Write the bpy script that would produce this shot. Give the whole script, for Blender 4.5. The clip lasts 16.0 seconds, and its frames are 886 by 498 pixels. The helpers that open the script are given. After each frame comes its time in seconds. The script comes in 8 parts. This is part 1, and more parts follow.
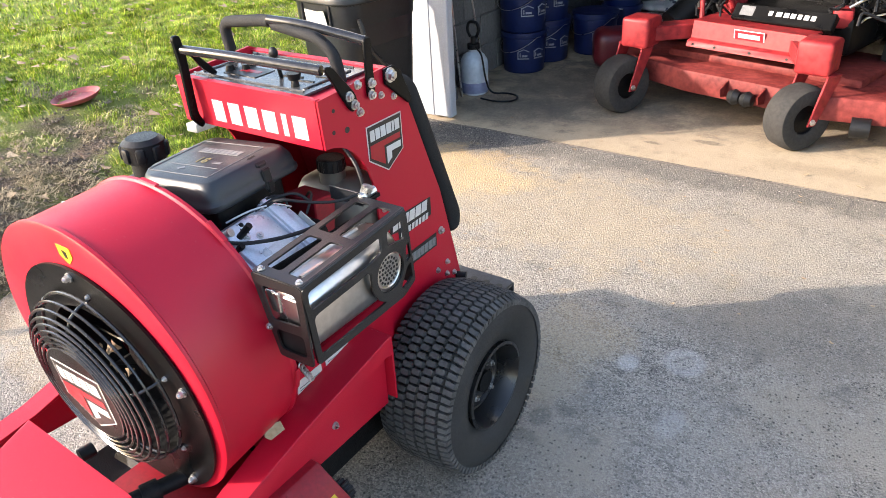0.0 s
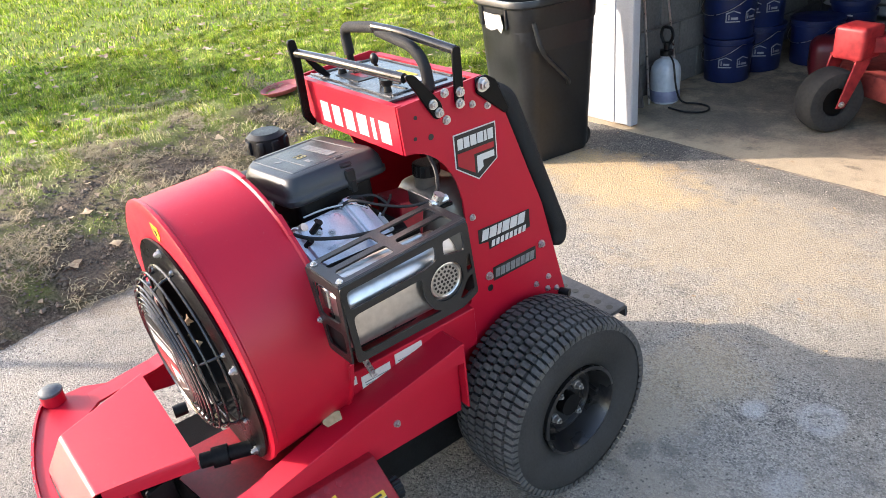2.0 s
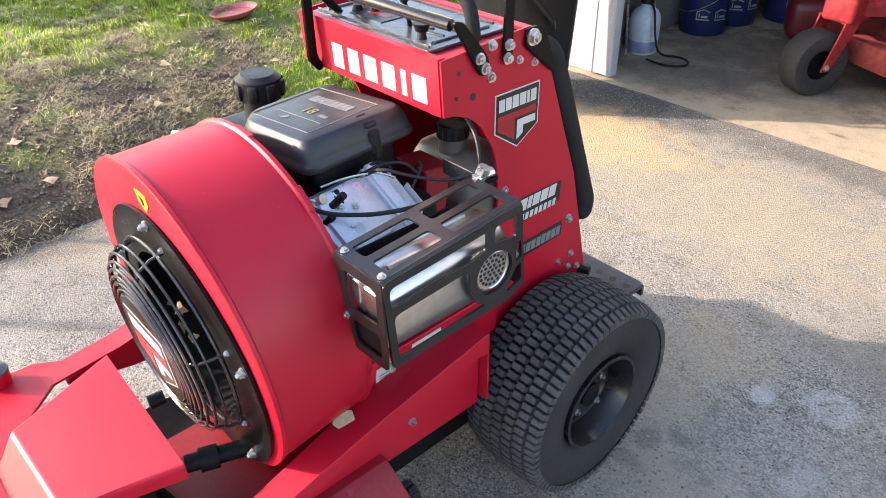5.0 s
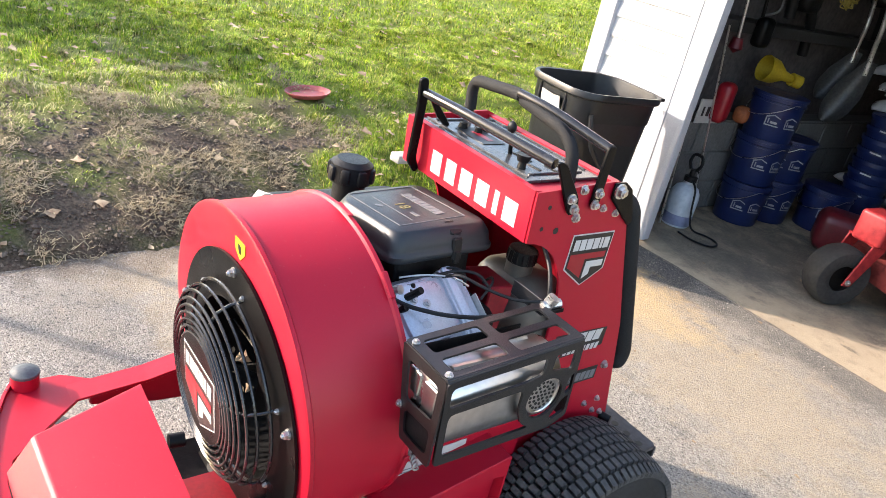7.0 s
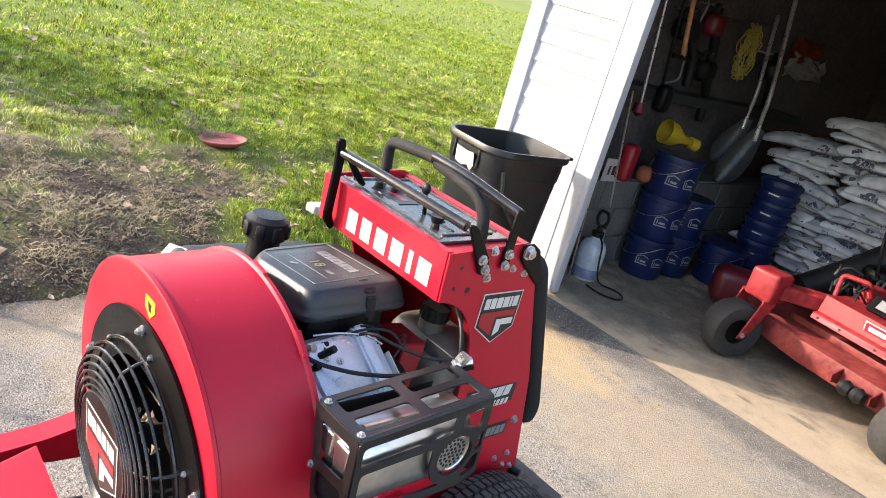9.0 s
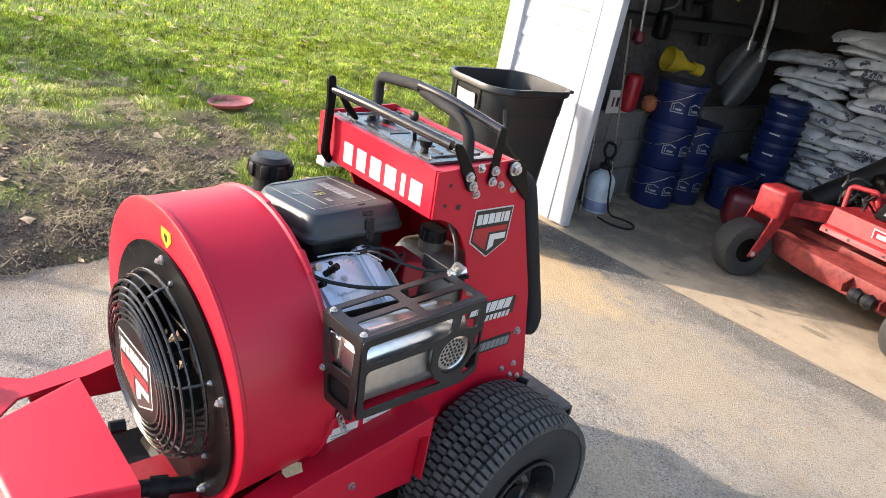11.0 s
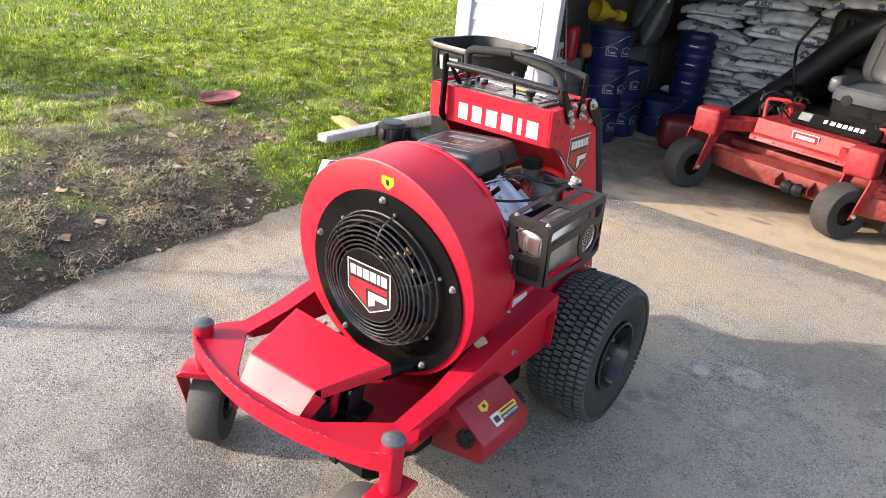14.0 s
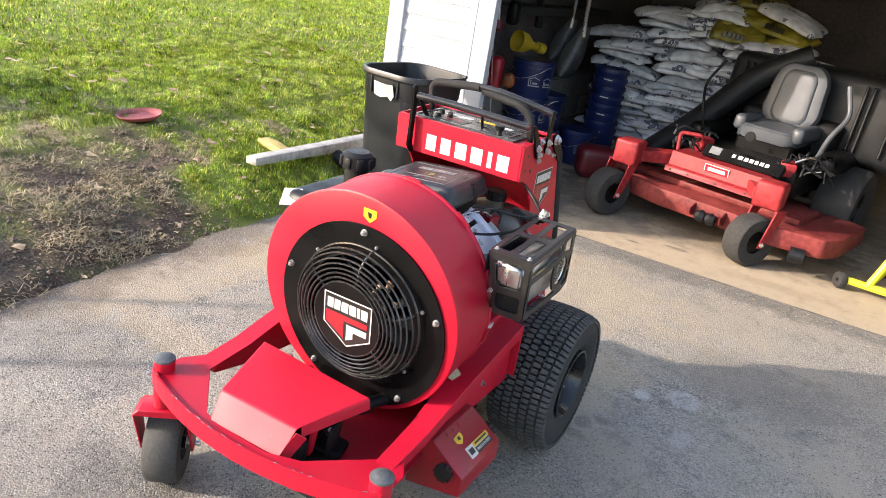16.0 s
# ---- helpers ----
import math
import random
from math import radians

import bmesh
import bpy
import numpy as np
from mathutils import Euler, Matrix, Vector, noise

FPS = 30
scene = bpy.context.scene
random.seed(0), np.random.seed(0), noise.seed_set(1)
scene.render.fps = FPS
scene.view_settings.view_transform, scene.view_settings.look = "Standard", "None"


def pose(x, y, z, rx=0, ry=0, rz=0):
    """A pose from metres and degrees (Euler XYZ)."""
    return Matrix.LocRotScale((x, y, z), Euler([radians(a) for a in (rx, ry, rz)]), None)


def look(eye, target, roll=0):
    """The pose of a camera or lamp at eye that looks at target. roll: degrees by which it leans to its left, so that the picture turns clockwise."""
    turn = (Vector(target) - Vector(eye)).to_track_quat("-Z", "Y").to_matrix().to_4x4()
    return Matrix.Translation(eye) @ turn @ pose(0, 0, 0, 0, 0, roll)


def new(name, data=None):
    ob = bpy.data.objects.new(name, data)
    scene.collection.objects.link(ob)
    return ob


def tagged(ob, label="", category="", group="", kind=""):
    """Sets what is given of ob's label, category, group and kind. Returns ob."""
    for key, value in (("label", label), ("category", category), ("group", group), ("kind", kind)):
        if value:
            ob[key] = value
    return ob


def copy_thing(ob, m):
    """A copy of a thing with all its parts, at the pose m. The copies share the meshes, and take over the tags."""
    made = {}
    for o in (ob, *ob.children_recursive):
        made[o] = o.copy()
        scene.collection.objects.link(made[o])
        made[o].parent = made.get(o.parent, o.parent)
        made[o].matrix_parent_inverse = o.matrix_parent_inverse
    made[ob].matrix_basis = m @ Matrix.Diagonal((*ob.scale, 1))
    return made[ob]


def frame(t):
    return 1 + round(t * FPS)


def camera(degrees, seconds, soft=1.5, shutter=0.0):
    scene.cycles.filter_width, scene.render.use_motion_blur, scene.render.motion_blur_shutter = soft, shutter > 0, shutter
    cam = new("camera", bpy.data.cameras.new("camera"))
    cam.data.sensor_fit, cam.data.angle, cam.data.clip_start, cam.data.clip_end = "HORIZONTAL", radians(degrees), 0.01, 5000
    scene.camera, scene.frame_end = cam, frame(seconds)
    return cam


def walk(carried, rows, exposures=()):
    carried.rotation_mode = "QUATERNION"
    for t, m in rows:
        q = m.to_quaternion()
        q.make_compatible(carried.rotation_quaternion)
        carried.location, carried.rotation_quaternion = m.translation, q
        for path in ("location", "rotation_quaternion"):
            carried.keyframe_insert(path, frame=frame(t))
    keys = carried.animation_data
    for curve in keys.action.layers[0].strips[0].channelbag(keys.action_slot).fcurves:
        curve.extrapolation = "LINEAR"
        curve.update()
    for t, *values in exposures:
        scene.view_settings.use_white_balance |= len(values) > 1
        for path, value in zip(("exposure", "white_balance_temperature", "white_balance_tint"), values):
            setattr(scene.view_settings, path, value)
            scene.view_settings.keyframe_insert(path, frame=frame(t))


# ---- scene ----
cam = camera(61.5, 16.0, soft=0.85)
PATH = [
    (0, (1.249, -0.945, 1.508), (0.224, 0.465, 0.528), -3.4),
    (0.5, (1.298, -0.843, 1.51), (0.08, 0.424, 0.555), -4.0),
    (1, (1.39, -0.76, 1.505), (0.017, 0.353, 0.569), -5.0),
    (1.5, (1.418, -0.732, 1.498), (-0.003, 0.313, 0.554), -5.5),
    (2, (1.451, -0.73, 1.503), (0.013, 0.294, 0.564), -6.3),
    (2.5, (1.483, -0.729, 1.512), (0.028, 0.273, 0.574), -7.1),
    (3, (1.489, -0.735, 1.502), (0.006, 0.21, 0.55), -7.8),
    (3.2, (1.474, -0.734, 1.491), (-0.019, 0.186, 0.53), -8.1),
    (5.3, (1.096, -0.74, 1.477), (-0.086, 0.42, 0.355), 1.8),
    (5.5, (1.083, -0.722, 1.458), (-0.062, 0.473, 0.334), 3.9),
    (6, (1.084, -0.731, 1.467), (-0.043, 0.53, 0.398), 6.5),
    (6.5, (1.113, -0.824, 1.504), (-0.146, 0.498, 0.687), 9.4),
    (7, (1.099, -0.887, 1.493), (-0.268, 0.312, 0.66), 13.2),
    (7.5, (1.103, -0.916, 1.492), (-0.332, 0.175, 0.626), 13.4),
    (8, (1.097, -0.9, 1.514), (-0.283, 0.321, 0.738), 14.5),
    (8.5, (1.098, -0.897, 1.53), (-0.218, 0.441, 0.836), 15.8),
    (8.7, (1.104, -0.9, 1.529), (-0.196, 0.465, 0.86), 16.3),
    (10.8, (1.201, -0.928, 1.509), (-0.006, 0.487, 0.773), 13.8),
    (11, (1.252, -0.937, 1.509), (-0.024, 0.386, 0.722), 11.4),
    (11.5, (1.317, -0.931, 1.502), (-0.073, 0.199, 0.612), 5.5),
    (12, (1.227, -1.067, 1.485), (-0.119, 0.074, 0.543), 4.3),
    (12.5, (1.083, -1.303, 1.462), (-0.113, -0.028, 0.49), 8.5),
    (13, (1.16, -1.514, 1.479), (0.044, -0.15, 0.535), 9.9),
    (13.5, (1.273, -1.668, 1.514), (0.184, -0.248, 0.62), 7.0),
    (14, (1.21, -1.746, 1.534), (0.147, -0.265, 0.712), 5.9),
    (14.5, (1.044, -1.848, 1.534), (0.021, -0.306, 0.775), 6.3),
    (15, (0.965, -1.908, 1.533), (-0.002, -0.319, 0.798), 7.5),
    (15.5, (0.987, -1.891, 1.535), (0.078, -0.266, 0.803), 8.6),
    (16, (1.028, -1.858, 1.539), (0.173, -0.208, 0.8), 9.4),
]
walk(cam, [(t, look(eye, target, roll)) for t, eye, target, roll in PATH], ((0, 2.42, 6850, 14), (1, 2.42, 6850, 14), (3.2, 2.42, 6850, 14), (5.5, 2.44, 6850, 14), (6, 2.44, 6850, 14), (6.5, 2.40, 6850, 14), (8.5, 2.28, 6850, 14), (11, 2.28, 6850, 14), (11.5, 2.28, 6850, 14), (12.5, 2.24, 6850, 14), (13, 2.19, 6850, 14), (14, 2.15, 6850, 14), (16, 2.13, 6850, 14)))

# ---------------------------------------------------------------- light
world = bpy.data.worlds.new("world")
scene.world = world
world.use_nodes = True
_n = world.node_tree.nodes
sky = _n.new("ShaderNodeTexSky")
sky.sky_type, sky.sun_disc = "NISHITA", False
sky.sun_elevation, sky.sun_rotation = radians(21), radians(227)
sky.air_density, sky.dust_density = 1.0, 1.5
_bg = _n["Background"]
_bg.inputs["Strength"].default_value = 0.15
world.node_tree.links.new(sky.outputs["Color"], _bg.inputs["Color"])

sun_data = bpy.data.lights.new("sun", "SUN")
sun_data.energy, sun_data.angle, sun_data.color = 2.25, radians(0.6), (1.0, 0.91, 0.815)
sun = new("sun", sun_data)
_d = Vector((0.715, 0.66, -0.375))
sun.matrix_world = look((-4, -4, 6), Vector((-4, -4, 6)) + _d)

# ---------------------------------------------------------------- materials
def material(name, low, high, rough=0.5, metal=0.0, grain=60.0, patch=4.0, bump=0.0, relief=200.0, rough_var=0.1, coat=0.0,
             random=0.0, spec=0.5):
    """Two colours mixed by a fine and a broad noise, with a fine relief."""
    m = bpy.data.materials.new(name)
    m.use_nodes = True
    t = m.node_tree
    b = t.nodes["Principled BSDF"]
    co = t.nodes.new("ShaderNodeTexCoord")
    n1, n2 = t.nodes.new("ShaderNodeTexNoise"), t.nodes.new("ShaderNodeTexNoise")
    n1.inputs["Scale"].default_value, n2.inputs["Scale"].default_value = grain, patch
    n1.inputs["Detail"].default_value = n2.inputs["Detail"].default_value = 6
    for n in (n1, n2):
        t.links.new(co.outputs["Object"], n.inputs["Vector"])
    add = t.nodes.new("ShaderNodeMath")
    add.operation = "ADD"
    t.links.new(n1.outputs["Fac"], add.inputs[0])
    t.links.new(n2.outputs["Fac"], add.inputs[1])
    last = add.outputs[0]
    if random:
        info, mul, a2 = t.nodes.new("ShaderNodeObjectInfo"), t.nodes.new("ShaderNodeMath"), t.nodes.new("ShaderNodeMath")
        mul.operation, mul.inputs[1].default_value, a2.operation = "MULTIPLY_ADD", random, "ADD"
        mul.inputs[2].default_value = -random / 2
        t.links.new(info.outputs["Random"], mul.inputs[0])
        t.links.new(mul.outputs[0], a2.inputs[0])
        t.links.new(last, a2.inputs[1])
        last = a2.outputs[0]
    ramp = t.nodes.new("ShaderNodeMapRange")
    ramp.inputs["From Min"].default_value, ramp.inputs["From Max"].default_value = 0.7, 1.3
    t.links.new(last, ramp.inputs["Value"])
    mix = t.nodes.new("ShaderNodeMix")
    mix.data_type = "RGBA"
    mix.inputs[6].default_value, mix.inputs[7].default_value = (*low, 1), (*high, 1)
    t.links.new(ramp.outputs[0], mix.inputs[0])
    t.links.new(mix.outputs[2], b.inputs["Base Color"])
    r2 = t.nodes.new("ShaderNodeMapRange")
    r2.inputs["To Min"].default_value, r2.inputs["To Max"].default_value = max(0.02, rough - rough_var), min(1, rough + rough_var)
    r2.inputs["From Min"].default_value, r2.inputs["From Max"].default_value = 0.3, 0.7
    t.links.new(n2.outputs["Fac"], r2.inputs["Value"])
    t.links.new(r2.outputs[0], b.inputs["Roughness"])
    b.inputs["Metallic"].default_value = metal
    b.inputs["Specular IOR Level"].default_value = spec
    b.inputs["Coat Weight"].default_value = coat
    if bump:
        n3, bp = t.nodes.new("ShaderNodeTexNoise"), t.nodes.new("ShaderNodeBump")
        n3.inputs["Scale"].default_value, n3.inputs["Detail"].default_value = relief, 4
        bp.inputs["Strength"].default_value, bp.inputs["Distance"].default_value = min(1, bump), 0.002 * max(1, bump)
        t.links.new(co.outputs["Object"], n3.inputs["Vector"])
        t.links.new(n3.outputs["Fac"], bp.inputs["Height"])
        t.links.new(bp.outputs[0], b.inputs["Normal"])
    return m


RED = material("red_paint", (0.32, 0.0036, 0.0165), (0.40, 0.0052, 0.0220), 0.44, grain=900, patch=5, bump=0.08, relief=700, rough_var=0.08, spec=0.32)


def speckle(m, colour, scale, low, strength):
    """Sparse dried specks over a material, gathered in patches."""
    t = m.node_tree
    b = t.nodes["Principled BSDF"]
    co, n1, n2 = t.nodes.new("ShaderNodeTexCoord"), t.nodes.new("ShaderNodeTexNoise"), t.nodes.new("ShaderNodeTexNoise")
    n1.inputs["Scale"].default_value, n1.inputs["Detail"].default_value = scale, 3
    n2.inputs["Scale"].default_value, n2.inputs["Detail"].default_value = 3.5, 4
    r1, r2, mul, mx = t.nodes.new("ShaderNodeMapRange"), t.nodes.new("ShaderNodeMapRange"), t.nodes.new("ShaderNodeMath"), t.nodes.new("ShaderNodeMix")
    r1.inputs["From Min"].default_value, r1.inputs["From Max"].default_value, r1.inputs["To Max"].default_value = low, low + 0.06, strength
    r2.inputs["From Min"].default_value, r2.inputs["From Max"].default_value = 0.48, 0.62
    mul.operation, mx.data_type = "MULTIPLY", "RGBA"
    mx.inputs[7].default_value = (*colour, 1)
    for n, r, k in ((n1, r1, 0), (n2, r2, 1)):
        t.links.new(co.outputs["Object"], n.inputs["Vector"])
        t.links.new(n.outputs["Fac"], r.inputs["Value"])
        t.links.new(r.outputs[0], mul.inputs[k])
    t.links.new(mul.outputs[0], mx.inputs[0])
    t.links.new(b.inputs["Base Color"].links[0].from_socket, mx.inputs[6])
    t.links.new(mx.outputs[2], b.inputs["Base Color"])


speckle(RED, (0.36, 0.12, 0.10), 150, 0.67, 0.22)
BLACK = material("black_powder_coat", (0.0022, 0.0022, 0.0024), (0.006, 0.006, 0.0062), 0.34, grain=500, patch=9, bump=0.15, relief=900, spec=0.11)
PLASTIC = material("black_plastic", (0.005, 0.0053, 0.0058), (0.011, 0.0115, 0.0125), 0.45, grain=700, patch=12, bump=0.2, relief=1200, spec=0.25)
FOAM = material("grip_foam", (0.008, 0.0083, 0.009), (0.017, 0.0172, 0.018), 0.8, grain=900, patch=15, bump=0.3, relief=1500, spec=0.25)
RUBBER = material("tyre_rubber", (0.014, 0.0142, 0.0144), (0.036, 0.0360, 0.0360), 0.72, grain=220, patch=14, bump=0.3, relief=500, spec=0.25)
TREADRUBBER = material("dusty_tread", (0.034, 0.0335, 0.033), (0.088, 0.086, 0.083), 0.7, grain=140, patch=22, bump=0.3, relief=500, spec=0.3)
GREYRUBBER = material("caster_rubber", (0.022, 0.022, 0.021), (0.055, 0.053, 0.049), 0.8, grain=160, patch=16, bump=0.3, relief=400)
ZINC = material("zinc_bolt", (0.36, 0.355, 0.35), (0.6, 0.59, 0.57), 0.34, metal=0.9, grain=400, patch=60)
STEEL = material("muffler_steel", (0.42, 0.405, 0.38), (0.58, 0.56, 0.53), 0.30, metal=0.95, grain=60, patch=5, bump=0.02, relief=300, rough_var=0.06)
ALLOY = material("cast_alloy", (0.44, 0.475, 0.53), (0.62, 0.655, 0.71), 0.36, metal=0.35, grain=300, patch=20, bump=0.25, relief=500)
PLATE = material("brushed_panel", (0.035, 0.035, 0.037), (0.075, 0.075, 0.077), 0.24, metal=0.2, grain=250, patch=14)
CHROME = material("polished_bar", (0.022, 0.022, 0.024), (0.045, 0.045, 0.047), 0.2, metal=0.45, grain=90, patch=8, rough_var=0.05)
WHITE = material("white_decal", (0.43, 0.425, 0.41), (0.50, 0.49, 0.475), 0.45, grain=200, patch=25)
BLACKDECAL = material("black_decal", (0.005, 0.005, 0.005), (0.009, 0.009, 0.009), 0.4, grain=200, patch=25)
REDDECAL = material("red_decal", (0.25, 0.005, 0.012), (0.31, 0.006, 0.015), 0.4, grain=200, patch=25)
YELLOW = material("yellow_decal", (0.5, 0.31, 0.012), (0.58, 0.38, 0.02), 0.5, grain=200, patch=25)
ENGINE = material("engine_black", (0.0025, 0.0025, 0.0028), (0.01, 0.01, 0.0105), 0.55, grain=90, patch=20, bump=0.4, relief=300, spec=0.15)
GREY = material("cap_grey", (0.1, 0.106, 0.11), (0.16, 0.165, 0.17), 0.55, grain=150, patch=40)
# darker copy of the red, shade mixed in, for inner and low-lying parts
SHADEDRED = material("shaded_red_paint", (0.17, 0.0022, 0.008), (0.26, 0.0038, 0.013), 0.45, grain=120, patch=12, bump=0.1, relief=300)
AIRCOVER = material("air_cover_plastic", (0.0120, 0.0142, 0.0172), (0.022, 0.0255, 0.0302), 0.42, grain=700, patch=9, bump=0.15, relief=1000, spec=0.4)
CAPDARK = material("post_cap", (0.040, 0.045, 0.049), (0.080, 0.086, 0.090), 0.5, grain=150, patch=40)
FADED = material("faded_yellow_print", (0.16, 0.135, 0.045), (0.24, 0.20, 0.08), 0.5, grain=150, patch=40)
GRILLEWIRE = material("grille_wire", (0.010, 0.010, 0.0105), (0.022, 0.022, 0.023), 0.25, grain=300, patch=12, spec=0.6)
CAGE = material("cage_paint", (0.004, 0.004, 0.0043), (0.011, 0.011, 0.0115), 0.38, spec=0.5, grain=300, patch=12, bump=0.2, relief=700)
STEPGREY = material("step_steel", (0.036, 0.039, 0.045), (0.075, 0.081, 0.091), 0.38, metal=0.4, grain=80, patch=14, bump=0.2)
RIMBLACK = material("rim_enamel", (0.006, 0.006, 0.0065), (0.013, 0.013, 0.0135), 0.3, grain=300, patch=12, spec=0.5)
TAN = material("tan_tag", (0.25, 0.19, 0.1), (0.4, 0.32, 0.2), 0.7, grain=120, patch=40)


# ---------------------------------------------------------------- mesh helpers
def B():
    return bmesh.new()


def box(bm, c, s, m=None, bev=0.0, seg=1):
    """A box of size s at c; m turns it about its own centre."""
    r = bmesh.ops.create_cube(bm, size=1, matrix=Matrix.Translation(c) @ (m or Matrix()) @ Matrix.Diagonal((*s, 1)))
    if bev:
        edges = list({e for v in r["verts"] for e in v.link_edges})
        bmesh.ops.bevel(bm, geom=edges, offset=bev, segments=seg, affect="EDGES", profile=0.5)
    return bm


def prism(bm, pts, axis, a, b, bev=0.0, seg=1):
    """A polygon in the two other axes, pulled along axis from a to b."""
    i = "xyz".index(axis)

    def at(p, h):
        q = list(p)
        q.insert(i, h)
        return q
    lo, hi = [bm.verts.new(at(p, a)) for p in pts], [bm.verts.new(at(p, b)) for p in pts]
    n = len(pts)
    faces = [bm.faces.new(lo), bm.faces.new(hi)]
    for k in range(n):
        faces.append(bm.faces.new((lo[k], lo[(k + 1) % n], hi[(k + 1) % n], hi[k])))
    bmesh.ops.recalc_face_normals(bm, faces=faces)
    if bev:
        edges = list({e for f in faces for e in f.edges})
        bmesh.ops.bevel(bm, geom=edges, offset=bev, segments=seg, affect="EDGES", profile=0.5)
    return bm


def cyl(bm, p0, p1, r, seg=14, r2=None):
    p0, p1 = Vector(p0), Vector(p1)
    d = p1 - p0
    m = Matrix.Translation((p0 + p1) / 2) @ d.to_track_quat("Z", "Y").to_matrix().to_4x4()
    bmesh.ops.create_cone(bm, cap_ends=True, segments=seg, radius1=r, radius2=r if r2 is None else r2, depth=d.length, matrix=m)
    return bm


def fillet(pts, rad, n=5):
    """Rounds the inner corners of a line of points."""
    pts = [Vector(p) for p in pts]
    out = [pts[0]]
    for a, p, b in zip(pts, pts[1:], pts[2:]):
        u, v = (a - p), (b - p)
        k = min(rad, u.length * 0.49, v.length * 0.49)
        s, e = p + u.normalized() * k, p + v.normalized() * k
        for j in range(n + 1):
            f = j / n
            out.append(s * (1 - f) ** 2 + p * 2 * f * (1 - f) + e * f * f)
    out.append(pts[-1])
    return out


def tube(bm, pts, r, seg=10, closed=False, flat=1.0):
    """A round bar along a line of points."""
    pts = [Vector(p) for p in pts]
    n, rings, up = len(pts), [], None
    for i, p in enumerate(pts):
        a = pts[(i - 1) % n] if closed or i else p
        b = pts[(i + 1) % n] if closed or i < n - 1 else p
        d = (b - a).normalized()
        if up is None:
            up = d.orthogonal().normalized()
        up = (up - d * up.dot(d)).normalized()
        w = d.cross(up)
        rings.append([bm.verts.new(p + (up * math.cos(q) + w * math.sin(q) * flat) * r) for q in (2 * math.pi * k / seg for k in range(seg))])
    for i in range(n if closed else n - 1):
        a, b = rings[i], rings[(i + 1) % n]
        off = 0
        if closed and i == n - 1:
            off = min(range(seg), key=lambda o: (a[0].co - b[o].co).length)
        for k in range(seg):
            bm.faces.new((a[k], a[(k + 1) % seg], b[(k + 1 + off) % seg], b[(k + off) % seg]))
    if not closed:
        bm.faces.new(rings[0][::-1])
        bm.faces.new(rings[-1])
    return bm


def lathe(bm, profile, m, seg=48, closed=True):
    """A profile of (radius, height) turned about the z axis of m. closed: the profile is a loop."""
    rings = []
    for k in range(seg):
        a = 2 * math.pi * k / seg
        rings.append([bm.verts.new(m @ Vector((r * math.cos(a), r * math.sin(a), h))) for r, h in profile])
    n = len(profile)
    for k in range(seg):
        a, b = rings[k], rings[(k + 1) % seg]
        for j in range(n if closed else n - 1):
            j2 = (j + 1) % n
            bm.faces.new((a[j], b[j], b[j2], a[j2]))
    bmesh.ops.remove_doubles(bm, verts=[v for v in bm.verts], dist=1e-6)
    return bm


def soften(pts, rad, n=3):
    """A closed outline with its corners rounded."""
    out, k = [], len(pts)
    for i in range(k):
        a, p, b = (Vector((*pts[(i + j) % k], 0)) for j in (-1, 0, 1))
        u, v = a - p, b - p
        f = min(rad, u.length * 0.45, v.length * 0.45)
        q, e = p + u.normalized() * f, p + v.normalized() * f
        for j in range(n + 1):
            w = j / n
            c = q * (1 - w) ** 2 + p * 2 * w * (1 - w) + e * w * w
            out.append((c.x, c.y))
    return out


def sheet(outer, holes, m, thick=0.004):
    """A cut steel sheet in the xy plane of m: an outline with holes, and its thickness along z."""
    bm = B()
    edges = []
    for loop in (outer, *holes):
        vs = [bm.verts.new((x, y, 0)) for x, y in loop]
        edges += [bm.edges.new((vs[k], vs[(k + 1) % len(vs)])) for k in range(len(vs))]
    bmesh.ops.triangle_fill(bm, use_beauty=True, use_dissolve=False, edges=edges)
    r = bmesh.ops.extrude_face_region(bm, geom=bm.faces[:])
    bmesh.ops.translate(bm, vec=(0, 0, thick), verts=[v for v in r["geom"] if isinstance(v, bmesh.types.BMVert)])
    bmesh.ops.transform(bm, matrix=m, verts=bm.verts)
    return bm


def ring(bm, c, axis, r, w, seg=48, side=8):
    """A torus round axis."""
    q = Vector(axis).to_track_quat("Z", "Y")
    pts = [Vector(c) + q @ Vector((r * math.cos(a), r * math.sin(a), 0)) for a in (2 * math.pi * k / seg for k in range(seg))]
    return tube(bm, pts, w, side, closed=True)


def rounded(w, d, r, n=6):
    """A rectangle with round corners, as a closed line."""
    out = []
    for cx, cy, a in ((w / 2 - r, d / 2 - r, 0), (-w / 2 + r, d / 2 - r, 90), (-w / 2 + r, -d / 2 + r, 180), (w / 2 - r, -d / 2 + r, 270)):
        out += [(cx + r * math.cos(radians(a + 90 * k / n)), cy + r * math.sin(radians(a + 90 * k / n))) for k in range(n + 1)]
    return out


def loft(bm, loops, close_first=True, close_last=True):
    """A skin over loops of points of equal count."""
    rings = [[bm.verts.new(p) for p in l] for l in loops]
    n = len(rings[0])
    for a, b in zip(rings, rings[1:]):
        for k in range(n):
            bm.faces.new((a[k], a[(k + 1) % n], b[(k + 1) % n], b[k]))
    if close_first:
        bm.faces.new(rings[0][::-1])
    if close_last:
        bm.faces.new(rings[-1])
    return bm


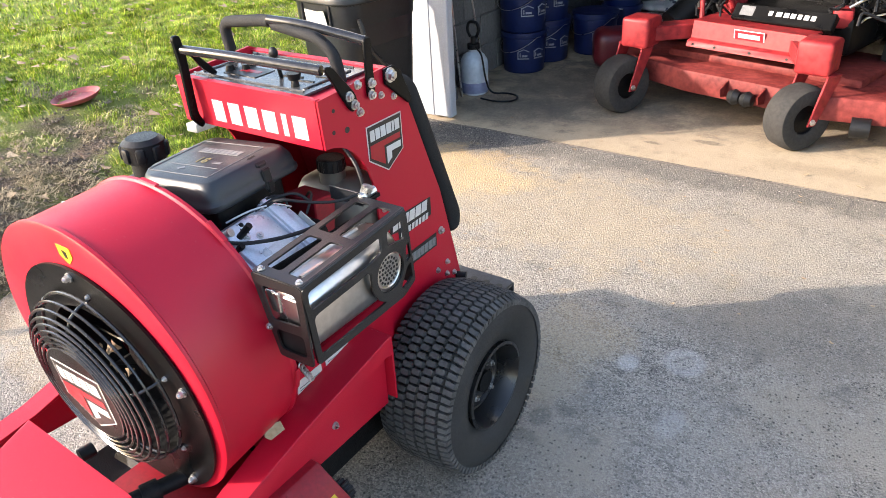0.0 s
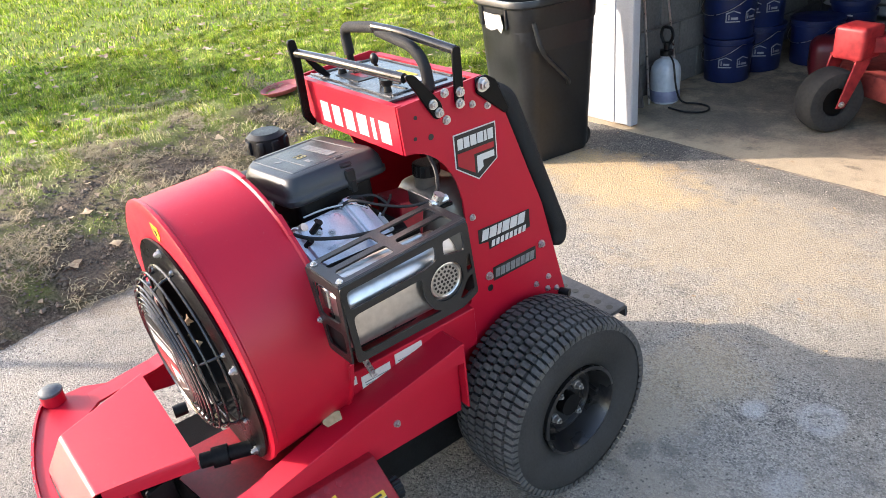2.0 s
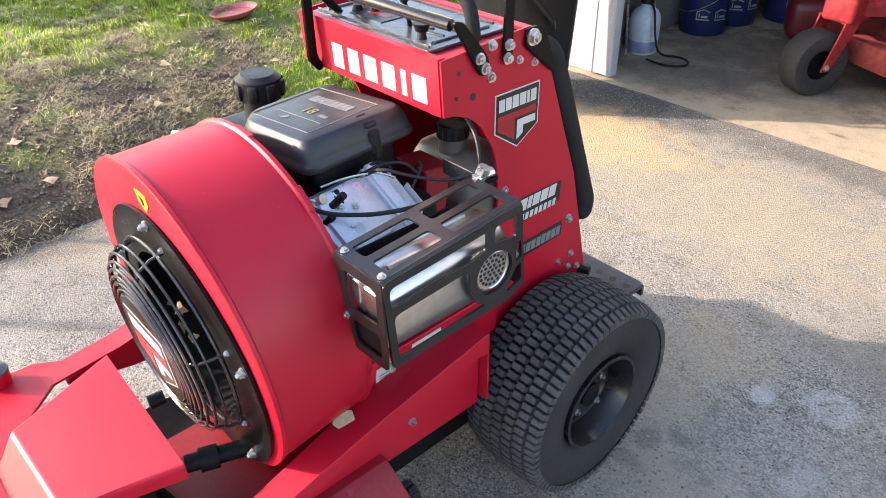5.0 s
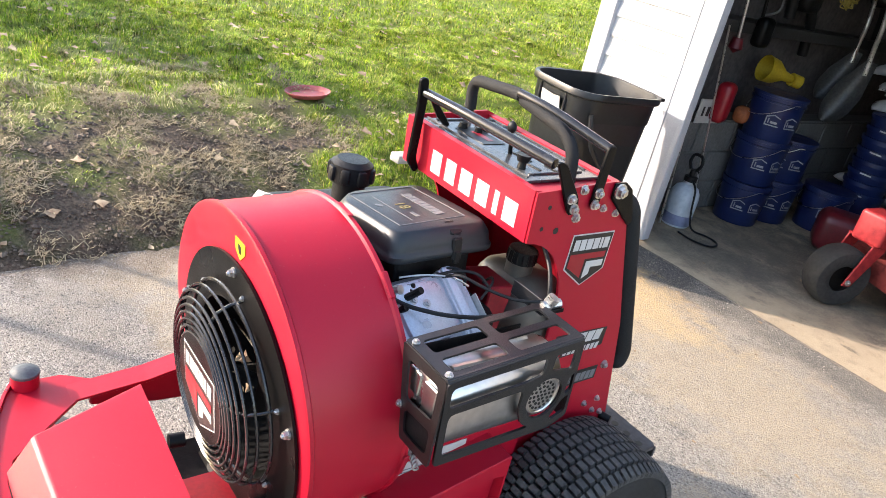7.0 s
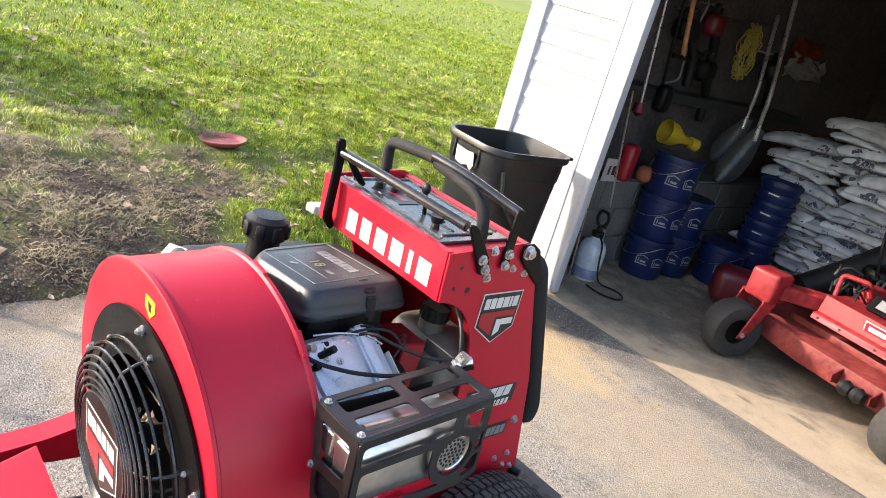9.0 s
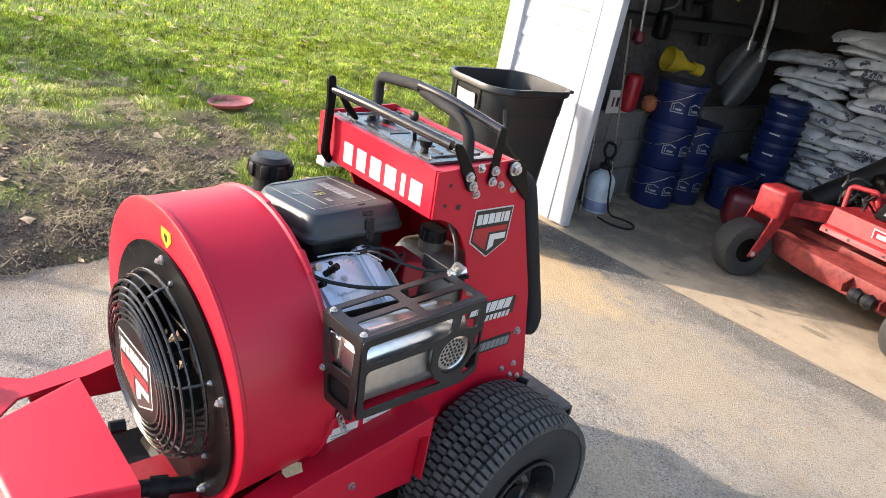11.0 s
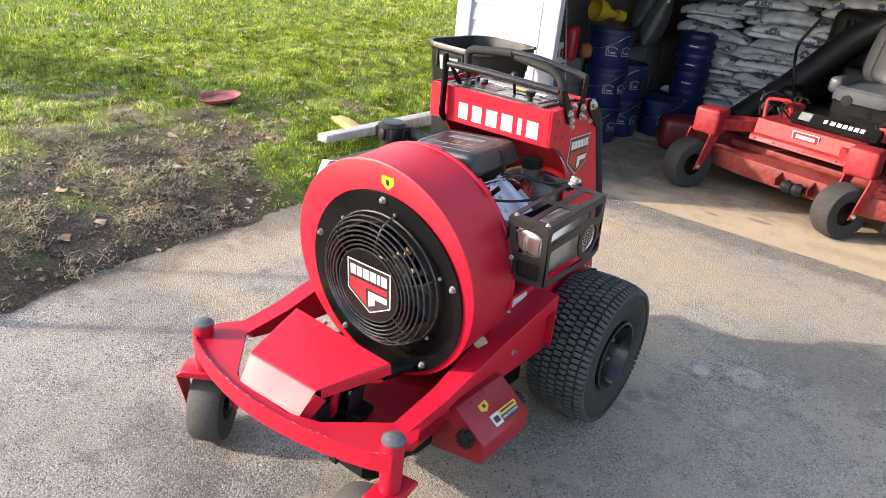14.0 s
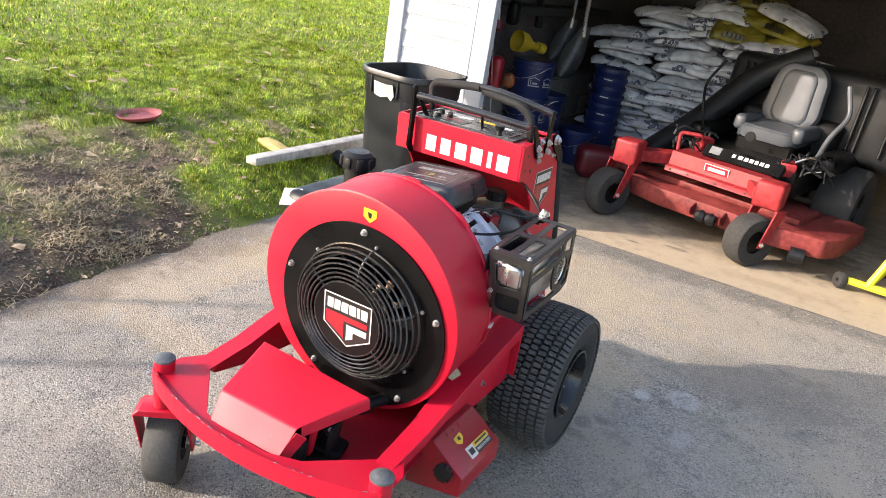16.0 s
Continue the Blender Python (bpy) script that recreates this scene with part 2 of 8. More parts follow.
def part(name, bm, mat, parent=None, label="", smooth=35):
    """Links a bmesh as one mesh object under a thing or part."""
    me = bpy.data.meshes.new(name)
    bmesh.ops.recalc_face_normals(bm, faces=bm.faces[:])
    bm.to_mesh(me)
    bm.free()
    me.materials.append(mat)
    if smooth:
        me.shade_smooth()
        me.set_sharp_from_angle(angle=radians(smooth))
    ob = new(name, me)
    ob.parent = parent
    if label:
        ob["label"] = label
    return ob


def thing(name, label, category, m=None, group="", kind=""):
    ob = new(name)
    ob.matrix_world = m or Matrix()
    ob.empty_display_size = 0.1
    return tagged(ob, label, category, group, kind)


def lone(name, bm, mat, label, category, group="", kind="", m=None, smooth=35):
    """A thing that is one mesh."""
    ob = part(name, bm, mat, None, "", smooth)
    if m:
        ob.matrix_world = m
    return tagged(ob, label, category, group, kind)


def numpy_mesh(name, verts, faces, mat):
    me = bpy.data.meshes.new(name)
    me.from_pydata(verts, [], faces)
    me.materials.append(mat)
    return new(name, me)


def bolt(parent, p, axis, r=0.011, h=0.008, name="bolt", washer=True):
    """A zinc hexagon head with its washer."""
    bm, p, a = B(), Vector(p), Vector(axis).normalized()
    if washer:
        cyl(bm, p, p + a * h * 0.3, r * 1.28, 18)
    cyl(bm, p + a * h * 0.3, p + a * h, r, 6, r * 0.93)
    cyl(bm, p + a * h, p + a * h * 1.35, r * 0.55, 10, r * 0.45)
    return part(name, bm, ZINC, parent, "", 25)


def lettering(body, size, m, mat, parent, name="writing", depth=0.0004, shear=0.0):
    """Words in the built-in font, as a mesh; m is the plane in which they lie."""
    cu = bpy.data.curves.new(name, "FONT")
    cu.body, cu.size, cu.extrude, cu.align_x, cu.align_y, cu.shear = body, size, depth, "CENTER", "CENTER", shear
    tmp = bpy.data.objects.new(name, cu)
    me = bpy.data.meshes.new_from_object(tmp)
    bpy.data.objects.remove(tmp)
    me.materials.append(mat)
    ob = new(name, me)
    ob.parent = parent
    ob.matrix_local = m
    return ob


# ---------------------------------------------------------------- ground
def edge(y):
    """The x of the driveway's ragged rim."""
    return -1.60 - 0.06 * math.sin(y * 1.7 + 0.4) + (0.10 * (-0.4 - y) if y < -0.4 else 0.0) - (0.25 * (y - 1.2) if 1.2 < y < 2.6 else (0.35 if y >= 2.6 else 0))


def height(x, y):
    d = edge(y) - x
    h = 0.27 * (1 - math.exp(-max(d, 0) / 0.55)) + 0.012 * max(d - 1, 0) if d > 0 else d * 0.25
    h = max(h, -0.06)
    if d > -0.1:
        h += 0.022 * noise.noise((x * 3.1, y * 3.1, 0)) + 0.012 * noise.noise((x * 11, y * 11, 3)) + (0.05 * noise.noise((x * 0.5, y * 0.5, 7)) if d > 1 else 0)
    return h


def bare(x, y):
    """How bare the soil is: 1 on the trodden patch, 0 on the lawn."""
    d = edge(y) - x
    a = math.exp(-((d - 0.62) / 0.55) ** 2) if d > 0.62 else 1.0
    top = 1.05 + 0.42 * min(1, max(0, (d - 0.35) / 0.4))
    f = min(1, max(0, (top - y) / 0.32))
    n = 0.34 * noise.noise((x * 1.6, y * 1.6, 5)) + 0.62 * noise.noise((x * 4.6, y * 4.6, 15)) + 0.2 * noise.noise((x * 13, y * 13, 25)) - 0.06
    return min(1, max(0, a * f + n * (1 if d < 2.2 else 0.25)))


def ground_material():
    m = material("soil_and_turf", (0.024, 0.0165, 0.0110), (0.155, 0.112, 0.076), 0.95, grain=75, patch=3.4, bump=4.0, relief=85, spec=0.2)
    t = m.node_tree
    b = t.nodes["Principled BSDF"]
    soil = b.inputs["Base Color"].links[0].from_socket
    at, mix, n = t.nodes.new("ShaderNodeAttribute"), t.nodes.new("ShaderNodeMix"), t.nodes.new("ShaderNodeTexNoise")
    at.attribute_name = "turf"
    turf = t.nodes.new("ShaderNodeMix")
    for k in (mix, turf):
        k.data_type = "RGBA"
    n.inputs["Scale"].default_value, n.inputs["Detail"].default_value = 2.2, 10
    n.inputs["Roughness"].default_value = 0.75
    turf.inputs[6].default_value, turf.inputs[7].default_value = (0.034, 0.060, 0.010, 1), (0.27, 0.31, 0.06, 1)
    t.links.new(n.outputs["Fac"], turf.inputs[0])
    t.links.new(at.outputs["Fac"], mix.inputs[0])
    t.links.new(soil, mix.inputs[6])
    t.links.new(turf.outputs[2], mix.inputs[7])
    t.links.new(mix.outputs[2], b.inputs["Base Color"])
    return m


def axis_steps(a, b, fine_a, fine_b, fine, coarse):
    out, v = [a], a
    while v < b:
        gap = 0 if fine_a <= v <= fine_b else min(abs(v - fine_a), abs(v - fine_b))
        v += min(coarse, fine + gap * 0.25)
        out.append(min(v, b))
    return out


def build_ground():
    xs, ys = axis_steps(-900, 900, -4.6, -1.2, 0.045, 90), axis_steps(-900, 900, -1.2, 4.2, 0.045, 90)
    verts = [(x, y, height(x, y) if abs(x) < 60 and abs(y) < 60 else height(max(-60, min(60, x)), 0)) for y in ys for x in xs]
    nx = len(xs)
    faces = [(j * nx + i, j * nx + i + 1, (j + 1) * nx + i + 1, (j + 1) * nx + i) for j in range(len(ys) - 1) for i in range(nx - 1)]
    ob = numpy_mesh("ground", verts, faces, ground_material())
    at = ob.data.attributes.new("turf", "FLOAT", "POINT")
    at.data.foreach_set("value", [1 - bare(x, y) for x, y, _ in verts])
    ob.data.shade_smooth()
    tagged(ob, "bare brown soil rising to a green lawn", "ground", kind="structure")


build_ground()


def surface_material(name, tones, stone, rough, bump, stains, spots=(), cracked=False, pits=0.92):
    """Worn paving: aggregate, broad stains and fine relief."""
    m = bpy.data.materials.new(name)
    m.use_nodes = True
    t = m.node_tree
    b, co = t.nodes["Principled BSDF"], t.nodes.new("ShaderNodeTexCoord")
    vor, fine, broad, mid = t.nodes.new("ShaderNodeTexVoronoi"), t.nodes.new("ShaderNodeTexNoise"), t.nodes.new("ShaderNodeTexNoise"), t.nodes.new("ShaderNodeTexNoise")
    vor.inputs["Scale"].default_value = stone
    for n, s, d in ((fine, 260, 5), (broad, 1.7, 9), (mid, 6, 9)):
        n.inputs["Scale"].default_value, n.inputs["Detail"].default_value = s, d
        n.inputs["Roughness"].default_value = 0.65
    for n in (vor, fine, broad, mid):
        t.links.new(co.outputs["Object"], n.inputs["Vector"])

    def mix(fac, a, c, blend="MIX"):
        k = t.nodes.new("ShaderNodeMix")
        k.data_type, k.blend_type = "RGBA", blend
        for i, v in ((0, fac), (6, a), (7, c)):
            if isinstance(v, bpy.types.NodeSocket):
                t.links.new(v, k.inputs[i])
            else:
                k.inputs[i].default_value = (*v, 1) if i else v
        return k.outputs[2]

    def rng(sock, a, c, lo=0.0, hi=1.0):
        k = t.nodes.new("ShaderNodeMapRange")
        for i, v in (("From Min", a), ("From Max", c), ("To Min", lo), ("To Max", hi)):
            k.inputs[i].default_value = v
        t.links.new(sock, k.inputs["Value"])
        return k.outputs[0]
    sep = t.nodes.new("ShaderNodeSeparateColor")
    t.links.new(vor.outputs["Color"], sep.inputs[0])
    base = mix(rng(sep.outputs[0], 0.05, 0.95), tones[0], tones[1])
    base = mix(rng(fine.outputs["Fac"], 0.35, 0.65, 0, 0.55), base, tones[2])
    base = mix(rng(broad.outputs["Fac"], 0.40, 0.62, 0, stains), base, tones[3])
    base = mix(rng(mid.outputs["Fac"], 0.56, 0.74, 0, stains * 0.9), base, tones[4])
    pit = t.nodes.new("ShaderNodeTexVoronoi")
    pit.inputs["Scale"].default_value = stone * 0.33
    t.links.new(co.outputs["Object"], pit.inputs["Vector"])
    psep = t.nodes.new("ShaderNodeSeparateColor")
    t.links.new(pit.outputs["Color"], psep.inputs[0])
    some = rng(psep.outputs[1], 0.38, 0.40)
    near = rng(pit.outputs["Distance"], 0.10, 0.30, pits, 0.0)
    both = t.nodes.new("ShaderNodeMath")
    both.operation = "MULTIPLY"
    t.links.new(some, both.inputs[0])
    t.links.new(near, both.inputs[1])
    base = mix(both.outputs[0], base, tuple(c * 0.35 for c in tones[2]))
    # crevices where the binder has worn away
    crev, gate = t.nodes.new("ShaderNodeTexVoronoi"), t.nodes.new("ShaderNodeTexNoise")
    crev.feature = "DISTANCE_TO_EDGE"
    crev.inputs["Scale"].default_value = stone * 0.30
    gate.inputs["Scale"].default_value, gate.inputs["Detail"].default_value = 9, 5
    bend, bent = t.nodes.new("ShaderNodeTexNoise"), t.nodes.new("ShaderNodeVectorMath")
    bend.inputs["Scale"].default_value = 60
    bent.operation = "MULTIPLY_ADD"
    bent.inputs[1].default_value = (0.025, 0.025, 0.025)
    t.links.new(co.outputs["Object"], bend.inputs["Vector"])
    t.links.new(bend.outputs["Color"], bent.inputs[0])
    t.links.new(co.outputs["Object"], bent.inputs[2])
    t.links.new(bent.outputs[0], crev.inputs["Vector"])
    t.links.new(co.outputs["Object"], gate.inputs["Vector"])
    line = t.nodes.new("ShaderNodeMath")
    line.operation = "MULTIPLY"
    t.links.new(rng(crev.outputs["Distance"], 0.02, 0.11, 0.5, 0.0), line.inputs[0])
    t.links.new(rng(gate.outputs["Fac"], 0.50, 0.66), line.inputs[1])
    base = mix(line.outputs[0], base, tuple(c * 0.4 for c in tones[2]))
    if cracked:
        # a wandering net of fine cracks, open only here and there
        cr, cn, cm, cg = t.nodes.new("ShaderNodeTexVoronoi"), t.nodes.new("ShaderNodeTexNoise"), t.nodes.new("ShaderNodeVectorMath"), t.nodes.new("ShaderNodeTexNoise")
        cr.feature = "DISTANCE_TO_EDGE"
        cr.inputs["Scale"].default_value, cn.inputs["Scale"].default_value, cn.inputs["Detail"].default_value = 1.15, 3.5, 8
        cg.inputs["Scale"].default_value, cg.inputs["Detail"].default_value = 1.3, 3
        cm.operation, cm.inputs[1].default_value = "MULTIPLY_ADD", (0.34, 0.34, 0)
        t.links.new(co.outputs["Object"], cn.inputs["Vector"])
        t.links.new(co.outputs["Object"], cg.inputs["Vector"])
        t.links.new(cn.outputs["Color"], cm.inputs[0])
        t.links.new(co.outputs["Object"], cm.inputs[2])
        t.links.new(cm.outputs[0], cr.inputs["Vector"])
        cl = t.nodes.new("ShaderNodeMath")
        cl.operation = "MULTIPLY"
        t.links.new(rng(cr.outputs["Distance"], 0.001, 0.008, 0.6, 0.0), cl.inputs[0])
        t.links.new(rng(cg.outputs["Fac"], 0.56, 0.64), cl.inputs[1])
        base = mix(cl.outputs[0], base, (0.035, 0.033, 0.031))
    # stains and painted shade, each shaped: centre, half sizes, how hollow, strength, colour
    warp = t.nodes.new("ShaderNodeTexNoise")
    warp.inputs["Scale"].default_value, warp.inputs["Detail"].default_value, warp.inputs["Roughness"].default_value = 5.5, 9, 0.72
    t.links.new(co.outputs["Object"], warp.inputs["Vector"])
    for cx, cy, rx, ry, ragged, hollow, power, colour in spots:
        mp, ln = t.nodes.new("ShaderNodeMapping"), t.nodes.new("ShaderNodeVectorMath")
        mp.inputs["Location"].default_value = (-cx / rx, -cy / ry, 0)
        mp.inputs["Scale"].default_value = (1 / rx, 1 / ry, 0)
        ln.operation = "LENGTH"
        t.links.new(co.outputs["Object"], mp.inputs["Vector"])
        t.links.new(mp.outputs[0], ln.inputs[0])
        rag = t.nodes.new("ShaderNodeMath")
        rag.operation, rag.inputs[1].default_value = "MULTIPLY_ADD", ragged
        t.links.new(warp.outputs["Fac"], rag.inputs[0])
        t.links.new(ln.outputs["Value"], rag.inputs[2])
        mask = rng(rag.outputs[0], 0.55 + 0.5 * ragged, 1.05 + 0.5 * ragged, power, 0.0)
        if hollow:
            inner, both2 = rng(rag.outputs[0], 0.35 + 0.5 * ragged, 0.75 + 0.5 * ragged, 1 - hollow, 1.0), t.nodes.new("ShaderNodeMath")
            both2.operation = "MULTIPLY"
            t.links.new(mask, both2.inputs[0])
            t.links.new(inner, both2.inputs[1])
            mask = both2.outputs[0]
        grit = t.nodes.new("ShaderNodeMath")
        grit.operation = "MULTIPLY"
        t.links.new(mask, grit.inputs[0])
        t.links.new(rng(sep.outputs[1], 0.0, 1.0, 0.35, 1.0), grit.inputs[1])
        base = mix(grit.outputs[0], base, colour)
    t.links.new(base, b.inputs["Base Color"])
    t.links.new(rng(mid.outputs["Fac"], 0.3, 0.7, rough - 0.12, rough + 0.1), b.inputs["Roughness"])
    b.inputs["Specular IOR Level"].default_value = 0.35
    bp = t.nodes.new("ShaderNodeBump")
    bp.inputs["Strength"].default_value, bp.inputs["Distance"].default_value = bump, 0.004
    h = t.nodes.new("ShaderNodeMath")
    h.operation = "MULTIPLY_ADD"
    h.inputs[1].default_value = -0.9
    t.links.new(vor.outputs["Distance"], h.inputs[0])
    t.links.new(fine.outputs["Fac"], h.inputs[2])
    coarse, h2 = t.nodes.new("ShaderNodeTexVoronoi"), t.nodes.new("ShaderNodeMath")
    coarse.inputs["Scale"].default_value = stone * 0.6
    t.links.new(co.outputs["Object"], coarse.inputs["Vector"])
    h2.operation, h2.inputs[1].default_value = "MULTIPLY_ADD", -0.7
    t.links.new(coarse.outputs["Distance"], h2.inputs[0])
    t.links.new(h.outputs[0], h2.inputs[2])
    lump, h3 = t.nodes.new("ShaderNodeTexNoise"), t.nodes.new("ShaderNodeMath")
    lump.inputs["Scale"].default_value, lump.inputs["Detail"].default_value, lump.inputs["Roughness"].default_value = stone * 0.30, 3, 0.6
    t.links.new(co.outputs["Object"], lump.inputs["Vector"])
    h3.operation, h3.inputs[1].default_value = "MULTIPLY_ADD", 0.7
    t.links.new(lump.outputs["Fac"], h3.inputs[0])
    t.links.new(h2.outputs[0], h3.inputs[2])
    t.links.new(h3.outputs[0], bp.inputs["Height"])
    t.links.new(bp.outputs[0], b.inputs["Normal"])
    return m


EARTH = (0.105, 0.076, 0.052)
DARKASPHALT, SAND, CHALK, OIL = (0.055, 0.053, 0.051), (0.38, 0.295, 0.185), (0.44, 0.43, 0.415), (0.04, 0.04, 0.04)
# the spot at (-1.02, 2.36) is dark asphalt plus the bin's painted shadow
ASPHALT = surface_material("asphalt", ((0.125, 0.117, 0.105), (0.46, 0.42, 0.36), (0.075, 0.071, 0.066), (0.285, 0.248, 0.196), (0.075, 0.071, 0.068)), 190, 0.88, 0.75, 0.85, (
    # ragged dark spots along the slab, before the blower and beside it
    (0.9, 1.85, 1.9, 0.75, 1.6, 0, 0.5, (0.27, 0.235, 0.185)), (-1.02, 2.36, 0.58, 0.30, 0.9, 0, 1.0, (0.034, 0.033, 0.033)), (-0.40, -0.74, 0.30, 0.15, 2.6, 0, 0.6, DARKASPHALT), (-0.15, -0.95, 0.95, 0.45, 1.8, 0, 0.42, DARKASPHALT), (-0.12, -0.88, 0.28, 0.12, 2.6, 0, 0.6, DARKASPHALT), (0.02, -0.62, 0.22, 0.16, 2.4, 0, 0.55, DARKASPHALT), (0.45, 2.42, 1.6, 0.16, 2.2, 0, 0.7, DARKASPHALT),
    (-0.80, 1.95, 0.60, 0.30, 2.2, 0, 1.0, (0.48, 0.34, 0.17)), (-0.1, 1.75, 0.9, 0.45, 3.4, 0, 0.5, SAND), (0.40, 0.90, 0.20, 0.30, 3.2, 0, 0.55, SAND),
    (-1.25, 0.95, 0.35, 0.5, 2.8, 0, 0.8, SAND), (-1.45, 0.35, 0.34, 0.75, 2.6, 0, 0.6, SAND), (-1.0, -0.1, 0.4, 0.12, 3.0, 0, 0.5, SAND),
    (0.757, 0.994, 0.072, 0.078, 0.55, 0.8, 0.9, CHALK), (0.605, 0.90, 0.040, 0.055, 1.2, 0, 0.75, CHALK), (0.82, 0.70, 0.05, 0.08, 1.8, 0, 0.5, CHALK),
    # the grey spot at (0.75, 0.45) paints the asphalt in the blower's shadow lighter
    (0.60, 0.845, 0.030, 0.024, 1.6, 0, 0.75, OIL), (0.485, 0.54, 0.035, 0.050, 1.8, 0, 0.75, OIL), (0.537, 0.60, 0.040, 0.030, 1.8, 0, 0.75, OIL), (0.49, 0.45, 0.05, 0.03, 2.0, 0, 0.6, OIL), (0.66, 0.53, 0.022, 0.020, 1.6, 0, 0.6, OIL), (0.50, -0.05, 0.40, 0.35, 1.8, 0, 0.30, DARKASPHALT), (0.75, 0.45, 0.6, 0.5, 2.2, 0, 0.35, (0.235, 0.225, 0.21)), (1.0, 1.35, 0.5, 0.3, 2.6, 0, 0.4, DARKASPHALT), (-1.2, -0.35, 0.5, 0.25, 2.6, 0, 0.35, DARKASPHALT), (-1.62, -0.2, 0.20, 0.85, 2.4, 0, 0.85, EARTH), (-1.60, 0.75, 0.22, 0.65, 2.4, 0, 0.8, EARTH), (-1.66, -0.95, 0.22, 0.5, 2.4, 0, 0.8, EARTH)), True)
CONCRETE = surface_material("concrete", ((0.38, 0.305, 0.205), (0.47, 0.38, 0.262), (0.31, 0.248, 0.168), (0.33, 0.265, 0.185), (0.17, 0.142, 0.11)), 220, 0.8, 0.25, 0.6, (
    # the broad dark spots mix floor dirt with painted shade of the interior
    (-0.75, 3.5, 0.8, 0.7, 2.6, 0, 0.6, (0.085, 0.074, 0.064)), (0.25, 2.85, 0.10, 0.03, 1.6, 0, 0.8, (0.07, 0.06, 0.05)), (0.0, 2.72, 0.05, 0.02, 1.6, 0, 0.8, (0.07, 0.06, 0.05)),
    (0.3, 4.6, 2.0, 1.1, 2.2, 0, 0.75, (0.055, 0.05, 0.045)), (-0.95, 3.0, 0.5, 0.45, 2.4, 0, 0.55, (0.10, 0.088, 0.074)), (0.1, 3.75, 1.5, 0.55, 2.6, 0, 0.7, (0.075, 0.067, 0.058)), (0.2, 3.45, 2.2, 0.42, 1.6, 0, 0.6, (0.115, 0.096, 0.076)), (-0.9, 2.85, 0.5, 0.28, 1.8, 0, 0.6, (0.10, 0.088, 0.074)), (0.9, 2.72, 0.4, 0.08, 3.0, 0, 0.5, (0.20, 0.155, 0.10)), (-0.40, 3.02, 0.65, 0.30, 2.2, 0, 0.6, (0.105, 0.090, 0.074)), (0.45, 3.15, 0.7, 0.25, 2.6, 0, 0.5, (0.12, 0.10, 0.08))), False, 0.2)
CMU = material("block_wall", (0.085, 0.084, 0.083), (0.15, 0.148, 0.145), 0.9, grain=70, patch=4, bump=0.8, relief=120)

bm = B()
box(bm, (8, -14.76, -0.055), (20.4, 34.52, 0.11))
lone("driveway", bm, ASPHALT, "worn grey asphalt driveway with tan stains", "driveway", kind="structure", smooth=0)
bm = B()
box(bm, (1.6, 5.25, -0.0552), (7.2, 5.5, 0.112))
lone("floor", bm, CONCRETE, "stained tan concrete garage floor with the inner shade painted darker", "floor", kind="structure", smooth=0)



def build_joint():
    """Dirt packed into the ragged joint where the asphalt meets the slab."""
    rng = random.Random(77)
    v, f = [], []
    for k in range(330):
        x = -1.35 + 0.014 * k
        w = 0.006 + 0.007 * abs(noise.noise((x * 9, 1, 0))) + rng.uniform(0, 0.006)
        c = 2.497 + 0.008 * noise.noise((x * 4, 7, 0))
        v += [(x, c - w, 0.0004), (x, c, 0.0045), (x, c + w * 0.7, 0.0012)]
        if k:
            n = 3 * k
            f += [(n - 3, n, n + 1, n - 2), (n - 2, n + 1, n + 2, n - 1)]
    ob = numpy_mesh("trim", v, f, material("joint_dirt", (0.035, 0.030, 0.025), (0.16, 0.13, 0.10), 0.95, grain=60, patch=9, bump=0.6, relief=200))
    tagged(ob, "dirt-filled ragged joint between asphalt and slab", "joint", kind="structure")


build_joint()

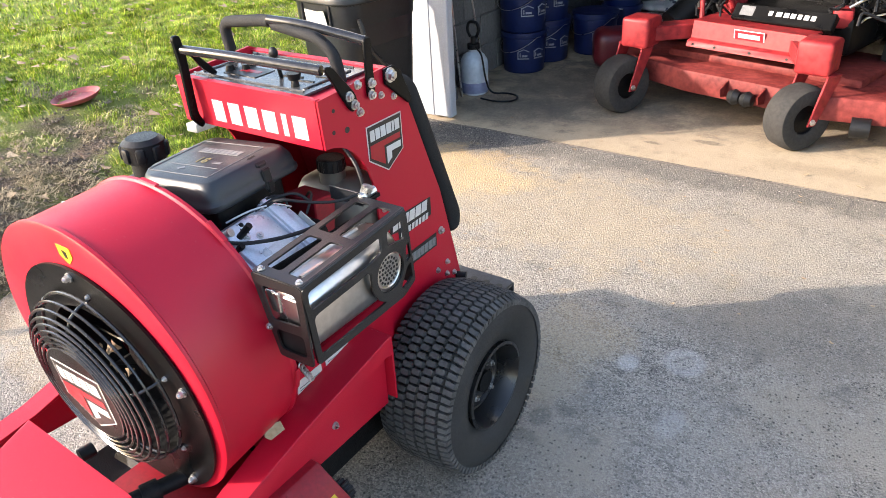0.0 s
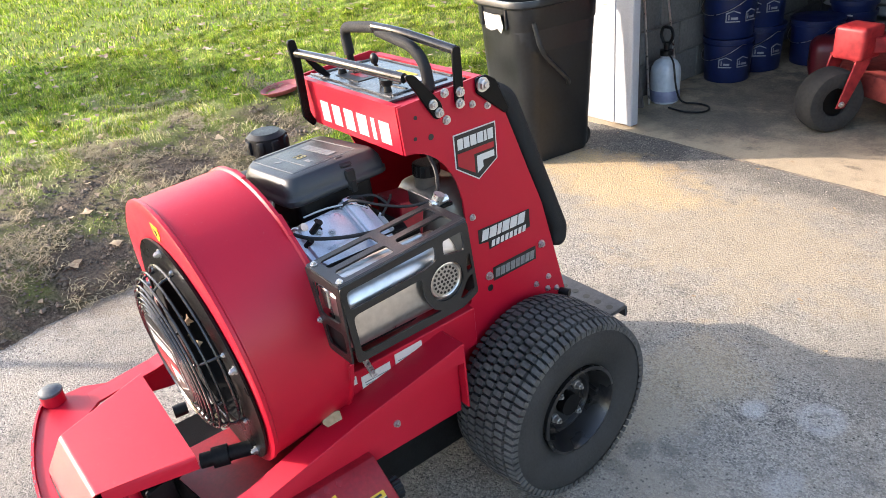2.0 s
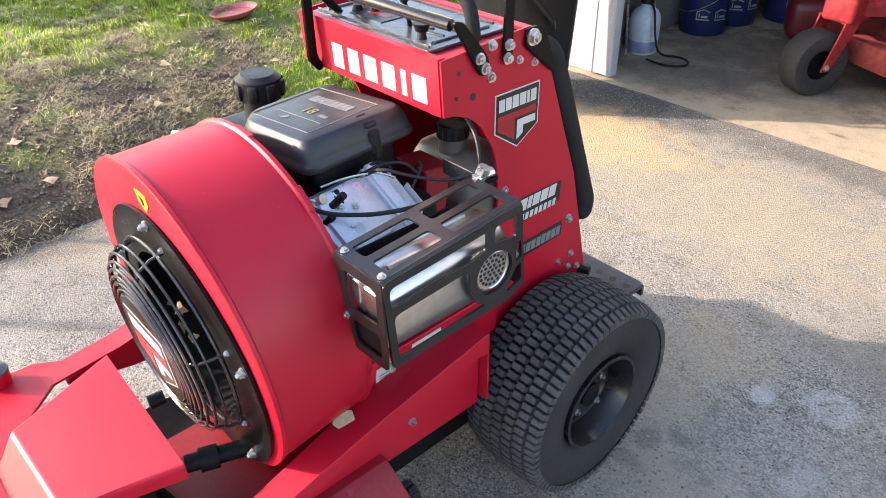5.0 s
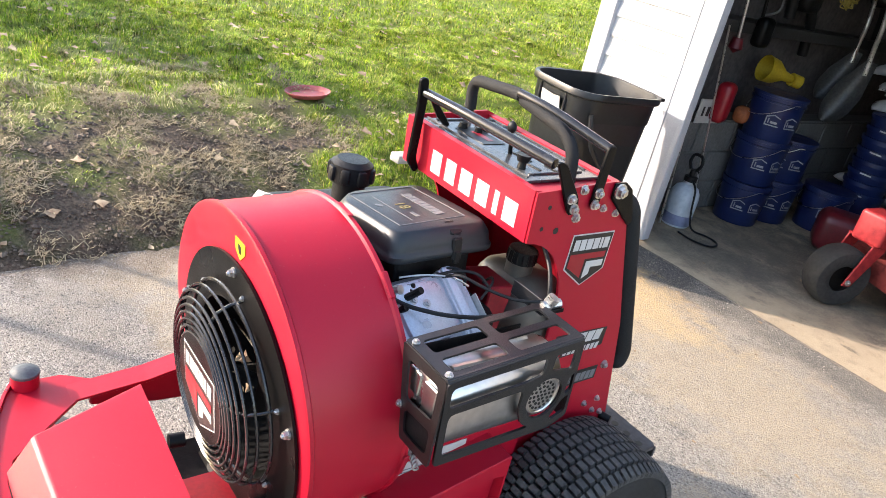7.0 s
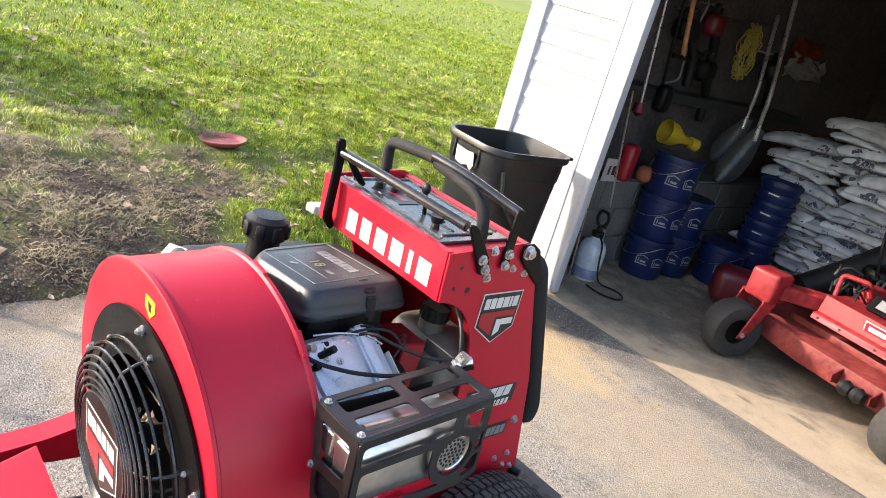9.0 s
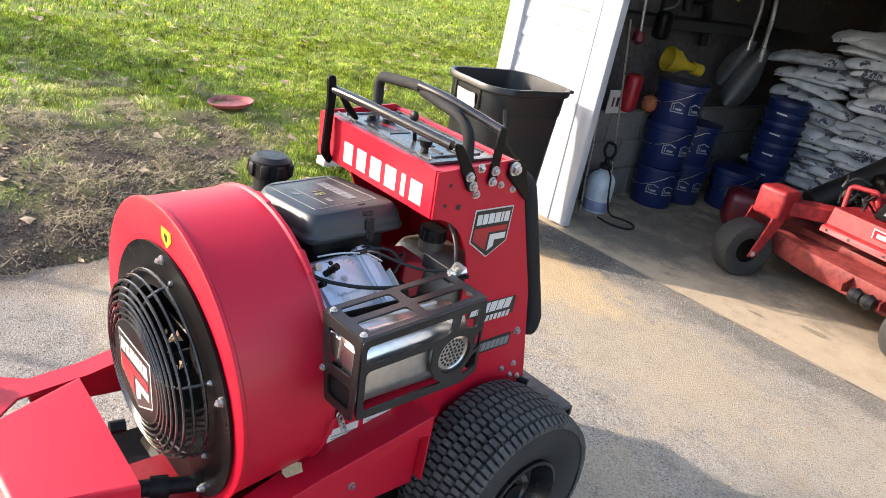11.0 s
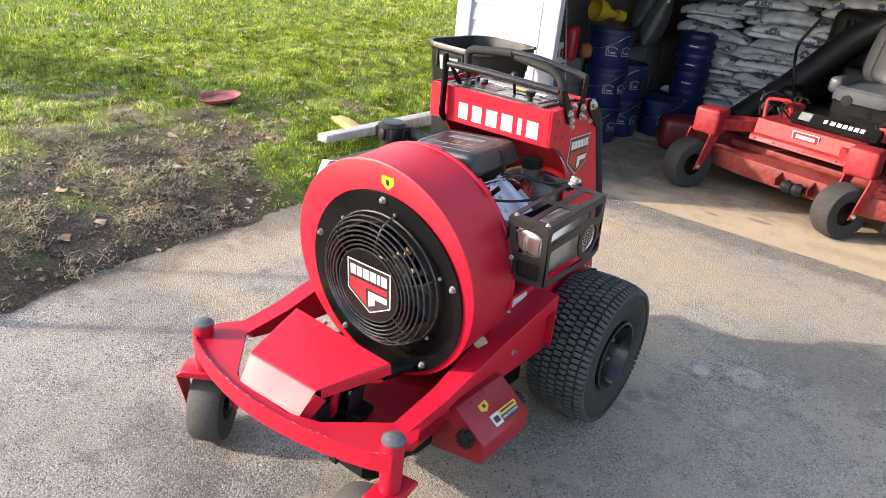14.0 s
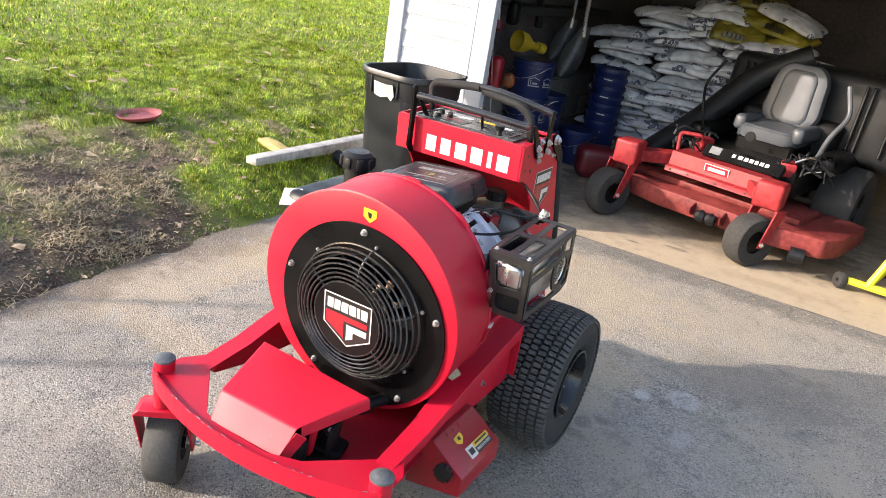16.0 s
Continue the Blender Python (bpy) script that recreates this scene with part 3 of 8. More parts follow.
# ---------------------------------------------------------------- grass
def grass_material():
    m = bpy.data.materials.new("grass_blades")
    m.use_nodes = True
    t = m.node_tree
    b, g = t.nodes["Principled BSDF"], t.nodes.new("ShaderNodeNewGeometry")
    ramp = t.nodes.new("ShaderNodeValToRGB")
    e = ramp.color_ramp.elements
    e[0].position, e[0].color = 0.0, (0.080, 0.145, 0.008, 1)
    e[1].position, e[1].color = 1.0, (0.5, 0.40, 0.15, 1)
    for p, c in ((0.45, (0.185, 0.285, 0.018, 1)), (0.8, (0.33, 0.385, 0.04, 1)), (0.93, (0.48, 0.43, 0.13, 1))):
        ramp.color_ramp.elements.new(p).color = c
    t.links.new(g.outputs["Random Per Island"], ramp.inputs[0])
    at, mx = t.nodes.new("ShaderNodeAttribute"), t.nodes.new("ShaderNodeMix")
    at.attribute_name = "straw"
    mx.data_type = "RGBA"
    mx.inputs[7].default_value = (0.42, 0.38, 0.20, 1)
    t.links.new(at.outputs["Fac"], mx.inputs[0])
    t.links.new(ramp.outputs[0], mx.inputs[6])
    co, tone, hsv, mr = t.nodes.new("ShaderNodeTexCoord"), t.nodes.new("ShaderNodeTexNoise"), t.nodes.new("ShaderNodeHueSaturation"), t.nodes.new("ShaderNodeMapRange")
    tone.inputs["Scale"].default_value, tone.inputs["Detail"].default_value, tone.inputs["Roughness"].default_value = 10.0, 5, 0.75
    mr.inputs["From Min"].default_value, mr.inputs["From Max"].default_value, mr.inputs["To Min"].default_value, mr.inputs["To Max"].default_value = 0.36, 0.64, 0.17, 2.0
    t.links.new(co.outputs["Object"], tone.inputs["Vector"])
    t.links.new(tone.outputs["Fac"], mr.inputs["Value"])
    t.links.new(mr.outputs[0], hsv.inputs["Value"])
    t.links.new(mx.outputs[2], hsv.inputs["Color"])
    t.links.new(hsv.outputs[0], b.inputs["Base Color"])
    b.inputs["Roughness"].default_value = 0.55
    b.inputs["Specular IOR Level"].default_value = 0.25
    tr, ad = t.nodes.new("ShaderNodeBsdfTranslucent"), t.nodes.new("ShaderNodeMixShader")
    t.links.new(hsv.outputs[0], tr.inputs["Color"])
    ad.inputs[0].default_value = 0.30
    t.links.new(b.outputs[0], ad.inputs[1])
    t.links.new(tr.outputs[0], ad.inputs[2])
    t.links.new(ad.outputs[0], t.nodes["Material Output"].inputs[0])
    return m


GRASS = grass_material()


def build_grass():
    rng = random.Random(5)
    verts, faces, straw = [], [], []
    fields = ((215000, -5.2, -1.55, -1.4, 5.0, 0.85), (190000, -13, -1.9, -2, 13, 1.9), (80000, -34, -2.2, -4, 40, 4.6))
    for count, x0, x1, y0, y1, big in fields:
        for _ in range(count):
            x, y = rng.uniform(x0, x1), rng.uniform(y0, y1)
            d = edge(y) - x
            if d < 0.02 or (y > 2.3 and x > -2.05):
                continue
            if big > 1.2 and d < 3.2 and y < 5 or big > 3 and x > -12 and y < 12:
                continue
            k = bare(x, y)
            if rng.random() < min(1.0, 1.22 * k ** 0.6):
                continue
            tuft = max(0.0, 0.5 + 0.45 * noise.noise((x * 2.3, y * 2.3, 11)) + 0.55 * noise.noise((x * 7.5, y * 7.5, 31)))
            dry = max(0.0, min(1.0, k * 1.3 + (0.8 if y < 0.85 and d < 1.62 + 0.25 * noise.noise((x * 1.7, y * 1.7, 63)) else 0.0) + 0.5 * noise.noise((x * 1.1, y * 1.1, 2)) - 0.22))
            is_dry = 1.0 if rng.random() < dry * 0.9 else 0.0
            l = rng.uniform(0.026, 0.062) * (0.25 + 1.3 * tuft) * (1 + 0.18 * (big - 1)) * (0.6 if k > 0.4 else 1)
            w = rng.uniform(0.0032, 0.0066) * big
            if (x + 2.84) ** 2 + (y - 1.235) ** 2 < 0.026:
                continue
            a, lean = rng.gauss(6.283 * noise.noise((x * 1.9, y * 1.9, 41)), 0.9), rng.uniform(0.35, 1.5) + is_dry * 0.4
            z = height(x, y) - 0.004
            ux, uy = math.cos(a), math.sin(a)
            px, py = -uy * w / 2, ux * w / 2
            h1, o1 = l * 0.55, l * 0.28 * lean
            h2, o2 = l * (1 - 0.28 * min(lean, 1.6)), l * 0.85 * lean
            n = len(verts)
            verts += [(x - px, y - py, z), (x + px, y + py, z), (x + ux * o1 - px * .8, y + uy * o1 - py * .8, z + h1), (x + ux * o1 + px * .8, y + uy * o1 + py * .8, z + h1), (x + ux * o2, y + uy * o2, z + h2)]
            faces += [(n, n + 1, n + 3, n + 2), (n + 2, n + 3, n + 4)]
            straw += [is_dry * rng.uniform(0.6, 1)] * 5
    ob = numpy_mesh("lawn_grass", verts, faces, GRASS)
    ob.data.attributes.new("straw", "FLOAT", "POINT").data.foreach_set("value", straw)
    tagged(ob, "uneven green lawn grass with straw-coloured blades", "grass", kind="stuff")


build_grass()
LEAF = material("dry_leaf", (0.11, 0.055, 0.025), (0.48, 0.36, 0.22), 0.8, grain=14, patch=6, bump=0.3)


def build_litter():
    rng = random.Random(9)
    verts, faces = [], []
    for k in range(1590):
        if k < 1500:
            x, y = rng.uniform(-6, -1.6), rng.uniform(-1.2, 6)
        else:
            x, y = rng.uniform(-1.5, 1.6), rng.uniform(1.2, 3.4)
        d = edge(y) - x
        if d > 0 and y > 2.3 and x > -2.1:
            continue
        z = (height(x, y) + (0.034 if bare(x, y) < 0.3 else 0.018 if bare(x, y) < 0.5 else 0.006)) if d > 0 else 0.006
        if d <= 0 and k < 1500:
            continue
        s = (rng.uniform(0.008, 0.028) if rng.random() < 0.82 else rng.uniform(0.028, 0.055)) if d > 0 else rng.uniform(0.006, 0.018)
        a, n, m = rng.uniform(0, 6.28), len(verts), 7
        tilt = rng.uniform(-0.35, 0.35)
        verts.append((x, y, z + s * 0.12))
        for j in range(m):
            q = a + 6.283 * j / m
            r = s * (1.0 if j % 2 else 0.55) * rng.uniform(0.75, 1.15)
            verts.append((x + r * math.cos(q), y + r * math.sin(q) * 0.75, z + r * tilt * math.cos(q) + abs(r) * rng.uniform(0, 0.25) + 0.002))
        faces += [(n, n + 1 + j, n + 1 + (j + 1) % m) for j in range(m)]
    tagged(numpy_mesh("fallen_leaves", verts, faces, LEAF), "curled dry brown leaves scattered on lawn and drive", "leaves", kind="stuff")


build_litter()
STRAW = material("dead_straw", (0.12, 0.09, 0.048), (0.44, 0.35, 0.205), 0.8, grain=30, patch=5)
CLOD = material("soil_clods", (0.035, 0.025, 0.018), (0.20, 0.15, 0.105), 0.95, grain=60, patch=6, bump=0.5)


def build_straw_and_clods():
    rng = random.Random(14)
    v1, f1, v2, f2 = [], [], [], []
    for _ in range(95000):
        x, y = rng.uniform(-3.6, -1.5), rng.uniform(-1.4, 2.2)
        d = edge(y) - x
        clump = noise.noise((x * 2.7, y * 2.7, 21)) + 0.7 * noise.noise((x * 9.0, y * 9.0, 5))
        if d < -0.02 or bare(x, y) < 0.12 or rng.random() > 0.16 + 1.7 * clump:
            continue
        z, a, l, w = height(x, y) + 0.003, rng.uniform(0, 6.283), rng.uniform(0.015, 0.065), rng.uniform(0.0009, 0.0024)
        ux, uy, n = math.cos(a), math.sin(a), len(v1)
        r1, r2 = rng.uniform(0, 0.012), rng.uniform(-0.002, 0.024)
        m = (x + ux * l * 0.5 - uy * rng.uniform(-0.3, 0.3) * l, y + uy * l * 0.5 + ux * rng.uniform(-0.3, 0.3) * l)
        for px, py, pz, k in ((x, y, z, 1), (*m, z + r1 + 0.004, 1), (x + ux * l, y + uy * l, z + r2, 0.3)):
            v1 += [(px - uy * w * k, py + ux * w * k, pz), (px + uy * w * k, py - ux * w * k, pz)]
        f1 += [(n, n + 1, n + 3, n + 2), (n + 2, n + 3, n + 5, n + 4)]
    for _ in range(10000):
        x, y = rng.uniform(-3.0, -1.35), rng.uniform(-1.4, 1.7)
        d = edge(y) - x
        if d < -0.02 - abs(rng.gauss(0, 0.09)) or (d > 0.05 and bare(x, y) < 0.4) or (d < 0 and rng.random() < 0.6):
            continue
        s, n, q = rng.uniform(0.002, 0.009) * (0.6 if d < 0 else 2.0 if rng.random() < 0.12 else 1), len(v2), rng.uniform(0, 6.28)
        z = max(height(x, y), 0.0) + s * 0.25
        for j in range(5):
            a = q + 6.283 * j / 5
            v2.append((x + s * math.cos(a) * rng.uniform(0.7, 1.3), y + s * math.sin(a) * rng.uniform(0.7, 1.3), z + s * rng.uniform(-0.3, 0.2)))
        v2 += [(x, y, z + s * rng.uniform(0.5, 0.9)), (x, y, z - s * 0.6)]
        f2 += [(n + j, n + (j + 1) % 5, n + 5) for j in range(5)] + [(n + (j + 1) % 5, n + j, n + 6) for j in range(5)]
    tagged(numpy_mesh("dead_straw", v1, f1, STRAW), "matted dead straw lying on the bare soil", "straw", kind="stuff")
    tagged(numpy_mesh("soil_clods", v2, f2, CLOD), "loose crumbs of soil along the drive edge", "soil", kind="stuff")


build_straw_and_clods()


def build_grit():
    """Loose pale grit and crumbs, thickest along the slab and the drive's rim."""
    rng = random.Random(61)
    v, f = [], []
    for k in range(1500):
        if k < 500:
            x, y = rng.uniform(-1.2, 1.6), 2.5 - abs(rng.gauss(0, 0.16))
        elif k < 800:
            y = rng.uniform(-1.0, 1.9)
            x = edge(y) + abs(rng.gauss(0, 0.16))
        else:
            x, y = rng.uniform(-1.4, 2.2), rng.uniform(-1.2, 2.4)
        s, n, q = rng.uniform(0.0012, 0.0042) * (1.5 if rng.random() < 0.08 else 1), len(v), rng.uniform(0, 6.28)
        for j in range(5):
            a = q + 6.283 * j / 5
            v.append((x + s * math.cos(a) * rng.uniform(0.7, 1.3), y + s * math.sin(a) * rng.uniform(0.7, 1.3), s * rng.uniform(0.1, 0.4)))
        v += [(x, y, s * rng.uniform(0.7, 1.0)), (x, y, -0.001)]
        f += [(n + j, n + (j + 1) % 5, n + 5) for j in range(5)] + [(n + (j + 1) % 5, n + j, n + 6) for j in range(5)]
    tagged(numpy_mesh("loose_grit", v, f, material("pale_grit", (0.13, 0.11, 0.085), (0.38, 0.34, 0.29), 0.9, grain=25, patch=9)), "loose pale grit scattered over the asphalt", "grit", kind="stuff")


build_grit()

# ---------------------------------------------------------------- garage
VINYL = material("white_vinyl", (0.34, 0.352, 0.375), (0.41, 0.423, 0.446), 0.45, grain=120, patch=3, bump=0.05, relief=80)
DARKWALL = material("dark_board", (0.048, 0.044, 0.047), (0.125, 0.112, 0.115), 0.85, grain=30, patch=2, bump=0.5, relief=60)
# the ceiling is out of view; its pale tone bounces light into the garage
CEIL = material("bounce_ceiling", (0.40, 0.395, 0.385), (0.52, 0.51, 0.50), 0.9, grain=30, patch=2)
bm = B()
box(bm, (-1.615, 2.65, 1.35), (0.67, 0.16, 2.7))
wall_front = lone("wall_front", bm, VINYL, "white vinyl-sided garage pier beside the door opening", "wall", kind="structure", smooth=0)
# unseen header and right pier, sized to keep sky light out of the garage
bm = B()
prism(bm, [(-1.275, 1.97), (2.6, 1.97), (2.6, 2.9), (-1.275, 2.9)], "y", 2.57, 2.73)
lone("wall_header", bm, VINYL, "white header wall out of view, set low to limit light in the garage", "wall", kind="structure", smooth=0)
bm = B()
box(bm, (3.94, 2.65, 1.45), (2.68, 0.16, 2.9))
lone("wall_right_pier", bm, VINYL, "white garage wall out of view, narrowing the opening to limit light", "wall", kind="structure", smooth=0)
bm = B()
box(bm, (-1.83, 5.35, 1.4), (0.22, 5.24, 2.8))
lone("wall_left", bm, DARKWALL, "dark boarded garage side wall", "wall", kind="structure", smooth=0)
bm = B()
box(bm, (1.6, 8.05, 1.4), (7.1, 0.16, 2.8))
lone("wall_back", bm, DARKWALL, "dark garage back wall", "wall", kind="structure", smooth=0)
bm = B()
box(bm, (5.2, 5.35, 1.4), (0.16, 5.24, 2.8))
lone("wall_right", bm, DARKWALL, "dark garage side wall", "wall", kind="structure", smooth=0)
bm = B()
box(bm, (1.6, 5.33, 2.86), (7.2, 5.6, 0.1))
lone("ceiling", bm, CEIL, "unseen garage ceiling, made pale to bounce light inside", "ceiling", kind="structure", smooth=0)
bm = B()
box(bm, (-1.895, 2.555, 1.36), (0.115, 0.045, 2.68), bev=0.004)
lone("trim_corner", bm, VINYL, "white vinyl corner post of the garage", "trim", kind="structure")
bm = B()
box(bm, (-1.238, 2.556, 1.36), (0.168, 0.056, 2.68), bev=0.004)
box(bm, (-1.300, 2.5265, 1.36), (0.044, 0.006, 2.68), bev=0.002)
box(bm, (-1.170, 2.526, 1.36), (0.030, 0.005, 2.68), bev=0.002)
lone("trim_door", bm, VINYL, "white stepped casing of the garage door opening", "trim", kind="structure")
bm = B()
box(bm, (-1.575, 4.6, 0.31), (0.17, 3.6, 0.62))
block_base = lone("wall_block_base", bm, CMU, "grey concrete block base of the garage wall", "wall", kind="structure", smooth=0)
bm = B()
box(bm, (0, 0, 0), (0.016, 0.385, 0.190), None, 0.004)
block_mesh = bpy.data.meshes.new("block")
bm.to_mesh(block_mesh)
bm.free()
block_mesh.materials.append(CMU)
for row in range(3):
    for col in range(9 - row % 2):
        ob = new("block", block_mesh)
        ob.parent = block_base
        ob.location = (-1.486, 2.995 + 0.398 * col + (0.199 if row % 2 else 0), 0.105 + 0.204 * row)
for k in range(24):
    z = 0.012 + 0.1095 * k
    bm = B()
    prism(bm, [(2.572, z + 0.003), (2.5555, z + 0.003), (2.5545, z + 0.008), (2.5555, z + 0.018), (2.5665, z + 0.1105), (2.572, z + 0.1105)], "x", -1.838, -1.324)
    part("siding_board", bm, VINYL, wall_front)


# ---------------------------------------------------------------- out of view on the lawn, added for their shadows
CABLE = material("cable_sheath", (0.01, 0.01, 0.01), (0.03, 0.03, 0.03), 0.6, grain=60, patch=4)
FOLIAGE = material("evergreen_leaf", (0.018, 0.04, 0.012), (0.06, 0.11, 0.03), 0.6, grain=30, patch=3)
BARK = material("brown_bark", (0.05, 0.035, 0.025), (0.14, 0.10, 0.075), 0.9, grain=40, patch=6, bump=0.8, relief=60)
# two assumed posts, placed unseen so their shadows cross the drive
for x, y, h in ((-0.55, 0.70, 2.3), (-0.50, 0.08, 2.1)):
    off = h / 0.375
    g = height(x - 0.715 * off, y - 0.66 * off)
    lone("shadow_post", tube(B(), [(0, 0, -0.1), (0, 0, (h - g) / 2), (0, 0, h - g)], 0.020, 8), CABLE, "slim dark post out of view, added to cast a thin shadow", "post", m=pose(x - 0.715 * off, y - 0.66 * off, g))


# an assumed shrub, unseen, sized to throw the dark band across the lawn
def build_shrub():
    rng = random.Random(33)
    g = height(-8.8, -3.95)
    t = thing("evergreen_shrub", "slim dark shrub out of view, added to shade a band of lawn", "shrub", pose(-8.8, -3.95, g - 0.02))
    bm = B()
    cyl(bm, (0, 0, 0), (0.02, 0.01, 2.6), 0.055, 10, 0.012)
    for k in range(16):
        z, q = 0.7 + 0.12 * k, k * 2.4
        r = 0.5 * math.sqrt(max(0.05, 1 - ((z - 1.9) / 1.3) ** 2))
        cyl(bm, (0.01, 0, z), (r * math.cos(q), r * math.sin(q), z + 0.15), 0.014, 6, 0.004)
    part("trunk", bm, BARK, t)
    v, f = [], []
    for _ in range(14000):
        c, q, rr = rng.uniform(-1, 1), rng.uniform(0, 6.283), rng.uniform(0.35, 1) ** 0.5
        w = math.sqrt(1 - c * c) * rr * (0.9 + 0.25 * noise.noise((math.cos(q) * 2, math.sin(q) * 2, c * 4)))
        p = Vector((0.70 * w * math.cos(q), 0.70 * w * math.sin(q), 1.85 + 1.22 * c * rr))
        a = Vector((rng.uniform(-1, 1), rng.uniform(-1, 1), rng.uniform(-1, 1))).normalized() * rng.uniform(0.05, 0.09)
        b = a.cross(Vector((rng.uniform(-1, 1), rng.uniform(-1, 1), 0.4))).normalized() * 0.032
        n = len(v)
        v += [p - a, p + b, p + a, p - b]
        f.append((n, n + 1, n + 2, n + 3))
    crown = numpy_mesh("crown", v, f, FOLIAGE)
    crown.parent = t


build_shrub()


# ---------------------------------------------------------------- leaf blower
blower = thing("wheeled_leaf_blower", "red wheeled leaf blower with black engine on two wide rear tyres", "leaf blower")
TILT = pose(0, 0, 0, 4.8)                     # the fan housing leans forward a little


def build_housing():
    m = Matrix.Translation((0.036, -0.392, 0.646)) @ TILT
    a = m @ pose(0, 0, 0, -90)                  # z of the lathe points to the rear
    bm = B()
    lathe(bm, [(0.215, 0.0), (0.306, 0.0), (0.312, 0.003), (0.312, 0.010), (0.308, 0.013), (0.302, 0.186), (0.306, 0.190), (0.306, 0.197), (0.10, 0.197), (0.10, 0.19), (0.298, 0.188), (0.304, 0.010), (0.215, 0.006)], a, 96)
    housing = part("fan_housing", bm, RED, blower, "glossy red round fan housing")
    c = Matrix.Translation((0.058, -0.3935, 0.6196)) @ TILT
    bm = B()
    lathe(bm, [(0.178, -0.004), (0.262, -0.004), (0.262, 0.001), (0.178, 0.001)], c @ pose(0, 0, 0, -90), 80)
    plate = part("inlet_plate", bm, BLACK, blower, "black ring plate round the air inlet")
    bm = B()
    lathe(bm, [(0.178, -0.004), (0.178, 0.07), (0.165, 0.10), (0.160, 0.10), (0.172, 0.07), (0.172, -0.004)], c @ pose(0, 0, 0, -90), 64)
    part("inlet_throat", bm, ENGINE, plate)
    bm = B()
    cyl(bm, c @ Vector((-0.02, 0.165, 0.025)), c @ Vector((-0.02, 0.172, 0.025)), 0.285, 48)
    cyl(bm, c @ Vector((0, 0.06, 0)), c @ Vector((0, 0.15, 0)), 0.045, 20)
    for k in range(10):
        box(bm, c @ pose(0, 0, 0, 0, 36 * k) @ Vector((0.11, 0.10, 0)), (0.13, 0.09, 0.004), TILT @ pose(0, 0, 0, 0, 36 * k) @ pose(0, 0, 0, 35))
    part("impeller", bm, CAGE, plate)
    for k in range(5):
        q = radians(90 - 72 * k)
        p = c @ Vector((0.244 * math.cos(q), -0.004, 0.244 * math.sin(q)))
        bolt(plate, p, TILT @ Vector((0, -1, 0)), 0.0072, 0.010)
    g = Matrix.Translation((0.064, -0.462, 0.636)) @ TILT
    grille = part("inlet_grille", ring(B(), g @ Vector((0, 0.052, 0)), TILT @ Vector((0, 1, 0)), 0.188, 0.0035, 64, 8), GRILLEWIRE, blower, "domed black wire grille over the inlet")
    for r, y in ((0.183, 0.030), (0.175, 0.016), (0.163, 0.008), (0.151, 0.004), (0.139, 0.001), (0.127, 0.0), (0.115, 0.0), (0.103, 0.0)):
        part("grille_ring", ring(B(), g @ Vector((0, y, 0)), TILT @ Vector((0, 1, 0)), r, 0.0028, 64, 6), GRILLEWIRE, grille)
    for k in range(6):
        q = radians(60 * k + 20)
        u = Vector((math.cos(q), 0, math.sin(q)))
        line = [g @ (u * r + Vector((0, y, 0))) for r, y in ((0.06, 0.004), (0.15, 0.007), (0.176, 0.020), (0.187, 0.040), (0.190, 0.066))]
        part("grille_spoke", tube(B(), line, 0.003, 6), GRILLEWIRE, grille)
        bolt(grille, g @ (u * 0.196 + Vector((0, 0.0655, 0))), TILT @ Vector((0, -1, 0)), 0.0055, 0.007)
    bm = B()
    cyl(bm, g @ Vector((0, -0.002, 0)), g @ Vector((0, 0.006, 0)), 0.102, 40)
    disc = part("grille_disc", bm, BLACK, grille)
    shield(g @ pose(0.004, -0.0025, -0.008), 0.150, 0.142, disc)
    # scraps of leaf caught behind the wires
    rng = random.Random(12)
    for k in range(9):
        p = Vector((0.135 + rng.gauss(0, 0.018), -0.428 + rng.uniform(0, 0.012), 0.715 + rng.gauss(0, 0.022)))
        bm = B()
        r = rng.uniform(0.006, 0.015)
        loop = [bm.verts.new((r * (1 if j % 2 else 0.6) * math.cos(j * 1.047), r * 0.25 * math.sin(j * 2.1), r * (1 if j % 2 else 0.6) * math.sin(j * 1.047))) for j in range(6)]
        hub = bm.verts.new((0, -0.003, 0))
        for j in range(6):
            bm.faces.new((loop[j], loop[(j + 1) % 6], hub))
        bmesh.ops.transform(bm, matrix=Matrix.Translation(p) @ pose(0, 0, 0, rng.uniform(-50, 50), rng.uniform(0, 90), rng.uniform(-50, 50)), verts=bm.verts)
        part("leaf_scrap", bm, LEAF, grille, "scrap of tan leaf", 0)
    # small yellow sign on the rim
    s = Matrix.Translation((0.036, -0.392, 0.646)) @ TILT
    bm = B()
    prism(bm, [(0.010, 0.281), (0.050, 0.281), (0.050, 0.262), (0.031, 0.244), (0.010, 0.258)], "y", -0.0016, -0.0002)
    bmesh.ops.transform(bm, matrix=s, verts=bm.verts)
    sign = part("warning_sticker", bm, YELLOW, housing, "small yellow warning sticker")
    bm = B()
    prism(bm, [(0.023, 0.273), (0.036, 0.271), (0.034, 0.257), (0.027, 0.257)], "y", -0.0024, -0.0016)
    bmesh.ops.transform(bm, matrix=s, verts=bm.verts)
    part("sticker_mark", bm, BLACKDECAL, sign)
    bolt(housing, (-0.172, -0.378, 0.393), (0, -1, 0), 0.0065, 0.008)
    # welded tabs on the rear rim
    for q in (85, 52, 12, -12):
        u = a @ Vector((0.309 * math.cos(radians(q)), -0.309 * math.sin(radians(q)), 0.192))
        bm = B()
        box(bm, u, (0.05, 0.012, 0.003), pose(0, 0, 0, 0, 90 - q, 0), 0.002)
        part("rim_tab", bm, RED, housing)


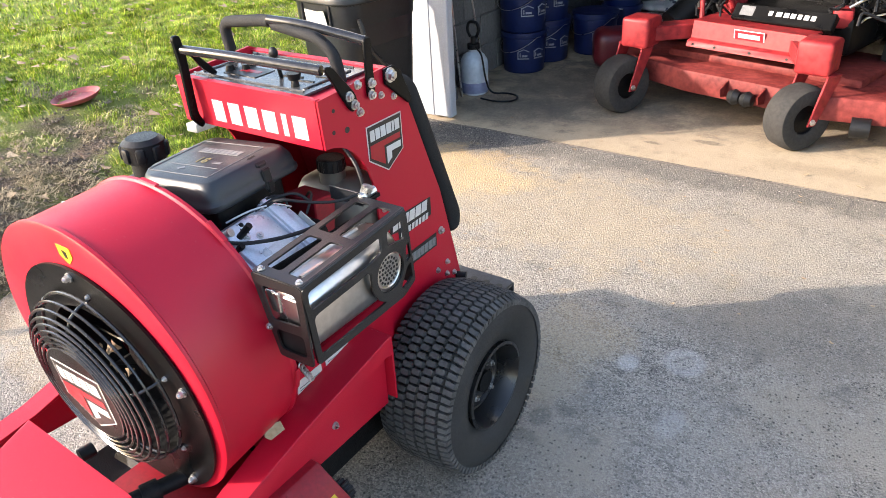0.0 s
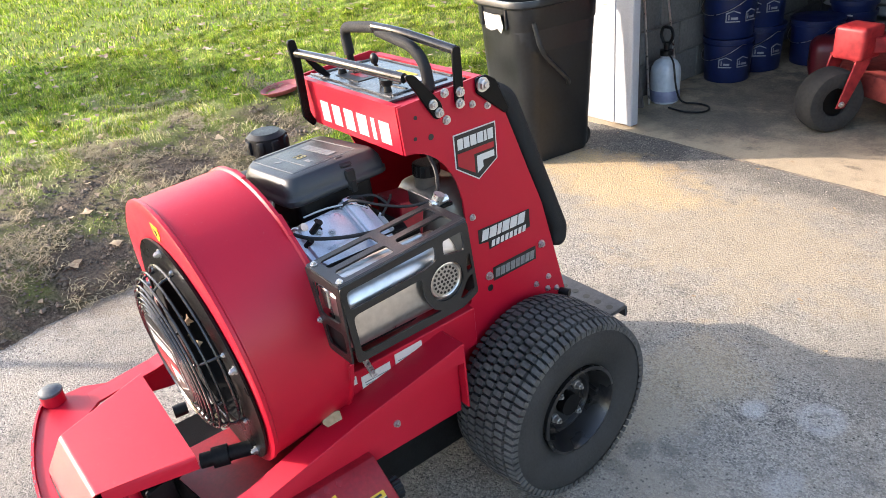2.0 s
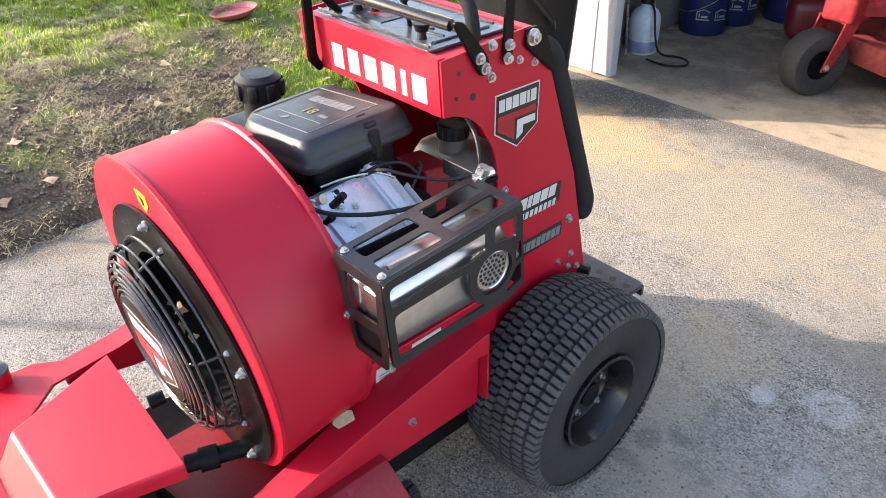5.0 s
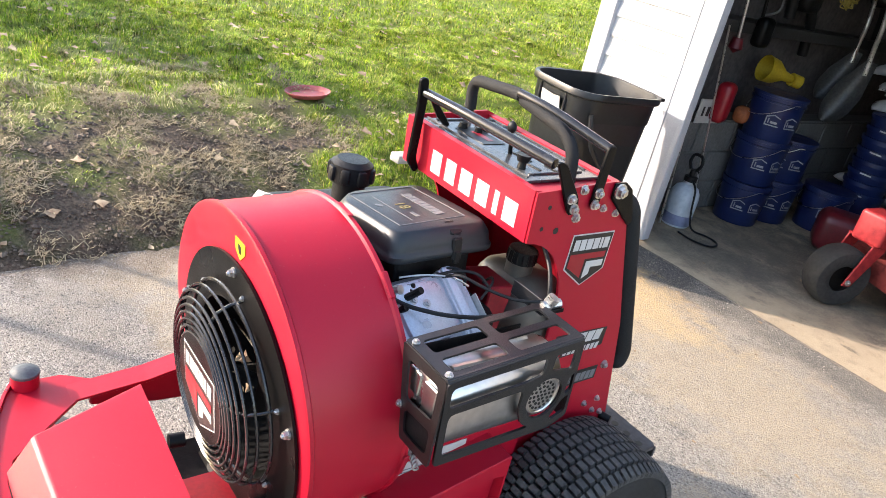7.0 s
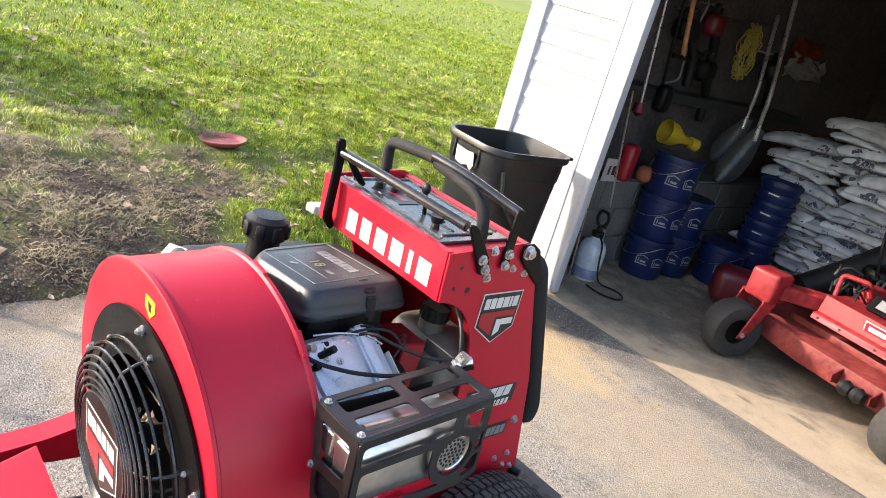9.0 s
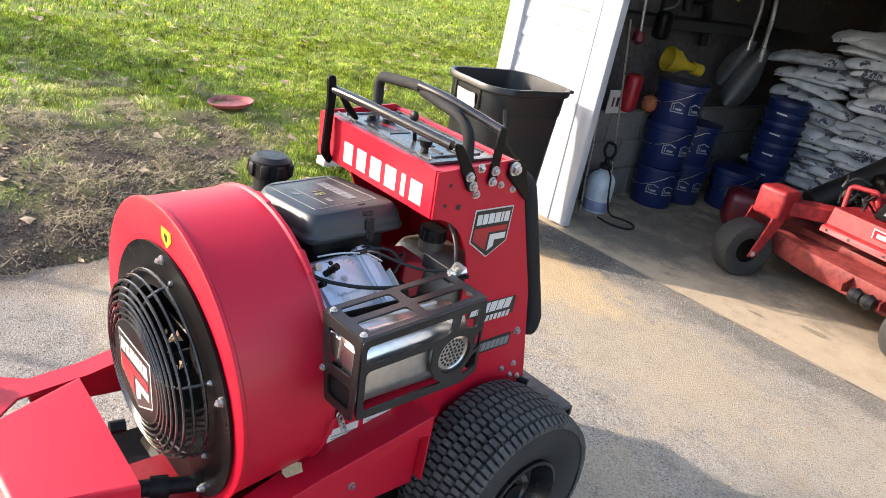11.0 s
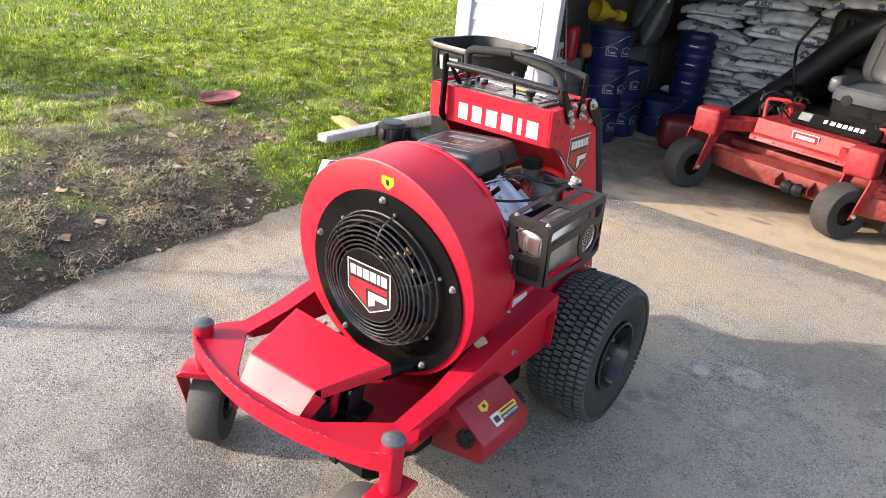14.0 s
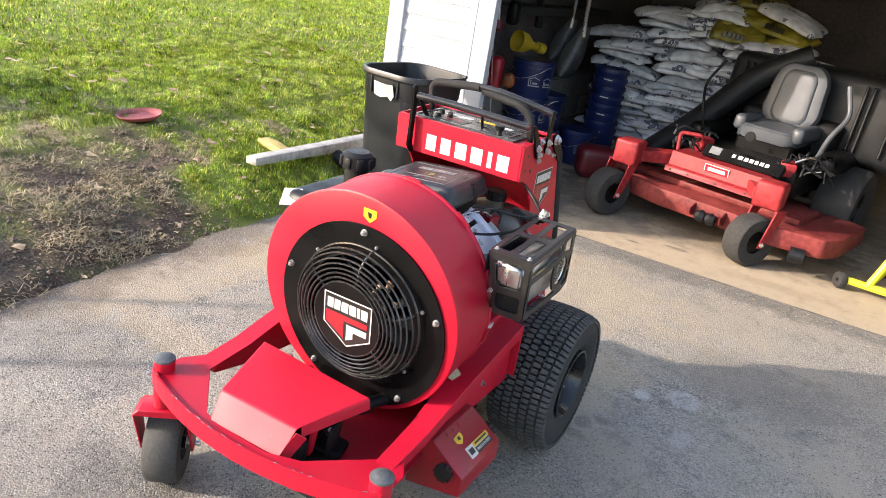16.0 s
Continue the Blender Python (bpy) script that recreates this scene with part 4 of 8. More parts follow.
def shield(m, w, h, parent):
    """The maker's shield: white border, black and red fields, a plain white bar where the name stands and a white angle."""
    k = ((-0.5, 0.5), (0.5, 0.5), (0.5, -0.22), (0.02, -0.5), (-0.5, -0.14))

    def layer(name, poly, y, mat):
        bm = B()
        prism(bm, [(x * w, z * h) for x, z in poly], "y", y - 0.0005, y)
        bmesh.ops.transform(bm, matrix=m, verts=bm.verts)
        part(name, bm, mat, parent, "", 0)
    layer("badge_border", k, 0.0, WHITE)
    layer("badge_field", [(x * 0.95, z * 0.95 + 0.002) for x, z in k], -0.0007, BLACKDECAL)
    x = -0.42
    for g in (0.125, 0.125, 0.14, 0.14, 0.06, 0.13):
        layer("badge_name_block", [(x, 0.40), (x + g, 0.40), (x + g, 0.20), (x, 0.20)], -0.0014, WHITE)
        x += g + 0.024
    layer("badge_red", [(-0.44, 0.13), (0.42, 0.13), (0.42, 0.02), (-0.06, 0.02), (-0.06, -0.34), (-0.44, -0.10)], -0.0014, REDDECAL)
    layer("badge_angle", [(0.0, -0.03), (0.42, -0.03), (0.42, -0.15), (0.14, -0.15), (0.14, -0.28), (0.0, -0.36)], -0.0014, WHITE)


build_housing()


def build_tyre(parent, r=0.250, w=0.208, rim=0.112):
    """A wide turf tyre about the x axis, with its tread blocks."""
    m = pose(0, 0, 0, 0, 90)
    bm = B()
    half = w / 2
    prof = [(rim, -half * 0.72), (rim + 0.012, -half * 0.86), (r * 0.66, -half * 0.99), (r * 0.80, -half), (r * 0.89, -half * 0.94), (r * 0.910, -half * 0.80), (r * 0.925, -half * 0.4), (r * 0.930, 0)]
    prof += [(a, -b) for a, b in prof[-2::-1]]
    lathe(bm, prof, m, 72)
    tyre = part("tyre", bm, RUBBER, parent, "black turf tyre with blocky tread")

    def crown(x):
        return r * (0.993 - 0.055 * abs(x / half) ** 3.2)
    verts, faces = [], []

    def block(x0, x1, a0, a1, skew=0.0, deep=0.014):
        n = len(verts)
        for rr in (deep, 0.0):
            for x, a in ((x0, a0), (x1, a0 + skew), (x1, a1 + skew), (x0, a1)):
                inset = 1.0 if rr else 0.90
                cx, ca = (x0 + x1) / 2, (a0 + a1 + skew) / 2
                xx, aa = cx + (x - cx) * inset, ca + (a - ca) * inset
                q = crown(xx) - rr
                verts.append((xx, q * math.cos(aa), q * math.sin(aa)))
        faces.extend([(n + 4, n + 5, n + 6, n + 7)] + [(n + i, n + (i + 1) % 4, n + 4 + (i + 1) % 4, n + 4 + i) for i in range(4)])
    count = 76
    step = 2 * math.pi / count
    for k in range(count):
        for j in range(5):
            x0 = -half * 0.74 + j * half * 0.296 + 0.0008
            off = (j % 2) * 0.5
            block(x0, x0 + half * 0.296 - 0.0048, (k + off + 0.12) * step, (k + off + 0.86) * step, 0.0, 0.015)
    for k in range(count):
        for s in (-1, 1):
            x0, x1 = sorted((s * half * 0.752, s * half * 0.985))
            block(x0, x1, (k + 0.10) * step, (k + 0.80) * step, 0.18 * step * s, 0.017)
            x0, x1 = sorted((s * half * 0.94, s * half * 0.990))
            n = len(verts)
            for q in (0.88, 0.936):
                for x, a in ((x0, k + 0.2), (x1, k + 0.2), (x1, k + 0.75), (x0, k + 0.75)):
                    verts.append((x, r * q * math.cos(a * step), r * q * math.sin(a * step)))
            faces.extend([(n + 4, n + 5, n + 6, n + 7)] + [(n + i, n + (i + 1) % 4, n + 4 + (i + 1) % 4, n + 4 + i) for i in range(4)])
    me = bpy.data.meshes.new("tread")
    me.from_pydata(verts, [], faces)
    me.materials.append(TREADRUBBER)
    tread = new("tread", me)
    tread.parent = tyre
    tagged(tread, kind="stuff")
    return tyre


def build_rear_wheel(x, side):
    wheel = new("rear_wheel")
    wheel.parent = blower
    wheel.location = (x, 0.340, 0.2485)
    build_tyre(wheel)
    bm = B()
    m = pose(0, 0, 0, 0, 90 * side)
    lathe(bm, [(0.121, 0.090), (0.121, 0.098), (0.113, 0.100), (0.107, 0.086), (0.100, 0.056), (0.096, 0.040), (0.088, 0.040), (0.083, 0.050), (0.074, 0.052), (0.069, 0.042), (0.064, 0.044), (0.001, 0.044), (0.001, 0.02), (0.06, 0.02), (0.10, 0.03), (0.112, 0.07)], m, 48)
    rim = part("rim", bm, RIMBLACK, wheel, "black pressed-steel rim")
    bm = B()
    cyl(bm, m @ Vector((0, 0, 0.02)), m @ Vector((0, 0, 0.066)), 0.033, 28, 0.030)
    part("hub", bm, BLACK, rim)
    for k in range(4):
        q = radians(90 * k + 38)
        bolt(rim, m @ Vector((0.051 * math.cos(q), 0.051 * math.sin(q), 0.044)), m.to_3x3() @ Vector((0, 0, 1)), 0.0095, 0.018)
    bm = B()
    cyl(bm, m @ Vector((0, 0.092, 0.04)), m @ Vector((0, 0.088, 0.072)), 0.0055, 8)
    part("valve", bm, PLASTIC, rim)
    bm = B()
    cyl(bm, m @ Vector((0, 0, -0.10)), m @ Vector((0, 0, 0.03)), 0.03, 16)
    part("axle", bm, BLACK, wheel)


build_rear_wheel(0.362, 1)
build_rear_wheel(-0.318, -1)


def side_plate(x, name):
    bm = B()
    curve = [(0.066 + 0.140 * math.sin(q), 0.775 + 0.182 * math.cos(q)) for q in (math.pi / 2 * k / 10 for k in range(11))]
    out = [(0.060, 1.060), (0.066, 0.957)] + curve[1:] + [(0.215, 0.60), (0.20, 0.532), (-0.20, 0.528), (-0.20, 0.33), (0.16, 0.33), (0.45, 0.36), (0.530, 0.40), (0.505, 0.50), (0.448, 0.715), (0.408, 0.815), (0.322, 1.036), (0.300, 1.066), (0.280, 1.074)]
    prism(bm, out, "x", x - 0.003, x + 0.003)
    return part(name, bm, RED, blower, "red steel side plate of the control tower")


right = side_plate(0.2345, "side_plate")
side_plate(-0.190, "side_plate")


def build_tower():
    bm = B()
    prism(bm, [(0.058, 1.062), (0.064, 0.957), (0.070, 0.957), (0.066, 1.056), (0.074, 1.056), (0.074, 1.062)], "x", -0.187, 0.2315)
    panel = part("front_panel", bm, RED, blower, "glossy red front panel with a white maker's name")
    # the maker's name as six plain white blocks, flat on the panel
    def face_y(z):
        return 0.058 + 0.006 * (1.062 - z) / 0.105
    x = -0.083
    for w, gap in ((0.034, 0.017), (0.034, 0.017), (0.038, 0.016), (0.038, 0.018), (0.014, 0.017), (0.038, 0)):
        bm = B()
        prism(bm, [(face_y(z) + d, z) for z, d in ((1.0205, -0.0009), (1.0205, 0.0010), (0.9720, 0.0010), (0.9720, -0.0009))], "x", x, x + w)
        part("name_block", bm, WHITE, panel, "", 0)
        x += w + gap
    # rear sheet, inner floor and top tray
    bm = B()
    prism(bm, [(0.300, 1.060), (0.306, 1.060), (0.50, 0.42), (0.494, 0.42)], "x", -0.187, 0.2315)
    part("rear_panel", bm, SHADEDRED, blower)
    bm = B()
    box(bm, (0.022, 0.16, 0.498), (0.418, 0.62, 0.006))
    part("engine_floor", bm, SHADEDRED, blower)
    bm = B()
    box(bm, (0.010, 0.180, 1.0585), (0.352, 0.206, 0.006), bev=0.001)
    tray = part("control_plate", bm, PLATE, blower, "scuffed dark grey control plate")
    for a, b in (((-0.166, 0.092), (0.172, 0.092)), ((-0.166, 0.272), (0.150, 0.272)), ((-0.150, 0.104), (-0.150, 0.272)), ((0.160, 0.104), (0.160, 0.250))):
        bm = B()
        tube(bm, [(*a, 1.0625), (*b, 1.0625)], 0.0026, 6)
        part("plate_ridge", bm, PLATE, tray)
    bm = B()
    box(bm, (0.022, 0.294, 1.062), (0.418, 0.022, 0.006))
    box(bm, (0.203, 0.17, 1.052), (0.05, 0.20, 0.005))
    box(bm, (-0.176, 0.17, 1.052), (0.022, 0.20, 0.005))
    part("tray_edge", bm, RED, tray)
    for px, py, a in ((0.07, 0.165, 6), (0.115, 0.150, 6), (0.145, 0.19, 4), (0.03, 0.20, 6)):
        bm = B()
        box(bm, (px, py, 1.0624), (0.055, 0.006, 0.002), pose(0, 0, 0, 0, 0, a))
        part("slot", bm, BLACKDECAL, tray)
    for px, py, w, h, mat in ((-0.05, 0.150, 0.10, 0.06, BLACKDECAL), (-0.045, 0.152, 0.06, 0.015, REDDECAL), (0.04, 0.225, 0.07, 0.018, YELLOW), (-0.06, 0.21, 0.09, 0.018, WHITE), (0.10, 0.212, 0.05, 0.02, WHITE)):
        bm = B()
        box(bm, (px, py, 1.0624 + 0.0005 * (mat is not BLACKDECAL)), (w, h, 0.0012))
        part("plate_label", bm, mat, tray, "", 0)
    for px, py, r in ((-0.10, 0.14, 0.012), (-0.07, 0.16, 0.010), (-0.085, 0.19, 0.011), (-0.12, 0.20, 0.009)):
        bm = B()
        cyl(bm, (px, py, 1.060), (px, py, 1.074), r, 16, r * 0.7)
        part("switch", bm, BLACK, tray)
    bm = B()
    cyl(bm, (0.126, 0.115, 1.056), (0.126, 0.115, 1.078), 0.010, 14, 0.007)
    cyl(bm, (0.126, 0.115, 1.076), (0.126, 0.115, 1.090), 0.012, 16, 0.016)
    part("throttle_knob", bm, PLASTIC, tray)
    bm = B()
    tube(bm, [(0.052, 0.150, 1.056), (0.050, 0.146, 1.085), (0.047, 0.141, 1.11)], 0.0045, 8)
    lever = part("choke_lever", bm, BLACK, tray)
    bm = B()
    bmesh.ops.create_uvsphere(bm, u_segments=16, v_segments=10, radius=0.0112, matrix=Matrix.Translation((0.047, 0.141, 1.116)) @ Matrix.Diagonal((1, 0.8, 1.15, 1)))
    part("lever_knob", bm, PLASTIC, lever)


build_tower()


def build_handles():
    # front bar between two flat levers
    bm = B()
    tube(bm, fillet([(-0.124, 0.044, 1.128), (0.0, 0.052, 1.128), (0.228, 0.092, 1.112)], 0.06), 0.0105, 14)
    bar = part("front_bar", bm, CHROME, blower, "polished dark steel front bar")
    bm = B()
    prism(bm, soften([(0.026, 1.158), (0.046, 1.160), (0.053, 1.120), (0.053, 0.985), (0.066, 0.958), (0.056, 0.948), (0.033, 0.976), (0.033, 1.10)], 0.008, 2), "x", -0.137, -0.127, 0.0015)
    part("lever", bm, BLACK, bar)
    bm = B()
    prism(bm, [(0.040, 1.138), (0.058, 1.128), (0.104, 1.080), (0.120, 1.060), (0.108, 1.056), (0.082, 1.078)], "x", -0.126, -0.118, 0.002)
    part("lever", bm, BLACK, bar)
    bm = B()
    prism(bm, soften([(0.080, 1.122), (0.104, 1.120), (0.166, 1.046), (0.170, 1.018), (0.150, 1.010), (0.134, 1.034)], 0.010, 2), "x", 0.239, 0.246, 0.0015)
    part("lever", bm, BLACK, bar)
    # rear padded handle: a foam grip on each side of the gap
    frame_line = fillet([(-0.160, 0.205, 1.05), (-0.172, 0.203, 1.148), (-0.02, 0.186, 1.168), (0.02, 0.178, 1.170), (0.168, 0.168, 1.152), (0.196, 0.168, 1.120), (0.207, 0.168, 1.05)], 0.035)
    handle = part("rear_handle", tube(B(), frame_line, 0.0090, 12), BLACK, blower, "fixed rear handle with foam grips")
    bm = B()
    tube(bm, fillet([(-0.164, 0.204, 1.085), (-0.173, 0.203, 1.150), (-0.02, 0.186, 1.169), (0.012, 0.180, 1.171)], 0.035), 0.0130, 14)
    part("grip", bm, FOAM, handle)
    bm = B()
    tube(bm, fillet([(0.022, 0.178, 1.165), (0.160, 0.168, 1.150), (0.196, 0.168, 1.122), (0.206, 0.168, 1.065)], 0.035), 0.0125, 14)
    part("grip", bm, FOAM, handle)
    # bail in front of the second grip
    bm = B()
    tube(bm, fillet([(0.014, 0.172, 1.176), (0.10, 0.182, 1.172), (0.240, 0.217, 1.142)], 0.06), 0.0100, 14)
    bail = part("bail", bm, CHROME, blower, "polished steel bail over the rear handle")
    bm = B()
    prism(bm, soften([(0.206, 1.150), (0.228, 1.150), (0.227, 1.03), (0.214, 1.018), (0.203, 1.03)], 0.008, 2), "x", 0.239, 0.246, 0.0015)
    part("lever", bm, BLACK, bail)
    # hip pads behind the side plates
    bm = B()
    prism(bm, [(0.262, 1.072), (0.292, 1.074), (0.318, 1.058), (0.352, 0.985), (0.340, 0.975), (0.262, 1.040)], "x", 0.2385, 0.2455, 0.002)
    part("pad_bracket", bm, BLACK, blower)
    for x in (0.214, -0.168):
        bm = B()
        line = fillet([(x, 0.330, 1.020), (x, 0.366, 1.000), (x, 0.402, 0.915), (x, 0.523, 0.610), (x, 0.518, 0.585)], 0.05)
        tube(bm, line, 0.0265, 18)
        bmesh.ops.create_uvsphere(bm, u_segments=18, v_segments=10, radius=0.0262, matrix=Matrix.Translation(line[-1]))
        part("hip_pad", bm, FOAM, blower, "thick black foam hip pad")
    for p in ((0.142, 1.048), (0.156, 1.027), (0.215, 1.056), (0.212, 1.032)):
        bolt(right, (0.246, *p), (1, 0, 0), 0.0085, 0.009)
    for p in ((0.179, 1.003), (0.180, 1.061)):
        bolt(right, (0.2375, *p), (1, 0, 0), 0.0080, 0.008)
    for p in ((0.252, 1.018), (0.294, 1.004), (0.226, 0.756), (0.417, 0.491), (0.461, 0.496), (0.457, 0.461), (0.490, 0.448)):
        bolt(right, (0.2375, *p), (1, 0, 0), 0.0065, 0.007)
    for p in ((0.262, 0.584), (0.440, 0.601), (0.186, 0.522)):
        bolt(right, (0.2375, *p), (1, 0, 0), 0.0085, 0.009)
    bolt(right, (0.2455, 0.278, 1.056), (1, 0, 0), 0.0125, 0.012)
    for y, z, r in ((0.101, 1.029, 0.0045), (0.095, 0.985, 0.0045), (0.135, 0.978, 0.007), (0.264, 0.549, 0.009)):
        bm = B()
        cyl(bm, (0.2370, y, z), (0.2382, y, z), r, 14)
        part("hole", bm, BLACKDECAL, right)


build_handles()


def build_decals():
    m = Matrix(((0, -1, 0, 0.2385), (1, 0, 0, 0.252), (0, 0, 1, 0.903), (0, 0, 0, 1)))     # a plane that faces +x
    shield(m, 0.122, 0.122, right)

    def bar(name, pts, x, mat):
        bm = B()
        prism(bm, pts, "x", x, x + 0.0006)
        part(name, bm, mat, right, "", 0)
    bar("model_label", [(0.239, 0.717), (0.404, 0.713), (0.404, 0.664), (0.270, 0.654), (0.268, 0.676), (0.239, 0.68)], 0.2378, BLACKDECAL)
    y = 0.247
    for w in (0.020, 0.022, 0.012, 0.022, 0.022, 0.022):
        bar("label_block", [(y, 0.684), (y + w, 0.684), (y + w + 0.006, 0.711), (y + 0.006, 0.711)], 0.2386, WHITE)
        y += w + 0.0035
    y = 0.276
    for w in (0.013,) * 8:
        bar("label_block", [(y, 0.659), (y + w - 0.003, 0.659), (y + w, 0.675), (y + 0.003, 0.675)], 0.2386, WHITE)
        y += w + 0.0015
    bar("engine_label", [(0.276, 0.601), (0.420, 0.604), (0.420, 0.566), (0.276, 0.563)], 0.2378, BLACKDECAL)
    y = 0.282
    for w in (0.015,) * 8:
        bar("label_block", [(y, 0.571), (y + w - 0.001, 0.571), (y + w + 0.002, 0.594), (y + 0.003, 0.594)], 0.2386, GREY)
        y += w + 0.0016
    bm = B()
    prism(bm, [(-0.22, 0.43), (0.19, 0.43), (0.19, 0.536), (-0.22, 0.530)], "x", 0.240, 0.2610, 0.002)
    part("engine_skirt", bm, RED, right)
    for y0, y1, z0, z1, mat in ((-0.186, -0.150, 0.4995, 0.5225, WHITE), (-0.139, -0.062, 0.474, 0.514, WHITE), (-0.048, 0.028, 0.484, 0.526, WHITE)):
        bm = B()
        prism(bm, [(y0, z0), (y1, z0 + 0.002), (y1, z1), (y0, z1 - 0.002)], "x", 0.2612, 0.2622)
        lab = part("rating_label", bm, mat, right, "white printed rating label", 0)
        if y1 > -0.1:
            for k in range(3):
                bm = B()
                box(bm, (0.2625, (y0 + y1) / 2, z0 + 0.006 + 0.007 * k), (0.0006, (y1 - y0) * (0.8 - 0.2 * (k == 0)), 0.0022))
                part("print_line", bm, GREY, lab, "", 0)
        else:
            bm = B()
            prism(bm, [(-0.178, 0.507), (-0.160, 0.507), (-0.169, 0.519)], "x", 0.2622, 0.2628)
            part("print_mark", bm, BLACKDECAL, lab, "", 0)


build_decals()


def build_engine():
    # crankcase and shroud between fan and tower
    bm = B()
    box(bm, (0.06, -0.045, 0.66), (0.30, 0.26, 0.26), bev=0.03, seg=2)
    cyl(bm, (0.05, -0.20, 0.665), (0.05, -0.15, 0.665), 0.15, 32)
    box(bm, (-0.12, -0.03, 0.76), (0.14, 0.17, 0.14), pose(0, 0, 0, 0, -38, 0), 0.02)
    engine = part("engine", bm, ENGINE, blower, "dirty black petrol engine")
    # fins of the right-hand cylinder
    for k in range(7):
        bm = B()
        d = Vector((0.62, 0, 0.56)) * (0.013 * k)
        box(bm, Vector((0.150, -0.055, 0.725)) + d, (0.004, 0.150, 0.105), pose(0, 0, 0, 0, 48, 0), 0.001)
        part("fin", bm, ENGINE, engine)
    # valve cover
    m = Matrix.Translation((0.212, -0.106, 0.814)) @ pose(0, 0, 0, 0, 36, 8) @ Matrix.Diagonal((1.10, 1.17, 1.0, 1))
    bm = B()
    def slab(x, y, w, d, r, z0, z1, cx=0.0):
        n = 5
        pts = []
        for ex, ey, q in ((w / 2 - r, d / 2 - r, 0), (-w / 2 + r, d / 2 - r, 90), (-w / 2 + r, -d / 2 + r, 180), (w / 2 - r, -d / 2 + r, 270)):
            pts += [(x + ex + r * math.cos(radians(q + 90 * k / n)), y + ey + r * math.sin(radians(q + 90 * k / n))) for k in range(n + 1)]
        prism(bm, pts, "z", z0, z1, 0.004, 2)
    slab(0.010, -0.006, 0.176, 0.166, 0.026, -0.040, -0.018)
    bmesh.ops.transform(bm, matrix=m, verts=bm.verts)
    part("cover_flange", bm, GREY, engine, "dull grey rocker flange")
    bm = B()
    slab(0.006, -0.006, 0.150, 0.146, 0.034, -0.020, -0.010)
    slab(0.002, -0.010, 0.132, 0.126, 0.032, -0.012, 0.014)
    slab(-0.004, -0.014, 0.104, 0.100, 0.028, 0.010, 0.024)
    slab(0.0, 0.060, 0.140, 0.022, 0.006, -0.02, 0.026)
    slab(0.0, 0.046, 0.132, 0.004, 0.0015, -0.01, 0.021)
    slab(0.010, -0.014, 0.004, 0.050, 0.0015, 0.02, 0.0265)
    bmesh.ops.transform(bm, matrix=m, verts=bm.verts)
    cover = part("valve_cover", bm, ALLOY, engine, "bluish cast alloy valve cover")
    for p in ((0.247, -0.114, 0.868), (0.230, -0.142, 0.860)):
        q = m.inverted() @ Vector(p)
        bolt(cover, m @ Vector((q.x - 0.012, q.y, 0.0235)), m.to_3x3() @ Vector((0, 0, 1)), 0.0065, 0.006)
    bm = B()
    box(bm, m @ Vector((0.0, 0.084, -0.004)), (0.090, 0.022, 0.034), m.to_3x3().to_4x4(), 0.004)
    part("cylinder_flange", bm, ALLOY, engine)
    for py, pz, w in ((0.0965, 0.000, 0.044), (0.0965, -0.024, 0.032)):
        bm = B()
        box(bm, m @ Vector((0.012, py, pz + 0.012)), (w, 0.002, 0.022), m.to_3x3().to_4x4())
        part("serial_label", bm, WHITE, engine, "", 0)
    # air cleaner: a flat lid with broad chamfers over a recessed base
    a = Matrix.Translation((0.022, -0.058, 0.905)) @ pose(0, 0, 0, 1, -4, 4)
    outline = soften([(-0.124, -0.070), (-0.084, -0.114), (0.122, -0.118), (0.132, 0.128), (-0.118, 0.130)], 0.030, 4)
    bm = B()
    loops = [[(x * k + 0.002 * (1 - k), y * k, z) for x, y in outline] for k, z in ((0.95, -0.020), (1.0, -0.019), (1.02, -0.015), (1.02, -0.006), (0.995, -0.003), (0.985, 0.006), (0.965, 0.019), (0.905, 0.032), (0.88, 0.036), (0.855, 0.038), (0.5, 0.0385))]
    rings = [[bm.verts.new(p) for p in l] for l in loops]
    for p, q in zip(rings, rings[1:]):
        for k in range(len(p)):
            bm.faces.new((p[k], p[(k + 1) % len(p)], q[(k + 1) % len(p)], q[k]))
    bm.faces.new(rings[0][::-1])
    bm.faces.new(rings[-1])
    bmesh.ops.transform(bm, matrix=a, verts=bm.verts)
    air = part("air_cleaner", bm, AIRCOVER, engine, "black plastic air cleaner cover", 48)
    bm = B()
    prism(bm, soften([(-0.100, -0.052), (-0.070, -0.090), (0.098, -0.092), (0.104, 0.100), (-0.098, 0.102)], 0.02, 3), "z", -0.088, -0.018, 0.006, 2)
    bmesh.ops.transform(bm, matrix=a, verts=bm.verts)
    part("air_cleaner_base", bm, ENGINE, engine)
    bm = B()
    for y in (-0.076, 0.084):
        box(bm, (-0.006, y, 0.0388), (0.172, 0.0013, 0.0012))
    for x in (-0.092, 0.080):
        box(bm, (x, 0.004, 0.0388), (0.0013, 0.160, 0.0012))
    bmesh.ops.transform(bm, matrix=a, verts=bm.verts)
    part("cover_outline", bm, GREY, air, "", 0)
    for k in range(8):
        bm = B()
        box(bm, (-0.050 + 0.0145 * k, 0.040, 0.0392), (0.0125, 0.022, 0.0012))
        bmesh.ops.transform(bm, matrix=a, verts=bm.verts)
        part("cover_name_block", bm, GREY, air, "", 0)
    lettering("18", 0.034, a @ pose(-0.004, -0.008, 0.0392), FADED, air, "power_number")
    bm = B()
    box(bm, (0.042, -0.012, 0.0388), (0.022, 0.008, 0.0012))
    box(bm, (0.0, -0.036, 0.0388), (0.13, 0.0013, 0.0012))
